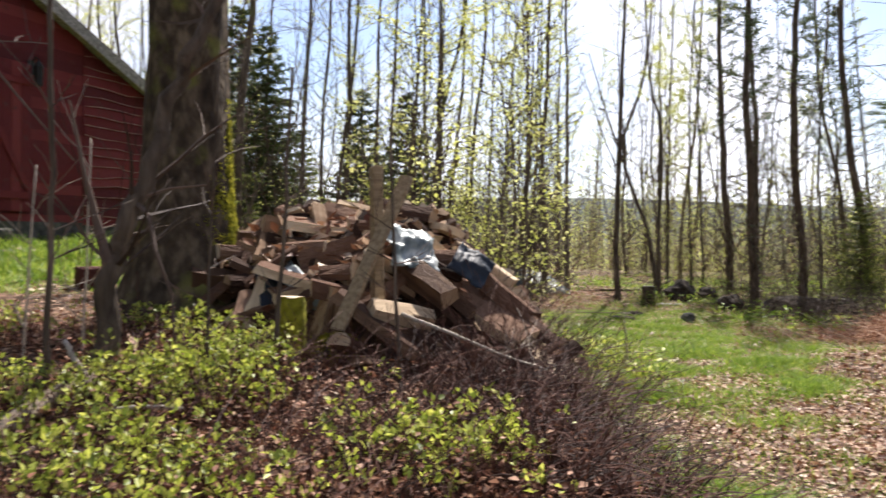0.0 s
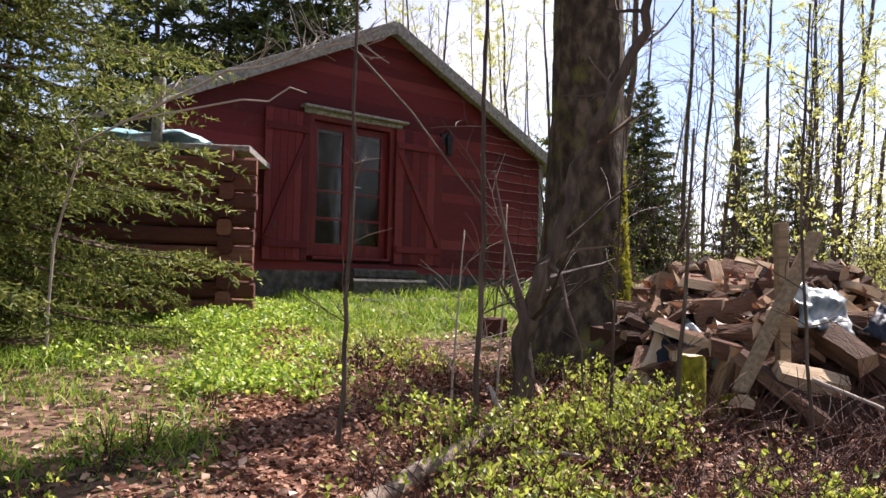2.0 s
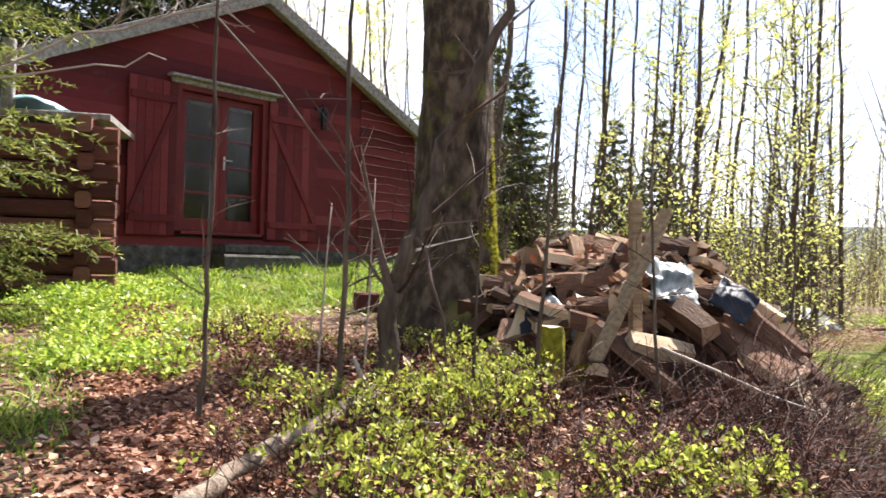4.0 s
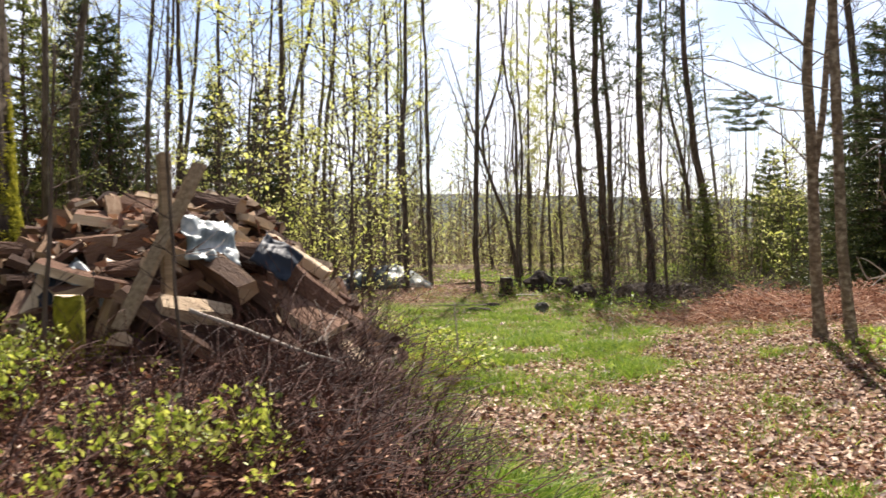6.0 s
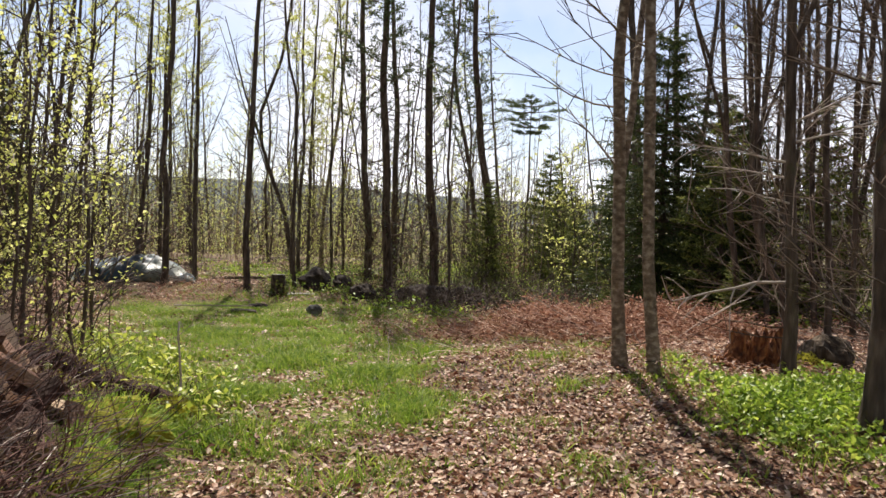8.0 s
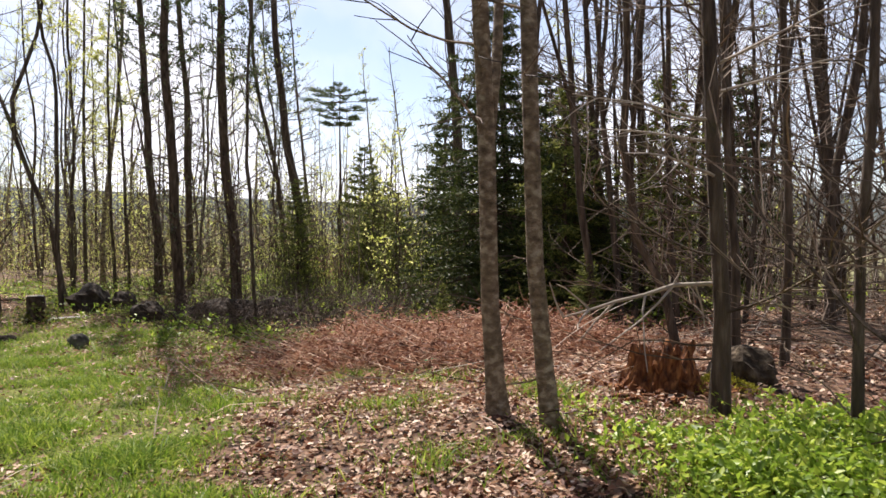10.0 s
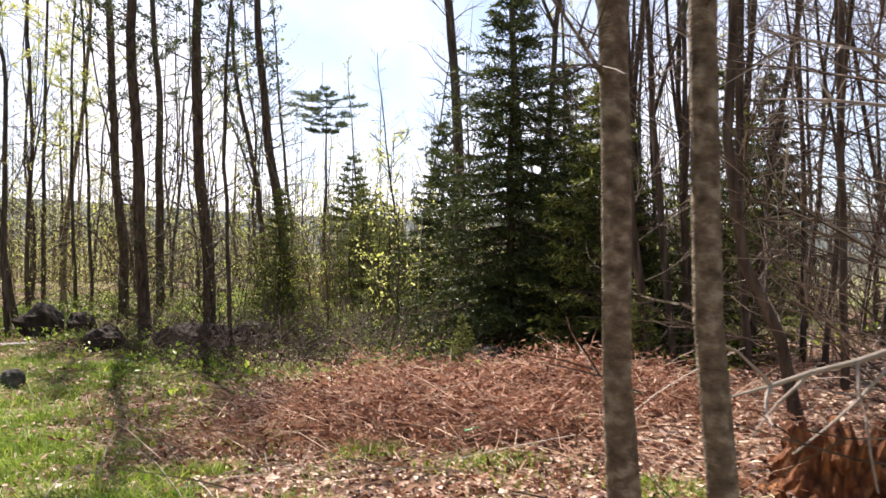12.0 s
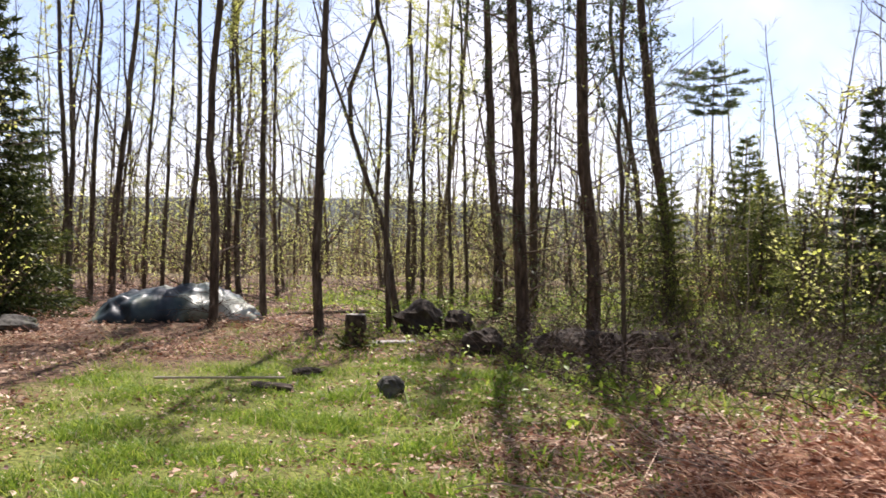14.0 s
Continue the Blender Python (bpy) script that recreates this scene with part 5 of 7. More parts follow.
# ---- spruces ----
spruce_big = conifer_kit("spruce", 51, 8.5, 0.13, 0.02, 1.98, 12, M_NEEDLE_FRONT_LIT, spray=9, shoots=30, needle=0.055, width=0.0065, droop=0.34, dense=1.1, tuft=3, step=0.028, fill=0.42, ragged=0.2)
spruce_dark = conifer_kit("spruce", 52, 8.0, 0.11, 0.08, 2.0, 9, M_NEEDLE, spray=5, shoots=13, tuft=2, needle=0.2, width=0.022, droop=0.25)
spruce_small = conifer_kit("young_spruce", 53, 4.6, 0.06, 0.05, 1.3, 7, M_NEEDLE_FRONT_LIT, spray=6, shoots=12, tuft=2, needle=0.1, width=0.013, droop=0.05)
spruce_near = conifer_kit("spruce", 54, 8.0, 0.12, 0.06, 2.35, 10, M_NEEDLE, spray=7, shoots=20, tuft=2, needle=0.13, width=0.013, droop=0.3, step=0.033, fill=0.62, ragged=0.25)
for x, y, turn, size in ((15.5, 15.4, 0, 0.84), (16.7, 14.2, 50, 0.6), (18.2, 16.2, 100, 0.72), (14.9, 12.6, 250, 0.36)):
    plant_at(spruce_near, x, y, turn, size, 0.03, "dense dark green spruce in the wood", group="dark spruces")
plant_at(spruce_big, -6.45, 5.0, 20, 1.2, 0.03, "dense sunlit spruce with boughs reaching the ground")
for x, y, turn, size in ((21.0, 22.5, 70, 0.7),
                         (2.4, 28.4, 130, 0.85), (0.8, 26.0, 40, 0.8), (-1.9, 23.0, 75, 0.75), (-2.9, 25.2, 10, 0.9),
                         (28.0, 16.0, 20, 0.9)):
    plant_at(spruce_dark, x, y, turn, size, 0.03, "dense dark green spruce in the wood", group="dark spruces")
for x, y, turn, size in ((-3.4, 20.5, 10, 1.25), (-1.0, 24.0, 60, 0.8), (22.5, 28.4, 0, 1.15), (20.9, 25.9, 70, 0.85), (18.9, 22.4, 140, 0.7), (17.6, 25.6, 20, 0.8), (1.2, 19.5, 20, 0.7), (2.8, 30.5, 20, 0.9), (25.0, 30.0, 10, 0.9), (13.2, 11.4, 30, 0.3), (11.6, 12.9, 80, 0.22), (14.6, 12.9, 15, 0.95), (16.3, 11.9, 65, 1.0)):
    plant_at(spruce_small, x, y, turn, size, 0.03, "young spruce in a sunlit bright green", group="young spruces")

# ---- the rest of the wood, by chance ----
ch_wood = random.Random(77)


def free_spot(x, y):
    """Keeps stems off the grassy lane, the heap, the barn and the walker's line."""
    if float(left_bank(x, y)) > 0.2 and y < 13 and x > -10:
        return False
    if y < 19 and x < 10.5 + 0.12 * y and x > -3 and y > -12:
        return False
    if y < 14 and x < 12 and x > -16 and y > -14:
        return False
    if x < -2 and y < 24 and x > -16 and y > 8:
        return False
    return True


def grove(count, area, kits, label, lo, hi):
    done = 0
    while done < count:
        x, y = ch_wood.uniform(area[0], area[1]), ch_wood.uniform(area[2], area[3])
        if not free_spot(x, y):
            continue
        plant_at(ch_wood.choice(kits), x, y, ch_wood.uniform(0, 360), ch_wood.uniform(lo, hi), 0.03, label, group="trees of the wood")
        done += 1


grove(34, (-8, 26, 33, 48), [slim, slim_bare, birch, slim_fork, slim_fork], GREY, 0.8, 1.25)
grove(40, (-16, 44, 44, 72), [slim, slim_fork, aspen, alder, birch], GREY, 0.9, 1.3)
grove(38, (14.5, 32, 0, 17), [wood_tree, slim_bare, slim_bare, alder, slim], "bare twiggy tree in the shaded wood", 0.75, 1.15)
grove(24, (14, 34, -2, 17), [wood_tall, wood_tall, slim_fork], "bare twiggy tree in the shaded wood", 0.8, 1.15)
grove(42, (25, 50, -8, 40), [wood_tree, alder, slim_bare, aspen], "bare tree deep in the wood", 0.9, 1.2)
grove(24, (-14, -1, 17, 40), [slim_bare, alder, aspen, birch], GREY, 0.8, 1.2)
grove(14, (-26, -9, -4, 26), [larch, spruce_dark, alder], "tall tree behind the barn", 0.9, 1.3)
for x, y, turn, size in ((-15.6, 23.4, 0, 1.5), (-14.2, 24.6, 80, 1.7), (-12.9, 25.2, 150, 1.5), (-16.8, 21.2, 40, 1.5)):
    plant_at(spruce_dark, x, y, turn, size, 0.03, "tall dark spruce behind the barn", group="dark spruces")
grove(14, (-12, 24, -24, -10), [alder, wood_tree], "tree behind the walker", 0.9, 1.2)

# ---- the heap of firewood ----
HEAP = (0.35, 6.95)


def heap_reach(x, y):
    """0 at the middle of the heap, 1 at its foot; it runs out farther towards the lane."""
    return np.hypot((x - HEAP[0]) / np.where(np.asarray(x) > HEAP[0], 2.0, 1.75), (y - HEAP[1]) / 1.5)


def heap_top(x, y):
    d = float(heap_reach(x, y))
    return float(land(x, y)) + (0.94 * (1 - d ** 2.4) if d < 1 else 0)


# dark filler sheet: the shade in the gaps between logs is its colour
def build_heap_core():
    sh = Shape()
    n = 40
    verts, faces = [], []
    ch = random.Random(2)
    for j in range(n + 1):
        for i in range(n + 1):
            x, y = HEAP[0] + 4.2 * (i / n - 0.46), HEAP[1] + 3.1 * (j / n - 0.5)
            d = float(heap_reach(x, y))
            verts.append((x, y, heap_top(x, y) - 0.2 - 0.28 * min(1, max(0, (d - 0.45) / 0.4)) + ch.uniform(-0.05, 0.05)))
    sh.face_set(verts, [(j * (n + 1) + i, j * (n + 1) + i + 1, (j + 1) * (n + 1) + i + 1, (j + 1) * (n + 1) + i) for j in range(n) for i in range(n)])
    return tagged(part("dark_heap_core", sh, M_ROOT), "dark filler sheet giving the shaded gaps between the split logs", "rubble", kind="stuff")


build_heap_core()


def split_log_mesh(seed):
    """A split log: a wedge of a round, with bark on the outside and sawn ends."""
    ch = random.Random(seed)
    ln, r = ch.uniform(0.36, 0.58), ch.uniform(0.055, 0.09)
    kind = seed % 4
    if kind == 0:
        ang = [radians(a) for a in (-50, -25, 0, 25, 50)]
        prof = [(0, -r * 0.2)] + [(math.sin(a) * r * 1.15, math.cos(a) * r * 1.15) for a in ang]
    elif kind == 1:
        ang = [radians(a) for a in (-90, -54, -18, 18, 54, 90)]
        prof = [(math.sin(a) * r, math.cos(a) * r) for a in ang]
    elif kind == 2:
        prof = [(-r * 1.3, -r * 0.3), (r * 1.2, -r * 0.38), (r * 1.35, r * 0.2), (0.1 * r, r * 0.42), (-r * 1.15, r * 0.25)]
    else:
        prof = [(-r * 0.8, -r * 0.7), (r * 0.9, -r * 0.6), (r * 0.85, r * 0.7), (-r * 0.7, r * 0.8)]
    k = len(prof)
    sh = Shape()
    verts = []
    for s in range(4):
        x = -ln / 2 + ln * s / 3
        for (y, z) in prof:
            verts.append((x + (ch.uniform(-0.012, 0.012) if s in (0, 3) else 0), y + ch.uniform(-0.008, 0.008), z + ch.uniform(-0.008, 0.008)))
    for s in range(3):
        for j in range(k):
            q = (j + 1) % k
            bark = (kind == 0 and 1 <= j < k - 1) or (kind == 1 and j < k - 1) or (kind == 2 and j in (2, 3))
            sh.face_set([verts[s * k + j], verts[s * k + q], verts[(s + 1) * k + q], verts[(s + 1) * k + j]], [(0, 3, 2, 1)], 1 if bark else 0)
    sh.face_set(verts[:k], [tuple(range(k))], 2)
    sh.face_set(verts[3 * k:], [tuple(range(k - 1, -1, -1))], 2)
    return sh.data("split_log", [M_SPLIT, M_LOGBARK, M_CUT])


def build_firewood():
    ch = random.Random(8)
    kinds = [split_log_mesh(i) for i in range(12)]
    count = 0
    under = Shape()
    for layer, num, lift in ((0, 230, -0.12), (1, 190, 0.02)):
        for _ in range(num):
            while True:
                x, y = HEAP[0] + ch.uniform(-1.75, 1.95), HEAP[1] + ch.uniform(-1.5, 1.3)
                d = float(heap_reach(x, y))
                if d < 0.99 and (y < HEAP[1] + 0.7 or ch.random() < 0.4):
                    break
            z = heap_top(x, y) + lift
            e = 0.05
            gx = (heap_top(x + e, y) - heap_top(x - e, y)) / (2 * e)
            gy = (heap_top(x, y + e) - heap_top(x, y - e)) / (2 * e)
            nrm = Vector((-gx, -gy, 1)).normalized()
            nrm = (nrm + Vector((ch.gauss(0, .5), ch.gauss(0, .5), ch.gauss(0, .25)))).normalized()
            along = nrm.cross(Vector((0.25, -0.97, 0))).normalized()
            q = Matrix((along, nrm.cross(along), nrm)).transposed().to_4x4()
            sc = ch.uniform(0.65, 1.15)
            m = Matrix.Translation((x, y, z)) @ q @ Matrix.Rotation(ch.gauss(0, 0.62), 4, "Z") @ Matrix.Rotation(ch.uniform(-0.9, 0.9), 4, "X") @ Matrix.Scale(sc, 4)
            data = kinds[count % 12]
            count += 1
            if layer == 0:
                k = len(under.v)
                under.v.extend([tuple(m @ v.co) for v in data.vertices])
                for pl in data.polygons:
                    under.f.append(tuple(i + k for i in pl.vertices))
                    under.m.append(pl.material_index)
                continue
            ob = new("split_log", data)
            ob.matrix_basis = m
            tagged(ob, "weathered split log in the loose heap of firewood", "firewood", "heap of firewood")
    tagged(part("firewood_below", under, [M_SPLIT, M_LOGBARK, M_CUT]), "split logs buried deeper in the loose heap", "firewood", kind="stuff")
    # larger pieces on the front
    for x, y, z, rx, ry, rz, sc, k in ((1.1, 5.95, 1.05, 20, 30, -35, 1.35, 2), (0.62, 5.75, 1.28, 30, 25, -50, 1.3, 3), (0.78, 5.78, 1.2, -20, 40, -20, 1.15, 7), (0.72, 5.5, 0.82, 15, 38, -25, 1.2, 6),
                                      (1.05, 5.55, 0.78, 10, 42, -30, 1.2, 10), (0.45, 5.5, 1.05, 40, 10, 20, 1.1, 3), (0.32, 5.45, 0.98, 0, 35, -15, 1.3, 2), (0.05, 5.75, 1.15, 20, 12, 10, 1.2, 1),
                                      (-0.1, 6.0, 1.25, 10, -14, 15, 1.3, 2), (0.3, 6.15, 1.5, 5, -30, 30, 1.25, 7), (0.0, 6.5, 1.65, 12, 6, -10, 1.3, 2), (-0.3, 6.7, 1.62, -10, 8, 12, 1.35, 3),
                                      (0.55, 6.7, 1.75, 0, 12, -30, 1.4, 1), (0.15, 7.0, 1.78, 8, 4, 25, 1.3, 10), (-0.5, 7.0, 1.55, 0, 5, -12, 1.4, 6),
                                      (1.3, 5.75, 0.72, 10, 35, -40, 1.25, 2), (1.5, 5.95, 0.66, 25, 30, -60, 1.2, 3), (1.42, 6.2, 0.95, 0, 38, -20, 1.3, 9), (1.7, 6.3, 0.62, 12, 34, -35, 1.15, 6),
                                      (0.9, 5.42, 0.62, 5, 25, 15, 1.2, 7), (0.4, 5.35, 0.72, -12, 14, 30, 1.25, 10), (1.25, 6.05, 1.12, 20, 40, -15, 1.25, 1), (1.65, 6.6, 0.85, 0, 36, 10, 1.2, 2), (1.15, 5.5, 0.55, 8, 22, -55, 1.1, 11), (0.15, 5.42, 0.8, 0, 20, 60, 1.1, 5)):
        ob = new("split_log", kinds[k])
        ob.matrix_basis = pose(x, y, z, rx, ry, rz) @ Matrix.Scale(sc, 4)
        tagged(ob, "large pale split log on the front of the firewood heap", "firewood", "heap of firewood")


build_firewood()


def rod(name, a, b, w, h, mat, label, category, roll=0, bevel=0.008):
    a, b = Vector(a), Vector(b)
    d = b - a
    q = d.to_track_quat("X", "Z").to_matrix().to_4x4()
    sh = Shape()
    n = 5
    ch = random.Random(int(abs(a.x * 1000)) + 1)
    ring = [(-w / 2 + bevel, -h / 2), (w / 2 - bevel, -h / 2), (w / 2, -h / 2 + bevel), (w / 2, h / 2 - bevel), (w / 2 - bevel, h / 2), (-w / 2 + bevel, h / 2), (-w / 2, h / 2 - bevel), (-w / 2, -h / 2 + bevel)]
    verts = []
    for i in range(n + 1):
        x = d.length * i / n
        for y, z in ring:
            verts.append((x + (ch.uniform(-.01, .01) if i in (0, n) else 0), y + ch.uniform(-.003, .003), z + ch.uniform(-.003, .003)))
    faces = [(i * 8 + j, (i + 1) * 8 + j, (i + 1) * 8 + (j + 1) % 8, i * 8 + (j + 1) % 8) for i in range(n) for j in range(8)]
    faces += [tuple(range(8)), tuple(n * 8 + j for j in range(7, -1, -1))]
    sh.face_set(verts, faces)
    ob = part(name, sh, mat)
    ob.matrix_basis = Matrix.Translation(a) @ q @ Matrix.Rotation(radians(roll), 4, "X")
    return tagged(ob, label, category)


rod("stake", (0.30, 5.6, 0.75), (0.27, 5.59, 2.06), 0.085, 0.075, M_POST, "upright weathered wooden stake in the firewood heap", "stake")
rod("plank", (0.02, 5.3, 0.98), (0.49, 5.66, 2.0), 0.1, 0.04, M_POST, "leaning pale plank crossing the stake", "plank", 20)
rod("pole", (0.6, 6.95, 1.8), (1.42, 6.42, 1.22), 0.09, 0.085, M_SPLIT, "pale barkless pole lying down the heap's flank", "pole")
rod("pole", (0.75, 7.05, 1.72), (1.6, 6.52, 1.0), 0.06, 0.055, M_LOGBARK, "dark pole with moss lying down the heap's flank", "pole")
rod("pole", (-0.95, 6.9, 1.38), (-0.15, 6.45, 1.36), 0.08, 0.075, M_SPLIT, "pale pole on the heap behind the old tree", "pole")
crumpled("plastic_sheet", pose(0.55, 5.9, 1.5, 48, 10, 20), 0.38, 0.4, 0.02, M_TARP_WHITE, "crumpled whitish plastic sheet in the firewood heap", 1.2, amp=0.16, freq=9)
crumpled("plastic_sheet", pose(1.0, 5.98, 1.38, 45, 30, -10), 0.3, 0.3, 0.02, M_TARP_BLUE, "crumpled dark blue plastic sheet in the firewood heap", 5.1, amp=0.16, freq=9)
crumpled("plastic_sheet", pose(-0.3, 6.02, 1.2, 42, -5, 15), 0.5, 0.4, 0.03, M_TARP_BLUE, "crumpled black plastic sheet beside the old tree", 7.9, amp=0.16, freq=8)
crumpled("plastic_sheet", pose(-0.2, 5.9, 1.18, 45, -30, 25), 0.16, 0.6, 0.06, M_TARP_WHITE, "torn strip of whitish plastic beside the old tree", 9.4, amp=0.3, freq=9)


def moss_tuft_mesh(name, pos, spread, count, seed, length=0.03):
    r = np.random.default_rng(seed)
    d = unit(r.normal(size=(count, 3)))
    d[:, 2] = np.abs(d[:, 2])
    p = np.asarray(pos) + d * np.asarray(spread)
    return blades_mesh(name, p, d + r.normal(size=d.shape) * 0.4, r.normal(size=d.shape) * 0.4, r.uniform(0.6, 1.4, count) * length, np.full(count, 0.006), M_MOSS)


def boulder(name, x, y, sx, sy, sz, mat, label, category, seed, rise_=0.0):
    sh = Shape()
    n, m = 18, 10
    verts = []
    for j in range(m + 1):
        th = math.pi * j / m
        for i in range(n):
            w = 2 * math.pi * i / n
            v = Vector((math.sin(th) * math.cos(w), math.sin(th) * math.sin(w), math.cos(th)))
            k = 1 + 0.35 * noise.noise(v * 1.6 + Vector((seed * 3.1, 0, 0))) + 0.14 * noise.noise(v * 5 + Vector((0, seed, 0)))
            verts.append((v.x * sx * k, v.y * sy * k, v.z * sz * k))
    sh.face_set(verts, [(j * n + i, j * n + (i + 1) % n, (j + 1) * n + (i + 1) % n, (j + 1) * n + i) for j in range(m) for i in range(n)])
    ob = part(name, sh, mat)
    ob.matrix_basis = pose(x, y, float(land(x, y)) + sz * 0.45 + rise_, 0, 0, seed * 40)
    return tagged(ob, label, category)


def log_on_bank(a, b, r, label):
    """A round log with rough bark, sawn ends and moss along its back."""
    ch = random.Random(int(r * 1000))
    a, b = Vector(a), Vector(b)
    lg = thing("fallen_log", None, label, "log")
    sh = Shape()
    pts = [a.lerp(b, i / 9) + Vector((ch.uniform(-.008, .008), ch.uniform(-.008, .008), ch.uniform(-.006, .006))) for i in range(10)]
    sh.tube(pts, [r * ch.uniform(0.93, 1.06) for _ in pts], 14, cap=True, rough=0.14, chance=ch)
    part("bark", sh, M_LOGBARK, lg)
    rr = np.random.default_rng(int(r * 1000))
    n = 900
    f = rr.random(n)
    d = np.array((b - a).normalized())
    side = unit(np.cross(d, [0, 0, 1])[None])[0]
    upv = np.cross(side, d)
    w = rr.normal(0, 0.7, n)
    out = np.cos(w)[:, None] * upv + np.sin(w)[:, None] * side
    p = np.array(a) + np.array(b - a) * f[:, None] + out * r * 0.97
    ob = tagged(new("moss", blades_mesh("moss", p, out + rr.normal(0, .4, (n, 3)), rr.normal(size=(n, 3)) * .4, rr.uniform(.012, .03, n), np.full(n, .003), M_MOSS)), kind="stuff")
    ob.parent = lg


def hummock(x, y, sx, sy, sz, seed):
    """A mossy, grassy cushion on the edge of the bank."""
    hm = boulder("moss_hummock", x, y, sx, sy, sz, M_MOSS, "mossy cushion with grass on the edge of the bank", "moss", seed)
    rr = np.random.default_rng(seed)
    n = 1500
    v = unit(rr.normal(size=(n, 3)) + [0, 0, .5])
    p = v * [sx, sy, sz] * 0.95
    ob = tagged(new("tuft", blades_mesh("tuft", p, v + [0, 0, .3] + rr.normal(0, .4, (n, 3)), rr.normal(size=(n, 3)) * .5 - [0, 0, .5], rr.uniform(.05, .16, n), np.full(n, .0035), M_GRASS)), kind="stuff")
    ob.parent = hm


def mossy_stump(x, y, r, h, label, seed, cap_mat=M_CUT):
    ch = random.Random(seed)
    z0 = float(land(x, y))
    st = thing("mossy_stump", pose(x, y, z0 - 0.05), label, "stump")
    s = Shape()
    rings = [(0, 1.25), (0.12, 1.05), (0.5, 0.98), (0.92, 0.96), (1.0, 0.86)]
    verts = []
    for f, k in rings:
        for j in range(14):
            w = 2 * math.pi * j / 14
            rr = r * k * (1 + ch.uniform(-0.08, 0.08))
            verts.append((math.cos(w) * rr, math.sin(w) * rr, h * f))
    s.face_set(verts, [(i * 14 + j, i * 14 + (j + 1) % 14, (i + 1) * 14 + (j + 1) % 14, (i + 1) * 14 + j) for i in range(4) for j in range(14)])
    part("stump_side", s, M_MOSS if cap_mat is M_CUT else M_BARK_OLD, st, smooth=True)
    c = Shape()
    c.face_set([(math.cos(2 * math.pi * j / 14) * r * 0.88, math.sin(2 * math.pi * j / 14) * r * 0.88, h * 1.0 + 0.002 + ch.uniform(-.006, .006)) for j in range(14)], [tuple(range(14))])
    part("cut_face", c, cap_mat, st)
    return st


mossy_stump(-0.27, 5.42, 0.09, 0.52, "short upright log covered in bright moss", 4)
for px, py, pz, sp, nn, sd in ((0.02, 5.5, 0.78, (0.2, 0.16, 0.14), 900, 1), (2.85, 7.8, 0.2, (0.16, 0.16, 0.1), 700, 2), (9.75, 7.3, 0.32, (0.35, 0.25, 0.15), 900, 3), (9.2, 7.2, 0.3, (0.3, 0.3, 0.12), 700, 4)):
    tagged(new("moss_cushion", moss_tuft_mesh("moss_cushion", (px, py, pz), sp, nn, sd)), "cushion of yellow-green moss on rotting wood", "moss", kind="stuff")

# log lying at the foot of the bank
log_on_bank((1.9, 9.0, 0.55), (2.88, 7.92, 0.2), 0.11, "dark mossy log lying down the bank onto the lane")
log_on_bank((2.05, 8.25, 0.42), (2.68, 7.55, 0.17), 0.085, "mossy log lying at the foot of the bank")
for x, y, sx, sy, sz, k in ((2.2, 6.95, 0.3, 0.55, 0.3, 21), (1.95, 6.2, 0.28, 0.5, 0.26, 22)):
    hummock(x, y, sx, sy, sz, k)
stem("upright_stick", [(2.92, 7.95, -0.02), (2.95, 7.98, 0.3), (2.93, 8.0, 0.75)], 0.014, 0.006, M_TWIG_PALE, "thin dead stick standing beside the fallen log", "stick", seed=31, twigs=3, twig_len=0.2)

# ---- stumps, root plates and tarpaulin in the clearing ----
r_ivy = np.random.default_rng(71)
iv = np.stack([8.72 + r_ivy.normal(0, 0.2, 500), 21.95 + r_ivy.normal(0, 0.2, 500), -0.34 + np.abs(r_ivy.normal(0, 0.2, 500))], 1)
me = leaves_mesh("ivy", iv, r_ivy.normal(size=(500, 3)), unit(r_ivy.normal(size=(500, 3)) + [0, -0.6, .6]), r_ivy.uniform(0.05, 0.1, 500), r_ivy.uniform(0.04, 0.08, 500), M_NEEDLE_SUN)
tagged(new("ivy", me), "dark ivy leaves round the grey stump", "ivy", kind="stuff")
mossy_stump(8.72, 22.0, 0.19, 0.62, "grey tree stump overgrown with ivy", 6, M_GREYWOOD)


boulder("root_plate", 10.75, 24.4, 0.75, 0.35, 0.42, M_ROOT, "dark upturned root plate beyond the stump", "root plate", 1)
boulder("root_plate", 11.5, 24.2, 0.45, 0.3, 0.3, M_ROOT, "small dark root plate", "root plate", 2)
boulder("root_mound", 12.2, 20.4, 0.9, 0.5, 0.32, M_ROOT, "dark mound of roots and twigs between the conifers", "root mound", 3)
boulder("root_mound", 13.3, 20.1, 0.7, 0.4, 0.3, M_ROOT, "dark mound of roots and twigs between the conifers", "root mound", 4)
boulder("root_mound", 10.6, 20.9, 0.4, 0.3, 0.3, M_ROOT, "low dark rotten stump in the grass", "stump", 5)
boulder("root_mound", 13.9, 14.5, 0.8, 0.45, 0.22, M_ROOT, "dark earthy mound before the spruce", "mound", 6)
boulder("stone_block", 8.06, 17.9, 0.2, 0.15, 0.16, M_DARKSTONE, "grey stone half sunk in the grass", "stone", 7)
boulder("stone_block", 6.75, 18.6, 0.3, 0.13, 0.07, M_ROOT, "low dark rotten wood in the grass", "stone", 8)
boulder("stone_block", 7.4, 19.6, 0.2, 0.14, 0.08, M_ROOT, "dark stone in the grass", "stone", 9)
boulder("stone_block", 3.1, 25.7, 0.5, 0.4, 0.2, M_DARKSTONE, "grey stone at the edge of the clearing", "stone", 10)
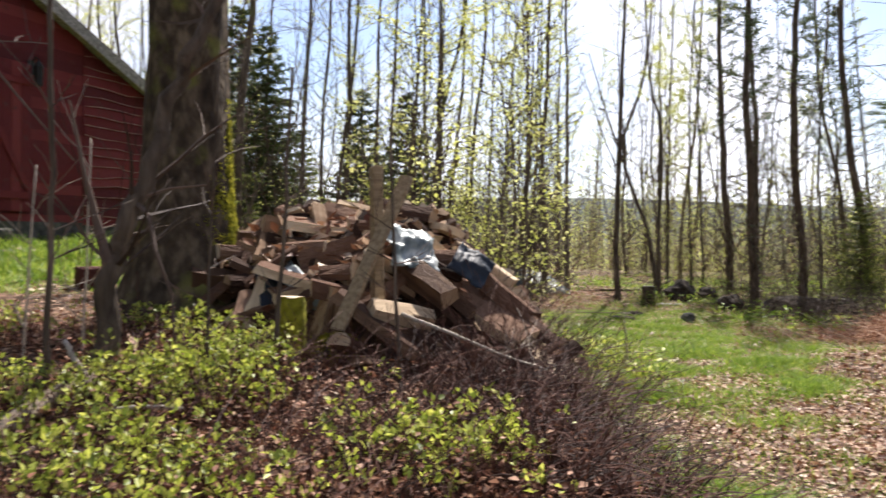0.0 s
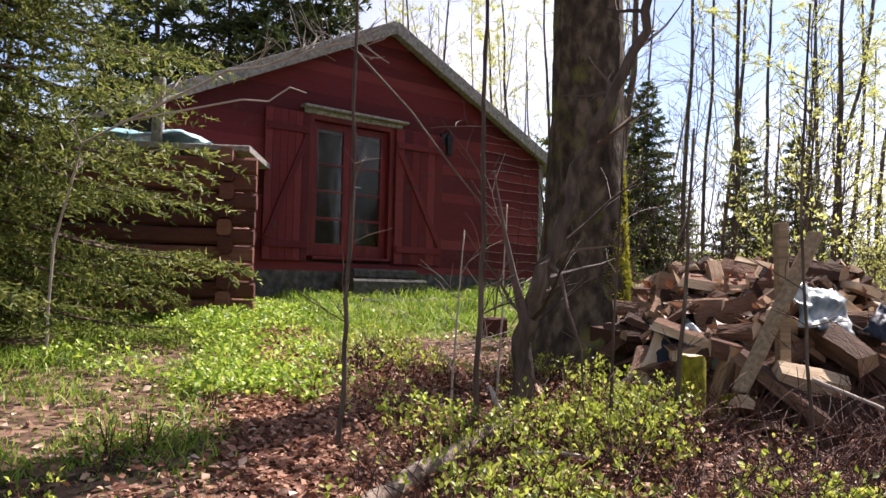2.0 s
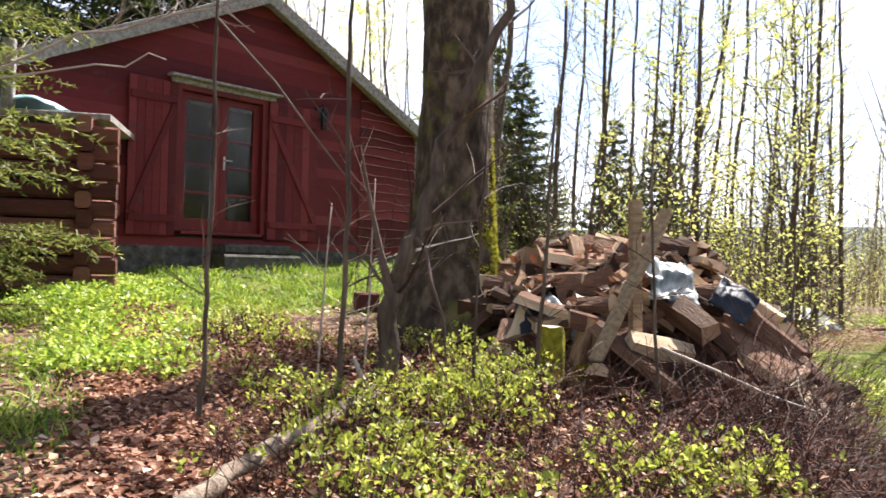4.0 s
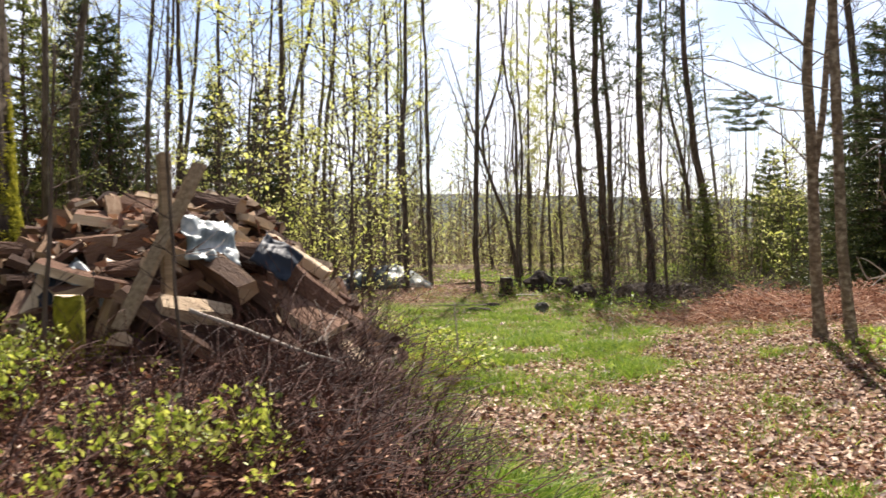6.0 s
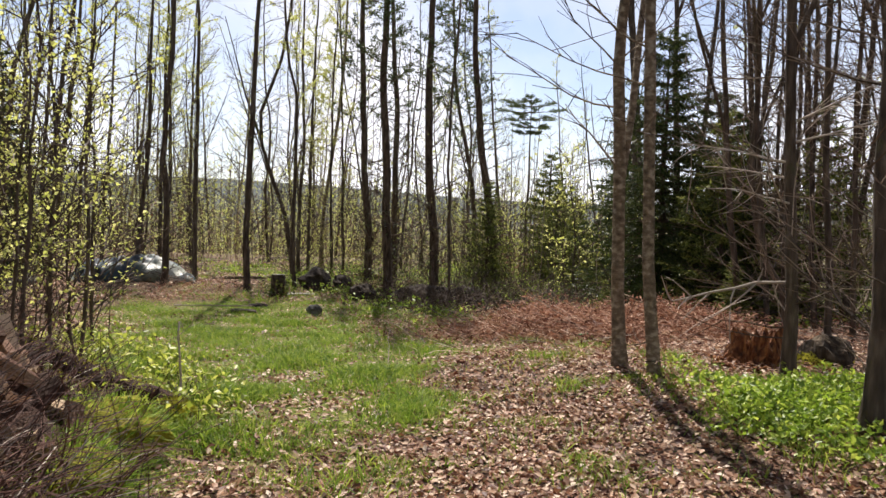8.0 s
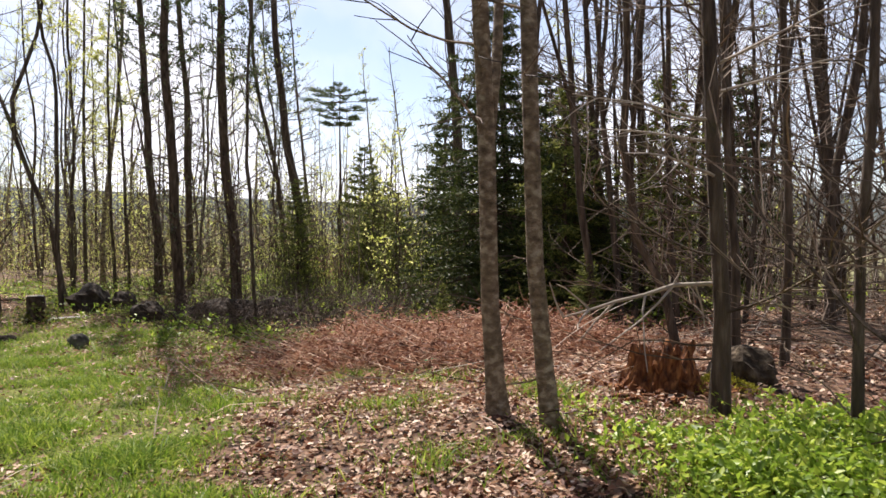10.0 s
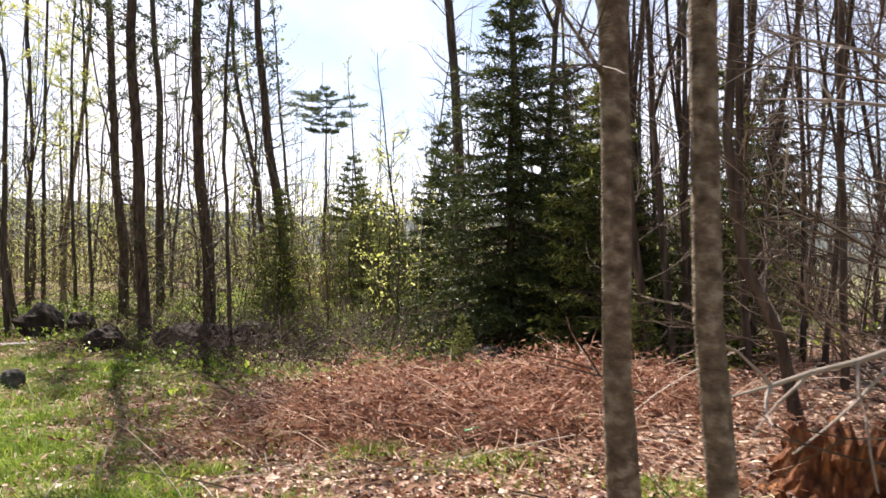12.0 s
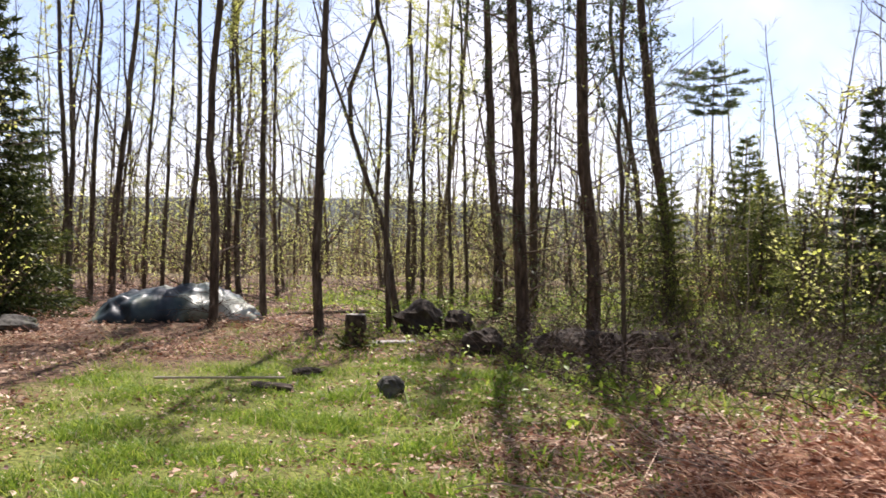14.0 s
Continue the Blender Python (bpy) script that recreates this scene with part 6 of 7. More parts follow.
boulder("stone_block", 9.7, 7.25, 0.3, 0.24, 0.2, M_BARK_OLD, "dark mossy rotten stump", "stump", 11)
rod("board", (9.1, 22.6, -0.29), (9.95, 22.45, -0.28), 0.3, 0.03, M_GREYWOOD, "pale board lying in the grass beside the stump", "board")


def tarp_profile(u, v):
    lump = 0.93 + 0.07 * math.sin(u * 11 + 0.6) * math.cos(v * 3)
    return max(0.0, (1 - abs(2 * u) ** 3.2)) ** 0.7 * max(0.0, (1 - abs(2 * v) ** 3)) ** 0.6 * lump


crumpled("tarpaulin", pose(6.22, 27.8, -0.36, 0, 0, -8), 3.4, 2.1, 0.78, M_TARP_GREEN, "green and grey tarpaulin draped over a stack of wood", 2.6, 70, 40, amp=0.05, profile=tarp_profile, freq=3.4)
stack = Shape()
stack.box(pose(6.22, 27.8, -0.15, 0, 0, -8), 2.2, 1.0, 0.4, bevel=0.15)
tagged(part("timber_stack", stack, M_SPLIT), "stack of cut wood hidden under the tarpaulin", "woodpile")
for i, (x, y, ln, rz) in enumerate(((8.7, 28.2, 2.0, 4), (9.0, 27.8, 1.6, -8))):
    a = radians(rz)
    rod("fallen_pole", (x, y, -0.28 + 0.05 * i), (x + ln * math.cos(a), y + ln * math.sin(a), -0.26 + 0.06 * i), 0.07, 0.07, M_BARK, "grey pole lying on the forest floor", "pole", bevel=0.025)
rod("stick", (5.4, 18.9, -0.17), (6.9, 18.5, -0.16), 0.025, 0.025, M_TWIG_PALE, "long pale stick lying in the grass", "stick")


def rotten_stump(x, y, seed):
    ch = random.Random(seed)
    st = thing("rotten_stump", pose(x, y, float(land(x, y)) - 0.04), "crumbling orange rotten stump with jagged top", "stump")
    s = Shape()
    n, m = 44, 7
    verts = []
    tops = [0.4 * (0.6 + 0.3 * abs(math.sin(i * 0.3 + 0.5)) + 0.2 * abs(math.sin(i * 1.37))) * ch.uniform(0.8, 1.1) for i in range(n)]
    for j in range(m + 1):
        f = j / m
        for i in range(n):
            w = 2 * math.pi * i / n
            r = 0.27 * (1.3 - 0.45 * f ** 0.6) * (1 + 0.16 * math.sin(w * 3 + f * 2) + 0.1 * math.sin(w * 7 + 3 * f) + 0.05 * math.sin(w * 13 + 5 * f) + ch.uniform(-.09, .09))
            verts.append((math.cos(w) * r * 1.15, math.sin(w) * r, tops[i] * f))
    for j in range(4, -1, -1):
        f = j / 5
        for i in range(n):
            w = 2 * math.pi * i / n
            r = 0.16 * (0.4 + 0.6 * f) * (1 + ch.uniform(-.1, .1))
            verts.append((math.cos(w) * r * 1.15, math.sin(w) * r, tops[i] * (0.3 + 0.5 * f)))
    tot = m + 5
    s.face_set(verts, [(j * n + i, j * n + (i + 1) % n, (j + 1) * n + (i + 1) % n, (j + 1) * n + i) for j in range(tot) for i in range(n)])
    part("stump_shell", s, M_ROT, st)
    for k in range(60):
        c = Shape()
        w, d = ch.uniform(0, 6.28), ch.uniform(0.3, 0.75)
        c.box(pose(math.cos(w) * d, math.sin(w) * d, 0.06, ch.uniform(-30, 30), ch.uniform(-30, 30), ch.uniform(0, 360)), ch.uniform(.06, .16), ch.uniform(.03, .06), ch.uniform(.015, .04), bevel=0.008)
        part("wood_chip", c, M_ROT, st)


rotten_stump(9.05, 7.62, 3)

# pale broken branch reaching from the leaning tree
br = thing("broken_branch", None, "pale barkless broken branch caught on the leaning tree", "branch")
bs = Shape()
main = [(8.45, 6.85, 1.24), (8.38, 6.98, 1.23), (8.33, 7.12, 1.22), (8.17, 7.26, 1.15), (8.0, 7.4, 1.1), (7.85, 7.52, 1.04), (7.7, 7.64, 0.99)]
bs.tube(main, [0.017, 0.016, 0.017, 0.014, 0.012, 0.01, 0.006], 7, cap=True)
part("main_limb", bs, M_TWIG_PALE, br)
chb = random.Random(5)
for start, way, ln in ((2, (-0.5, 0.1, -0.5), 0.75), (2, (0.1, -0.1, 0.6), 0.15), (3, (-0.6, -0.1, -0.6), 0.6), (4, (-0.4, 0.3, -0.7), 0.4), (5, (-0.5, 0.1, 0.6), 0.35), (5, (-0.8, -0.3, -0.1), 0.4), (1, (0.1, -0.3, -0.8), 0.4), (6, (-0.4, .2, .7), .3)):
    bs = Shape()
    bs.tube(bent_path(chb, main[start], way, ln, 4, 0.2), tapered(0.011, 0.004, 4), 5)
    part("side_limb", bs, M_TWIG_PALE, br)
for z, a, ln in ((1.7, 200, 1.3), (2.1, 160, 1.1), (2.5, 250, 1.2), (1.95, 120, 0.9), (2.3, 300, 1.0)):
    db = thing("dead_branch", None, "pale dead branch on the leaning tree", "branch", "dead branches")
    for k in range(1):
        bs = Shape()
        p0 = Vector((8.44, 6.86, 0.3 + z))
        bp = bent_path(chb, p0, (math.cos(radians(a)), math.sin(radians(a)), 0.15), ln, 6, 0.16)
        bs.tube(bp, tapered(0.014, 0.004, 6), 5)
        part("limb", bs, M_TWIG_PALE, db)
        tw = Shape()
        for q in range(7):
            tw.tube(bent_path(chb, bp[chb.randrange(1, 6)], (math.cos(radians(a)) + chb.uniform(-.8, .8), math.sin(radians(a)) + chb.uniform(-.8, .8), chb.uniform(-.6, .6)), ln * 0.35, 3, 0.25), [0.006, 0.004, 0.003, 0.002], 3)
        part("twigwork", tw, M_TWIG_PALE, db)["kind"] = "stuff"

# small bits
rod("plastic_strip", (8.62, 10.08, 0.3), (8.72, 10.03, 0.32), 0.02, 0.012, M_GREENPLASTIC, "bright green plastic strip lying in the bracken", "litter", bevel=0.003)
lb = thing("lawn_box", pose(-2.35, 8.3, float(land(-2.35, 8.3)) - 0.03, 0, 0, 30), "small rusty brown box with an upright rod on the lawn", "box")
s = Shape()
s.box(pose(0, 0, 0.12), 0.24, 0.18, 0.22, bevel=0.02)
part("box_body", s, M_LOGRED, lb)
s = Shape()
s.tube([(0, 0, 0.2), (0.05, 0, 0.75)], [0.01, 0.008], 6)
part("rod", s, M_TWIG, lb)

# budding beech twigs reaching out beside the spruce
stem("beech_sapling", [(-4.9, 4.75, -0.05), (-4.8, 4.7, 0.9), (-4.4, 4.5, 1.6), (-3.03, 4.18, 1.96), (-2.81, 4.32, 2.02), (-2.58, 4.45, 2.14), (-2.33, 4.58, 2.22), (-2.14, 4.66, 2.08)], 0.012, 0.004, M_TWIG_PALE,
     "slender beech sapling with pale twigs and brown buds", twigs=40, seed=41, twig_len=0.35,
     branches=[([(-4.0, 4.4, 1.72), (-2.95, 4.24, 1.79), (-2.81, 4.32, 1.79), (-2.7, 4.39, 1.89), (-2.61, 4.44, 1.86)], 0.007)])

# bark and chips over the firewood
r_chip = np.random.default_rng(66)
cx, cy = HEAP[0] + r_chip.normal(0, 0.75, 1500), HEAP[1] - 0.2 + r_chip.normal(0, 0.65, 1500)
cz = np.array([heap_top(a, b) for a, b in zip(cx, cy)]) + r_chip.uniform(-0.05, 0.06, 1500)
me = leaves_mesh("bark_chips", np.stack([cx, cy, cz], 1), r_chip.normal(size=(1500, 3)) * [1, 1, .5], unit(r_chip.normal(size=(1500, 3)) + [0, 0, 1]), r_chip.uniform(0.05, 0.2, 1500), r_chip.uniform(0.03, 0.09, 1500), M_LITTER)
tagged(new("bark_chips", me), "brown bark flakes and dead leaves strewn over the firewood", "bark", kind="stuff")

# ---- undergrowth ----


def scatter(n, x0, x1, y0, y1, weight, r):
    """Points strewn over the land where weight(x, y), 0 to 1, allows."""
    out = []
    have = 0
    while have < n:
        x, y = r.uniform(x0, x1, n * 2), r.uniform(y0, y1, n * 2)
        keep = r.random(n * 2) < weight(x, y)
        out.append(np.stack([x[keep], y[keep]], 1))
        have += int(keep.sum())
    p = np.concatenate(out)[:n]
    return np.concatenate([p, land(p[:, 0], p[:, 1])[:, None]], 1)


def clump(x, y, s, seed):
    return np.clip(0.5 + 0.8 * wave_noise(x + seed, y - seed, s), 0, 1)


def in_heap(x, y):
    return heap_reach(x, y) < 0.95


def in_barn(x, y):
    dx, dy = x + 4.909, y - 11.706
    lx, ly = dx * 0.5 + dy * 0.866, -dx * 0.866 + dy * 0.5
    return (ly > -0.05) & (ly < 9.5) & (lx > -3.8) & (lx < 3.6)


def stuff(name, me, label, category):
    return tagged(new(name, me), label, category, kind="stuff")


r0 = np.random.default_rng(101)


def litter_weight(x, y):
    w = 1 - 0.8 * grassy(x, y)
    w = w * (0.35 + 0.65 * clump(x, y, 1.1, 3))
    near = (1 - 0.6 * left_bank(x, y)) * (1 - 0.75 * sstep(6, 20, np.hypot(x - 5, y - 6)))
    return np.where(in_heap(x, y) | in_barn(x, y), 0, np.clip(w * near, 0, 1))


def strew(name, n, area, weight, size, mat, label, category, lift=0.012, tilt=0.55, r=r0):
    p = scatter(n, *area, weight, r)
    p[:, 2] += np.abs(r.normal(0, lift, n)) + 0.004
    az = r.uniform(0, 2 * math.pi, n)
    way = np.stack([np.cos(az), np.sin(az), r.normal(0, 0.3, n)], 1)
    face = np.stack([r.normal(0, tilt, n), r.normal(0, tilt, n), np.ones(n)], 1)
    L = r.uniform(0.7, 1.35, n) * size
    return stuff(name, leaves_mesh(name, p, way, unit(face), L, L * r.uniform(0.5, 0.75, n), mat, 0.22), label, category)


strew("leaf_litter", 80000, (-4, 13, -1, 19), litter_weight, 0.054, M_LITTER, "thick litter of brown and bleached dead leaves", "leaves", lift=0.016)
strew("leaf_litter", 42000, (1.9, 8.6, 2.0, 9.5), litter_weight, 0.045, M_LITTER, "bleached and brown dead leaves on the lane", "leaves", lift=0.012, tilt=0.7)
strew("leaf_litter", 20000, (-6, 24, 14, 40), lambda x, y: np.clip(1 - 0.8 * grassy(x, y), 0, 1) * clump(x, y, .7, 8) ** 2, 0.075, M_LITTER, "dead leaves on the floor of the wood", "leaves", lift=0.03)
strew("leaf_litter", 13000, (9, 24, 2, 16), lambda x, y: 0.9 * clump(x, y, .9, 5) ** 1.6, 0.075, M_LITTER, "dead leaves in the shaded wood", "leaves", lift=0.03)
strew("leaf_litter", 9000, (-5.5, -1.2, 2, 7.5), lambda x, y: np.exp(-((x + 0.62 * y - 0.05) / 0.36) ** 2), 0.05, M_BRACKEN, "strip of brown dead leaves along a trodden path", "leaves")


def turf(name, n, area, weight, length, mat, label, lean=0.5, width=0.0035, r=r0):
    p = scatter(n, *area, weight, r)
    p[:, 2] -= 0.005
    way = np.stack([r.normal(0, lean, n), r.normal(0, lean, n), np.ones(n)], 1)
    bend = np.stack([r.normal(0, 1, n), r.normal(0, 1, n), -0.5 * np.ones(n)], 1) * 0.8
    tuft = 0.3 + 1.4 * clump(p[:, 0], p[:, 1], 2.3, 2)
    return stuff(name, blades_mesh(name, p, way, bend, r.uniform(0.5, 1.4, n) * length * tuft, np.full(n, width), mat), label, "grass")


def lane_weight(x, y):
    return np.where(in_barn(x, y), 0, np.clip(grassy(x, y) * 1.2 - 0.12, 0, 1))


turf("grass", 85000, (0.5, 11.5, 3.5, 24), lambda x, y: lane_weight(x, y) * (1 - 0.5 * sstep(10, 22, y)) * (0.06 + 0.94 * clump(x, y, 1.9, 7) ** 2), 0.11, M_GRASS, "fresh green grass of the lane", width=0.004)
turf("grass", 30000, (-9, 0.5, 6, 15), lane_weight, 0.13, M_GRASS, "fresh green lawn before the barn", width=0.006)
turf("grass", 32000, (1.2, 8.5, 1.5, 13), lambda x, y: np.clip(0.1 + 0.88 * sstep(0.68, 0.9, clump(x, y, 2.4, 12)) + 0.45 * np.exp(-((x - 2.7) / 0.9) ** 2) * clump(x, y, 1.3, 5), 0, 1), 0.12, M_GRASS, "scattered grass tufts among the dead leaves", width=0.0035)
turf("grass", 9000, (-5.6, -1.0, 1.5, 7.5), lambda x, y: sstep(0.2, 0.7, -(x + 0.62 * y)) * (0.25 + 0.75 * clump(x, y, 1.7, 8)), 0.1, M_GRASS, "grass and moss beyond the trodden path", width=0.005)
turf("grass", 9000, (1.4, 2.6, 3.2, 7.8), lambda x, y: np.exp(-((x - 1.95) / 0.25) ** 2) * (0.25 + 0.75 * clump(x, y, 2.2, 6)), 0.22, M_GRASS, "long grass hanging down the bank", lean=0.7, width=0.004)
turf("dry_grass", 9000, (2, 12, 10, 26), lambda x, y: 0.7 * clump(x, y, 1.3, 21), 0.16, M_GRASS_DRY, "bleached dry grass in the clearing", lean=1.2, width=0.004)
turf("grass", 20000, (7, 30, 13, 42), lambda x, y: clump(x, y, .8, 31) ** 2 * 0.9, 0.16, M_GRASS, "thin grass on the floor of the wood", width=0.01)

r1 = np.random.default_rng(202)


def herbs(name, n, area, weight, height, leaf, per, mat, stem_mat, label, category, spread=0.12, r=r1, stems=2, up=0.6, sprigs=0):
    """Low plants: thin stems with leaves up their length."""
    p = scatter(n, *area, weight, r)
    h = r.uniform(0.55, 1.25, n) * height
    k = n * stems
    base = np.repeat(p, stems, 0) + np.concatenate([r.normal(0, spread * 0.3, (k, 2)), np.zeros((k, 1))], 1)
    way = np.stack([r.normal(0, 0.35, k), r.normal(0, 0.35, k), np.ones(k)], 1)
    bend = np.stack([r.normal(0, 0.5, k), r.normal(0, 0.5, k), np.zeros(k)], 1)
    stuff(name + "_stems", blades_mesh(name + "_stems", base, way, bend, np.repeat(h, stems), np.full(k, 0.0035), stem_mat), label + ", stems", category)
    m = n * per
    pos = np.repeat(p, per, 0)
    f = r.uniform(0.25, 1.05, m)
    if sprigs:
        off = np.concatenate([r.normal(0, spread, (n, sprigs, 2)), r.uniform(0.45, 1.05, (n, sprigs, 1)) * h[:, None, None]], 2)
        pick = r.integers(0, sprigs, (n, per))
        pos += np.take_along_axis(off, pick[..., None], 1).reshape(m, 3) + r.normal(0, 0.016, (m, 3))
    else:
        pos[:, :2] += r.normal(0, spread, (m, 2)) * (0.4 + 0.6 * f[:, None])
        pos[:, 2] += f * np.repeat(h, per)
    lw = np.stack([r.normal(0, 1, m), r.normal(0, 1, m), r.normal(up, 0.5, m)], 1)
    fc = np.stack([r.normal(0, .6, m), r.normal(0, .6, m), np.ones(m)], 1)
    L = r.uniform(0.6, 1.35, m) * leaf
    stuff(name, leaves_mesh(name, pos, lw, unit(fc), L, L * r.uniform(0.45, 0.7, m), mat), label, category)


def shrub_weight(x, y):
    w = left_bank(x, y) * (1 - sstep(5.6, 7.2, y)) * sstep(1.2, 2.4, y)
    w = w * (1 - np.exp(-((x + 0.62 * y - 0.05) / 0.65) ** 2)) * (0.35 + 0.65 * sstep(-0.4, 0.8, x + 0.62 * y))
    w = w * (1 - 0.92 * sstep(0.45, 1.05, x)) * (1 - 0.92 * sstep(4.2, 4.9, y) * sstep(-0.6, 0.0, x))
    return np.where(in_heap(x, y), 0, w * (0.12 + 0.88 * clump(x, y, 1.6, 6)))


herbs("bilberry", 580, (-3.2, 1.7, 1.6, 7.2), lambda x, y: shrub_weight(x, y) ** 2.3, 0.27, 0.034, 19, M_LEAF_LOW, M_TWIG_RED, "low shrubs with fresh yellow-green leaves on the bank", "shrub", spread=0.09, stems=11, up=1.0, sprigs=3)
strew("shrub_leaf", 20000, (-2.6, 1.6, 1.8, 6.5), shrub_weight, 0.035, M_BRACKEN, "red-brown dead leaves caught in the low shrubs", "leaves", lift=0.08, tilt=1.0)
herbs("ground_elder", 1500, (5.8, 10.2, 2.8, 8.4), lambda x, y: np.clip(1.25 - np.hypot((x - 7.7) / 1.3, (y - 4.8) / 2.0) + 0.25 * wave_noise(x, y, 2.2), 0, 1) * (1 - sstep(6.2, 7.0, y) * sstep(7.4, 7.9, x)) * (0.2 + 0.8 * clump(x, y, 1.8, 4)), 0.15, 0.055, 12, M_HERB, M_GRASS, "bright green herbs below the bare trees", "herbs", spread=0.1, sprigs=4)
herbs("ground_elder", 520, (-5.2, -2.6, 4.6, 8.5), lambda x, y: clump(x, y, 1.3, 9) * np.exp(-((x + 0.62 * y + 0.6) / 0.9) ** 2), 0.14, 0.05, 12, M_HERB, M_GRASS, "green herbs at the edge of the lawn", "herbs", spread=0.1)
herbs("wood_herbs", 900, (9, 30, 10, 34), lambda x, y: clump(x, y, .8, 14) * 0.8, 0.3, 0.09, 9, M_HERB, M_TWIG, "green woodland herbs on the forest floor", "herbs", spread=0.2)
herbs("wood_herbs", 220, (1.6, 3.4, 7.5, 14), lambda x, y: clump(x, y, 1.1, 11), 0.3, 0.06, 10, M_LEAF_LOW, M_TWIG_RED, "yellow-green shoots beside the lane", "herbs", spread=0.15)

# dead bracken
r2 = np.random.default_rng(303)


def bracken_height(x, y):
    a, b = (x - 9.9) * 0.75 - (y - 11.0) * 0.66, (x - 9.9) * 0.66 + (y - 11.0) * 0.75
    d = np.hypot(a / 2.25, b / 1.6) + 0.14 * wave_noise(x, y, 1.9)
    return np.clip(1 - d ** 2, 0, 1) * (0.35 + 0.65 * clump(x, y, 1.9, 13))


def bracken(n, area, weight, top, label):
    p = scatter(n, *area, weight, r2)
    hh = bracken_height(p[:, 0], p[:, 1])
    p[:, 2] += hh ** 0.7 * top * r2.uniform(0.1, 1.0, n) + 0.02
    az = r2.uniform(0, 2 * math.pi, n)
    way = np.stack([np.cos(az), np.sin(az), r2.normal(0.12, 0.38, n)], 1)
    bend = np.stack([r2.normal(0, .5, n), r2.normal(0, .5, n), r2.normal(-0.5, .3, n)], 1)
    stuff("bracken_stalks", blades_mesh("bracken_stalks", p, way, bend, r2.uniform(0.25, 0.95, n), r2.uniform(0.0025, 0.0055, n), M_STALK), label + ", stalks", "bracken")
    m = n * 4
    q = np.repeat(p, 4, 0) + np.repeat(unit(way), 4, 0) * r2.uniform(0, 0.5, (m, 1)) + r2.normal(0, 0.03, (m, 3))
    lw = r2.normal(size=(m, 3)) * [1, 1, 0.5]
    L = r2.uniform(0.04, 0.1, m)
    stuff("bracken", leaves_mesh("bracken", q, lw, unit(r2.normal(size=(m, 3)) + [0, 0, .5]), L, L * 0.3, M_BRACKEN), label, "bracken")


bracken(10500, (5.5, 14.5, 7.5, 16), lambda x, y: np.clip(bracken_height(x, y) * 1.6, 0, 1), 0.5, "collapsed heap of red-brown dead bracken")
bracken(1300, (7, 26, 9, 30), lambda x, y: clump(x, y, .7, 17) ** 2, 0.1, "patches of dead bracken in the wood")
bracken(2200, (6.5, 15, 7.5, 16.5), lambda x, y: np.exp(-(np.hypot(x - 10.2, y - 11.6) / 3.6) ** 4) * clump(x, y, 1.4, 3), 0.12, "loose fronds of dead bracken round the heap")
bracken(700, (3, 9, 21, 28), lambda x, y: clump(x, y, .9, 27) ** 2, 0.1, "patches of dead bracken before the tarpaulin")

# brambles and dry twigs
ch_t = random.Random(404)


def tangle(name, n, spot, length, r, mat, label, rise_=0.9, wander=0.2, droop=0.12, seg=6):
    sh = Shape()
    for _ in range(n):
        x, y = spot()
        w = ch_t.uniform(0, 6.28)
        k = ch_t.uniform(0.2, 0.9)
        bp = bent_path(ch_t, (x, y, float(land(x, y)) + ch_t.uniform(-0.02, 0.05)), (math.cos(w) * k, math.sin(w) * k, rise_ * ch_t.uniform(0.5, 1.2)), length * ch_t.uniform(0.5, 1.3), seg, wander, droop)
        sh.tube(bp, tapered(r * ch_t.uniform(0.7, 1.3), r * 0.4, seg), 3)
    return tagged(part(name, sh, mat), label, "twigs", kind="stuff")


tangle("bramble", 1500, lambda: (ch_t.gauss(1.4, 0.27), ch_t.uniform(4.6, 8.0)), 0.8, 0.004, M_TWIG_RED, "tangle of reddish bramble canes beside the firewood heap", 0.9, 0.36)
tangle("bramble", 1500, lambda: (ch_t.uniform(-1.4, 1.5), ch_t.uniform(2.4, 5.5)), 0.5, 0.0034, M_TWIG_RED, "thin reddish stems among the low shrubs")
tangle("bramble", 1500, lambda: (ch_t.gauss(1.15, 0.34), ch_t.uniform(3.0, 5.4)), 0.5, 0.0045, M_TWIG_RED, "low tangle of dark bramble canes on the bank", 0.6, 0.42)
tangle("bramble", 800, lambda: (ch_t.gauss(1.75, 0.32), ch_t.uniform(6.3, 9.6)), 0.7, 0.0045, M_TWIG_RED, "dry red-brown bramble canes above the fallen logs", 0.7, 0.22)
strew("bramble_leaf", 4500, (0.3, 2.2, 3.0, 9.0), lambda x, y: np.exp(-((x - 1.35) / 0.45) ** 2), 0.03, M_BRACKEN, "brown dead leaves caught in the brambles", "leaves", lift=0.12, tilt=1.0)
tangle("dry_twigs", 220, lambda: (ch_t.uniform(1.0, 2.0), ch_t.uniform(4.4, 7.6)), 0.7, 0.0045, M_TWIG_PALE, "pale dry twigs in the brambles", 0.35, 0.25)
tangle("dry_twigs", 240, lambda: (ch_t.gauss(9.7, 1.4), ch_t.gauss(11.2, 1.1)), 1.0, 0.007, M_TWIG_PALE, "pale dry sticks over the dead bracken", 0.18, 0.1, 0.06)
tangle("dry_twigs", 90, lambda: (ch_t.uniform(2.2, 8), ch_t.uniform(4, 12)), 0.4, 0.004, M_TWIG_PALE, "dry sticks lying among the dead leaves", 0.05, 0.12, 0.05, 4)
tangle("dry_twigs", 260, lambda: (ch_t.gauss(12.4, 1.1), ch_t.gauss(20.4, 0.8)), 0.9, 0.007, M_TWIG, "dark dead twigs on the root mounds", 0.4, 0.2)
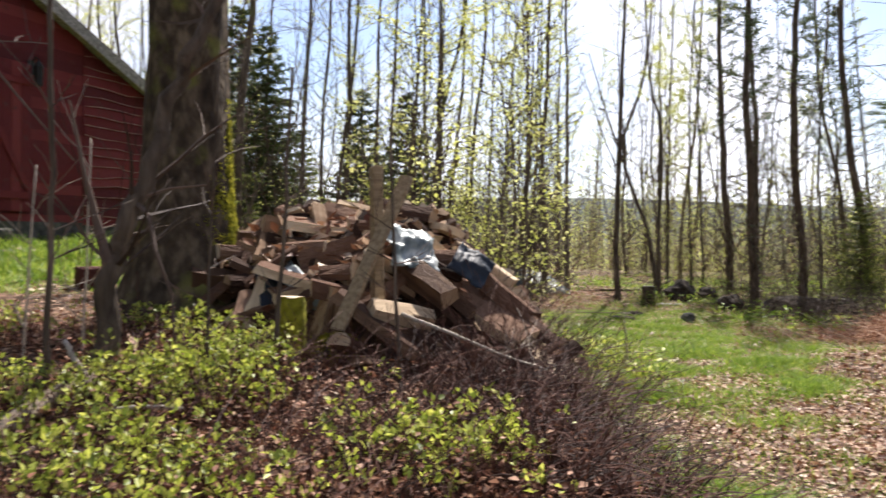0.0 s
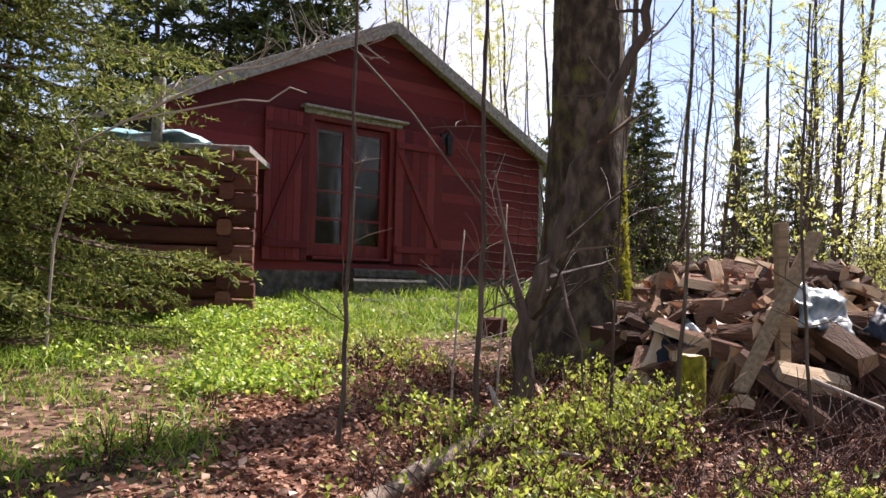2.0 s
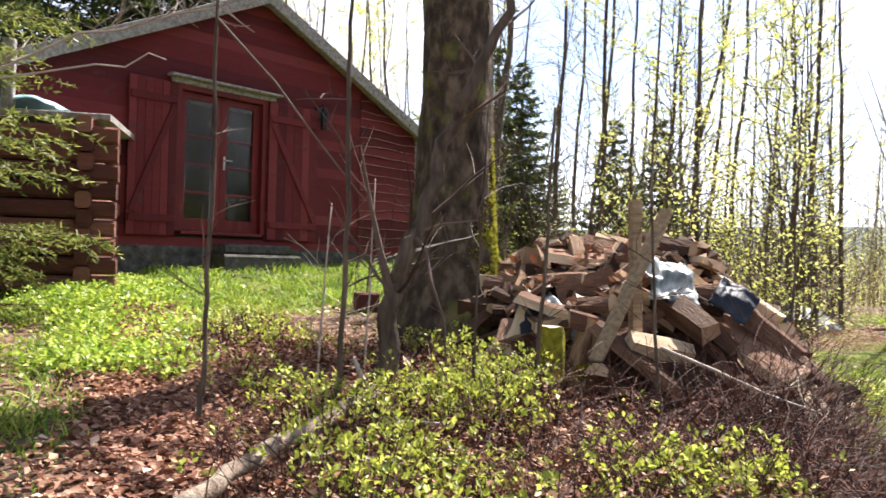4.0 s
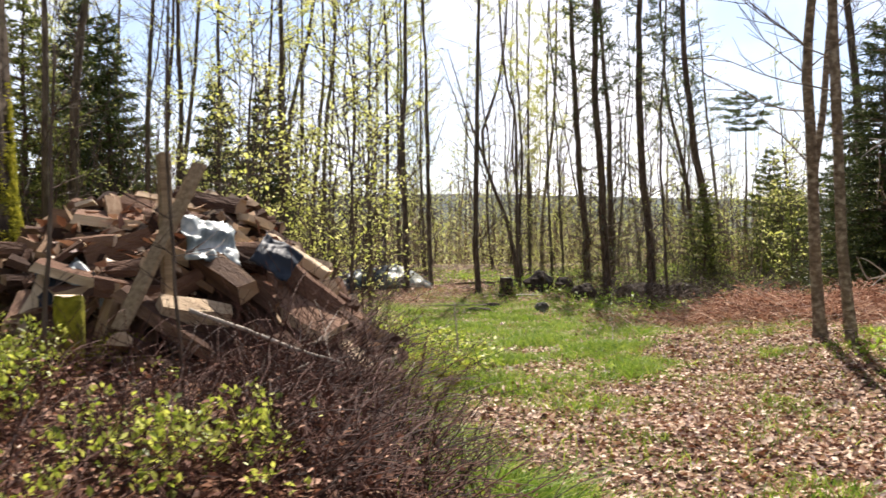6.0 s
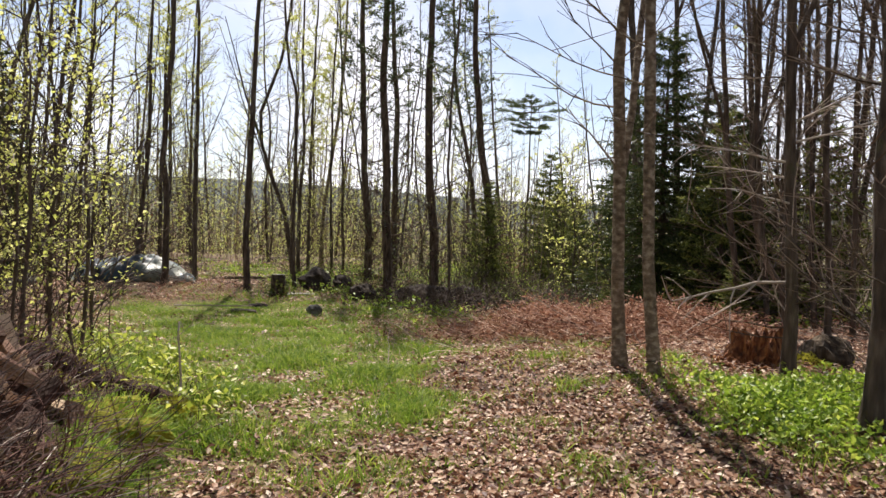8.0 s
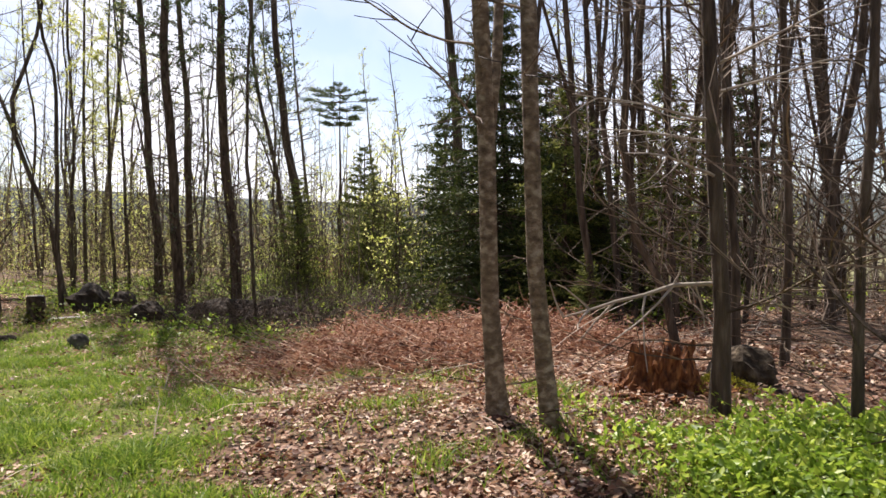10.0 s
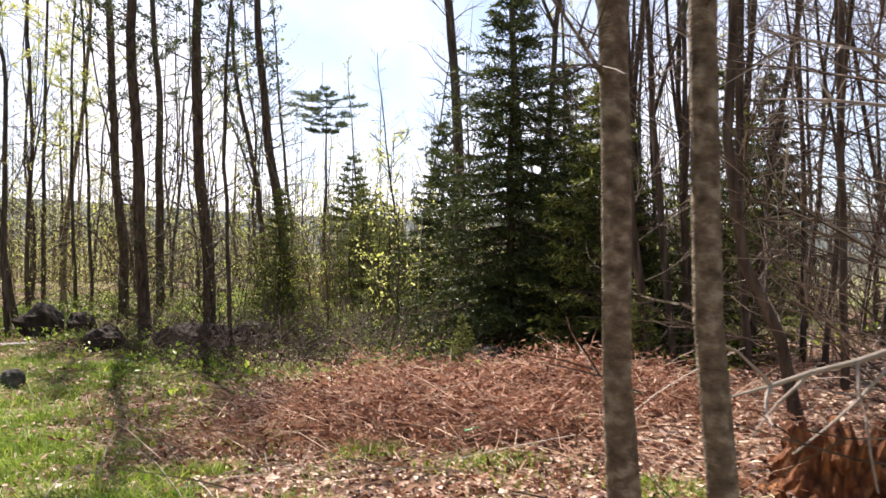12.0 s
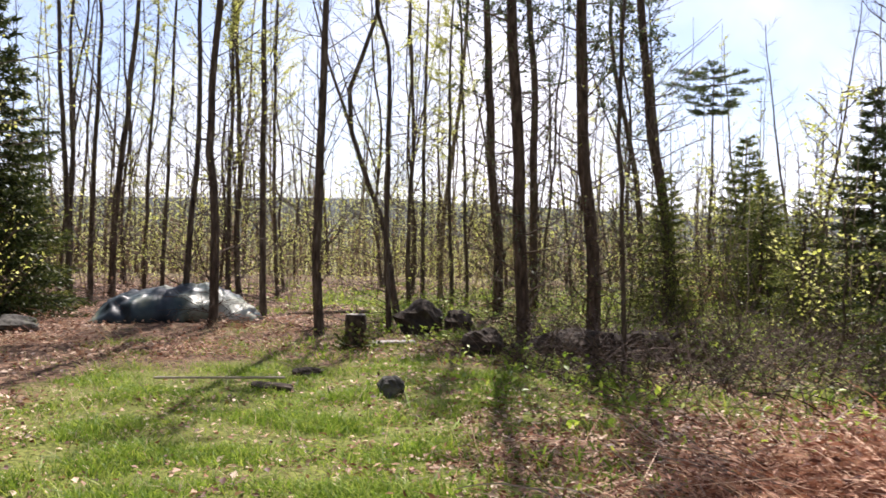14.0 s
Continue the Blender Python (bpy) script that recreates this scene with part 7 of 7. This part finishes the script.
tangle("dry_twigs", 200, lambda: (ch_t.uniform(11, 24), ch_t.uniform(4, 14)), 1.3, 0.008, M_TWIG_PALE, "dry branches lying in the shaded wood", 0.2, 0.15, 0.06)
tangle("thicket", 900, lambda: (ch_t.uniform(-6, 34), ch_t.uniform(30, 60)), 3.4, 0.012, M_TWIG_SUNLIT, "thicket of slender bare stems deep in the wood", 2.5, 0.08, 0.0, 5)
# pale twig colour gives these bushes their sunlit look
tangle("thicket", 520, lambda: (ch_t.uniform(15, 31), ch_t.uniform(0, 14)), 3.0, 0.007, M_TWIG_PALE, "bare bushes in the wood, pale as in sunlight", 1.5, 0.15, 0.0, 5)
tangle("thicket", 480, lambda: (ch_t.uniform(17, 42), ch_t.uniform(-4, 26)), 5.5, 0.013, M_TWIG_SUNLIT, "bare bushes and poles deep in the wood", 2.0, 0.12, 0.0, 5)
# brush thickened with dark twigs to darken the ground like tree shadow
tangle("dead_brush", 2600, lambda: (ch_t.uniform(10.3, 20), ch_t.gauss(18.8, 2.1)), 1.0, 0.007, M_TWIG, "dark dead brush, thickened in place of tree shade on the forest floor", 0.7, 0.22)
tangle("thicket", 230, lambda: (ch_t.uniform(-3, 3.2), ch_t.uniform(10, 24)), 2.3, 0.008, M_TWIG, "bare bushes behind the firewood heap", 1.7, 0.12, 0.0, 5)

# leafing suckers behind the heap and along the lane
sucker = tree_kit("leafing_sucker", 61, 4.8, 0.022, 0.12, 30, 1.0, 0.9, leafy=3, leaf=0.045, sub=4, sides=5, wander=0.05, flare=1.1)
sucker_b = tree_kit("leafing_sucker", 62, 3.2, 0.016, 0.1, 24, 0.9, 0.7, leafy=4, leaf=0.05, sub=4, sides=5, wander=0.06, flare=1.1)
for i, (x, y) in enumerate(((1.5, 8.7), (1.9, 9.4), (1.2, 9.2), (2.3, 10.3), (0.9, 10.1), (2.7, 11.4), (1.7, 11.2), (1.9, 8.1), (2.5, 9.6), (3.0, 12.8), (2.2, 13.5), (1.1, 12.4), (0.1, 10.6), (3.3, 15.0), (2.6, 16.5), (1.4, 14.8))):
    plant_at(sucker if i % 2 else sucker_b, x, y, i * 67, 0.75 + 0.1 * (i % 6), 0.02, "slender shrub with fresh yellow-green leaves beside the lane", category="shrub", group="leafing shrubs")
for i, (x, y) in enumerate(((19.5, 22.8), (21.4, 26.8), (17.8, 24.3), (16.3, 19.5), (23.0, 25.0), (15.2, 23.5), (18.3, 18.4), (14.2, 17.2))):
    plant_at(sucker_b, x, y, i * 51, 1.0 + 0.12 * (i % 4), 0.02, "yellow-green leafing bush in the wood", category="shrub", group="leafing shrubs")

# leafy and twiggy haze of the thicket between the stems
r4 = np.random.default_rng(606)


def thicket_haze(n, area, top, size, mat, label, weight=lambda x, y: np.ones_like(x)):
    p = scatter(n, *area, weight, r4)
    p[:, 2] += top * r4.random(n) ** 1.3
    S = r4.uniform(0.5, 1.4, n) * size
    stuff("thicket_leaves", leaves_mesh("thicket_leaves", p, r4.normal(size=(n, 3)), unit(r4.normal(size=(n, 3)) + [0, 0, .8]), S, S * 0.6, mat), label, "shrubs")


thicket_haze(26000, (-8, 34, 36, 64), 4.2, 0.075, M_LEAF_FRESH, "sparse young leaves of the thicket deep in the wood", lambda x, y: clump(x, y, .25, 3))
thicket_haze(11000, (-8, 34, 32, 62), 2.6, 0.09, M_LITTER, "withered leaves hanging in the thicket", lambda x, y: clump(x, y, .25, 9))
# dark green leaves added to deepen the shade between the spruces
thicket_haze(9000, (12.5, 27, 15.5, 31), 0.6, 0.07, M_NEEDLE_SUN, "dark leafy undergrowth standing in for shade between the spruces", lambda x, y: clump(x, y, .7, 15) ** 2)
thicket_haze(6000, (14, 27, 18.5, 31), 1.8, 0.05, M_LEAF_LOW, "young leaves of the bushes between the spruces", lambda x, y: clump(x, y, .7, 5) ** 2)
thicket_haze(1500, (19.5, 22.5, 26.5, 29), 1.3, 0.07, M_BRACKEN, "orange withered leaves on a low beech", lambda x, y: clump(x, y, 1.2, 5) ** 2)
tangle("thicket", 420, lambda: (ch_t.uniform(13.5, 27), ch_t.uniform(19, 31)), 2.6, 0.009, M_TWIG, "bare bushes between the spruces", 1.7, 0.13, 0.0, 5)

# far woods, past counting
r3 = np.random.default_rng(505)


def far_woods():
    n = 2600
    ang = r3.uniform(0, 2 * math.pi, n)
    ang = np.where(r3.random(n) < 0.75, r3.uniform(radians(20), radians(125), n), ang)
    d = r3.uniform(62, 190, n)
    x, y = 4 + d * np.cos(ang), 8 + d * np.sin(ang)
    h = r3.uniform(8, 15, n)
    z = land(x, y)
    base = np.stack([x, y, z - 0.2], 1)
    w = r3.uniform(0.05, 0.11, n)
    up = np.stack([r3.normal(0, .03, n), r3.normal(0, .03, n), np.ones(n)], 1)
    top = base + up * h[:, None]
    v = []
    for k in range(3):
        a = 2 * math.pi * k / 3
        off = np.array([math.cos(a), math.sin(a), 0])[None] * w[:, None]
        v.append(base + off)
    for k in range(3):
        a = 2 * math.pi * k / 3
        v.append(top + np.array([math.cos(a), math.sin(a), 0])[None] * w[:, None] * 0.2)
    me = array_mesh("far_trunks", np.stack(v, 1), 6, [(0, 1, 4, 3), (1, 2, 5, 4), (2, 0, 3, 5)], M_BARK)
    stuff("far_trunks", me, "stems of the far wood", "woods")
    per = 26
    f = r3.uniform(0.15, 1.0, (n, per))
    pos = base[:, None] + up[:, None] * (h[:, None, None] * f[..., None])
    az = r3.uniform(0, 2 * math.pi, (n, per))
    way = np.stack([np.cos(az), np.sin(az), r3.uniform(0.3, 1.2, (n, per))], -1).reshape(-1, 3)
    L = (r3.uniform(0.9, 2.2, (n, per)) * (1.15 - 0.7 * f)).reshape(-1)
    pos = pos.reshape(-1, 3)
    stuff("far_branches", blades_mesh("far_branches", pos, way, r3.normal(size=pos.shape) * .3, L, np.full(len(L), 0.03), M_TWIG_SUNLIT), "branches of the far wood", "woods")
    sel = r3.random(len(pos)) < 0.6
    q = pos[sel] + unit(way[sel]) * (L[sel] * r3.uniform(0.2, 1, sel.sum()))[:, None]
    m = len(q)
    S = r3.uniform(0.15, 0.4, m)
    stuff("far_leaves", leaves_mesh("far_leaves", q, r3.normal(size=(m, 3)), unit(r3.normal(size=(m, 3)) + [0, 0, .6]), S, S * 0.7, M_LEAF_FRESH), "fresh leaves of the far wood", "woods")


far_woods()
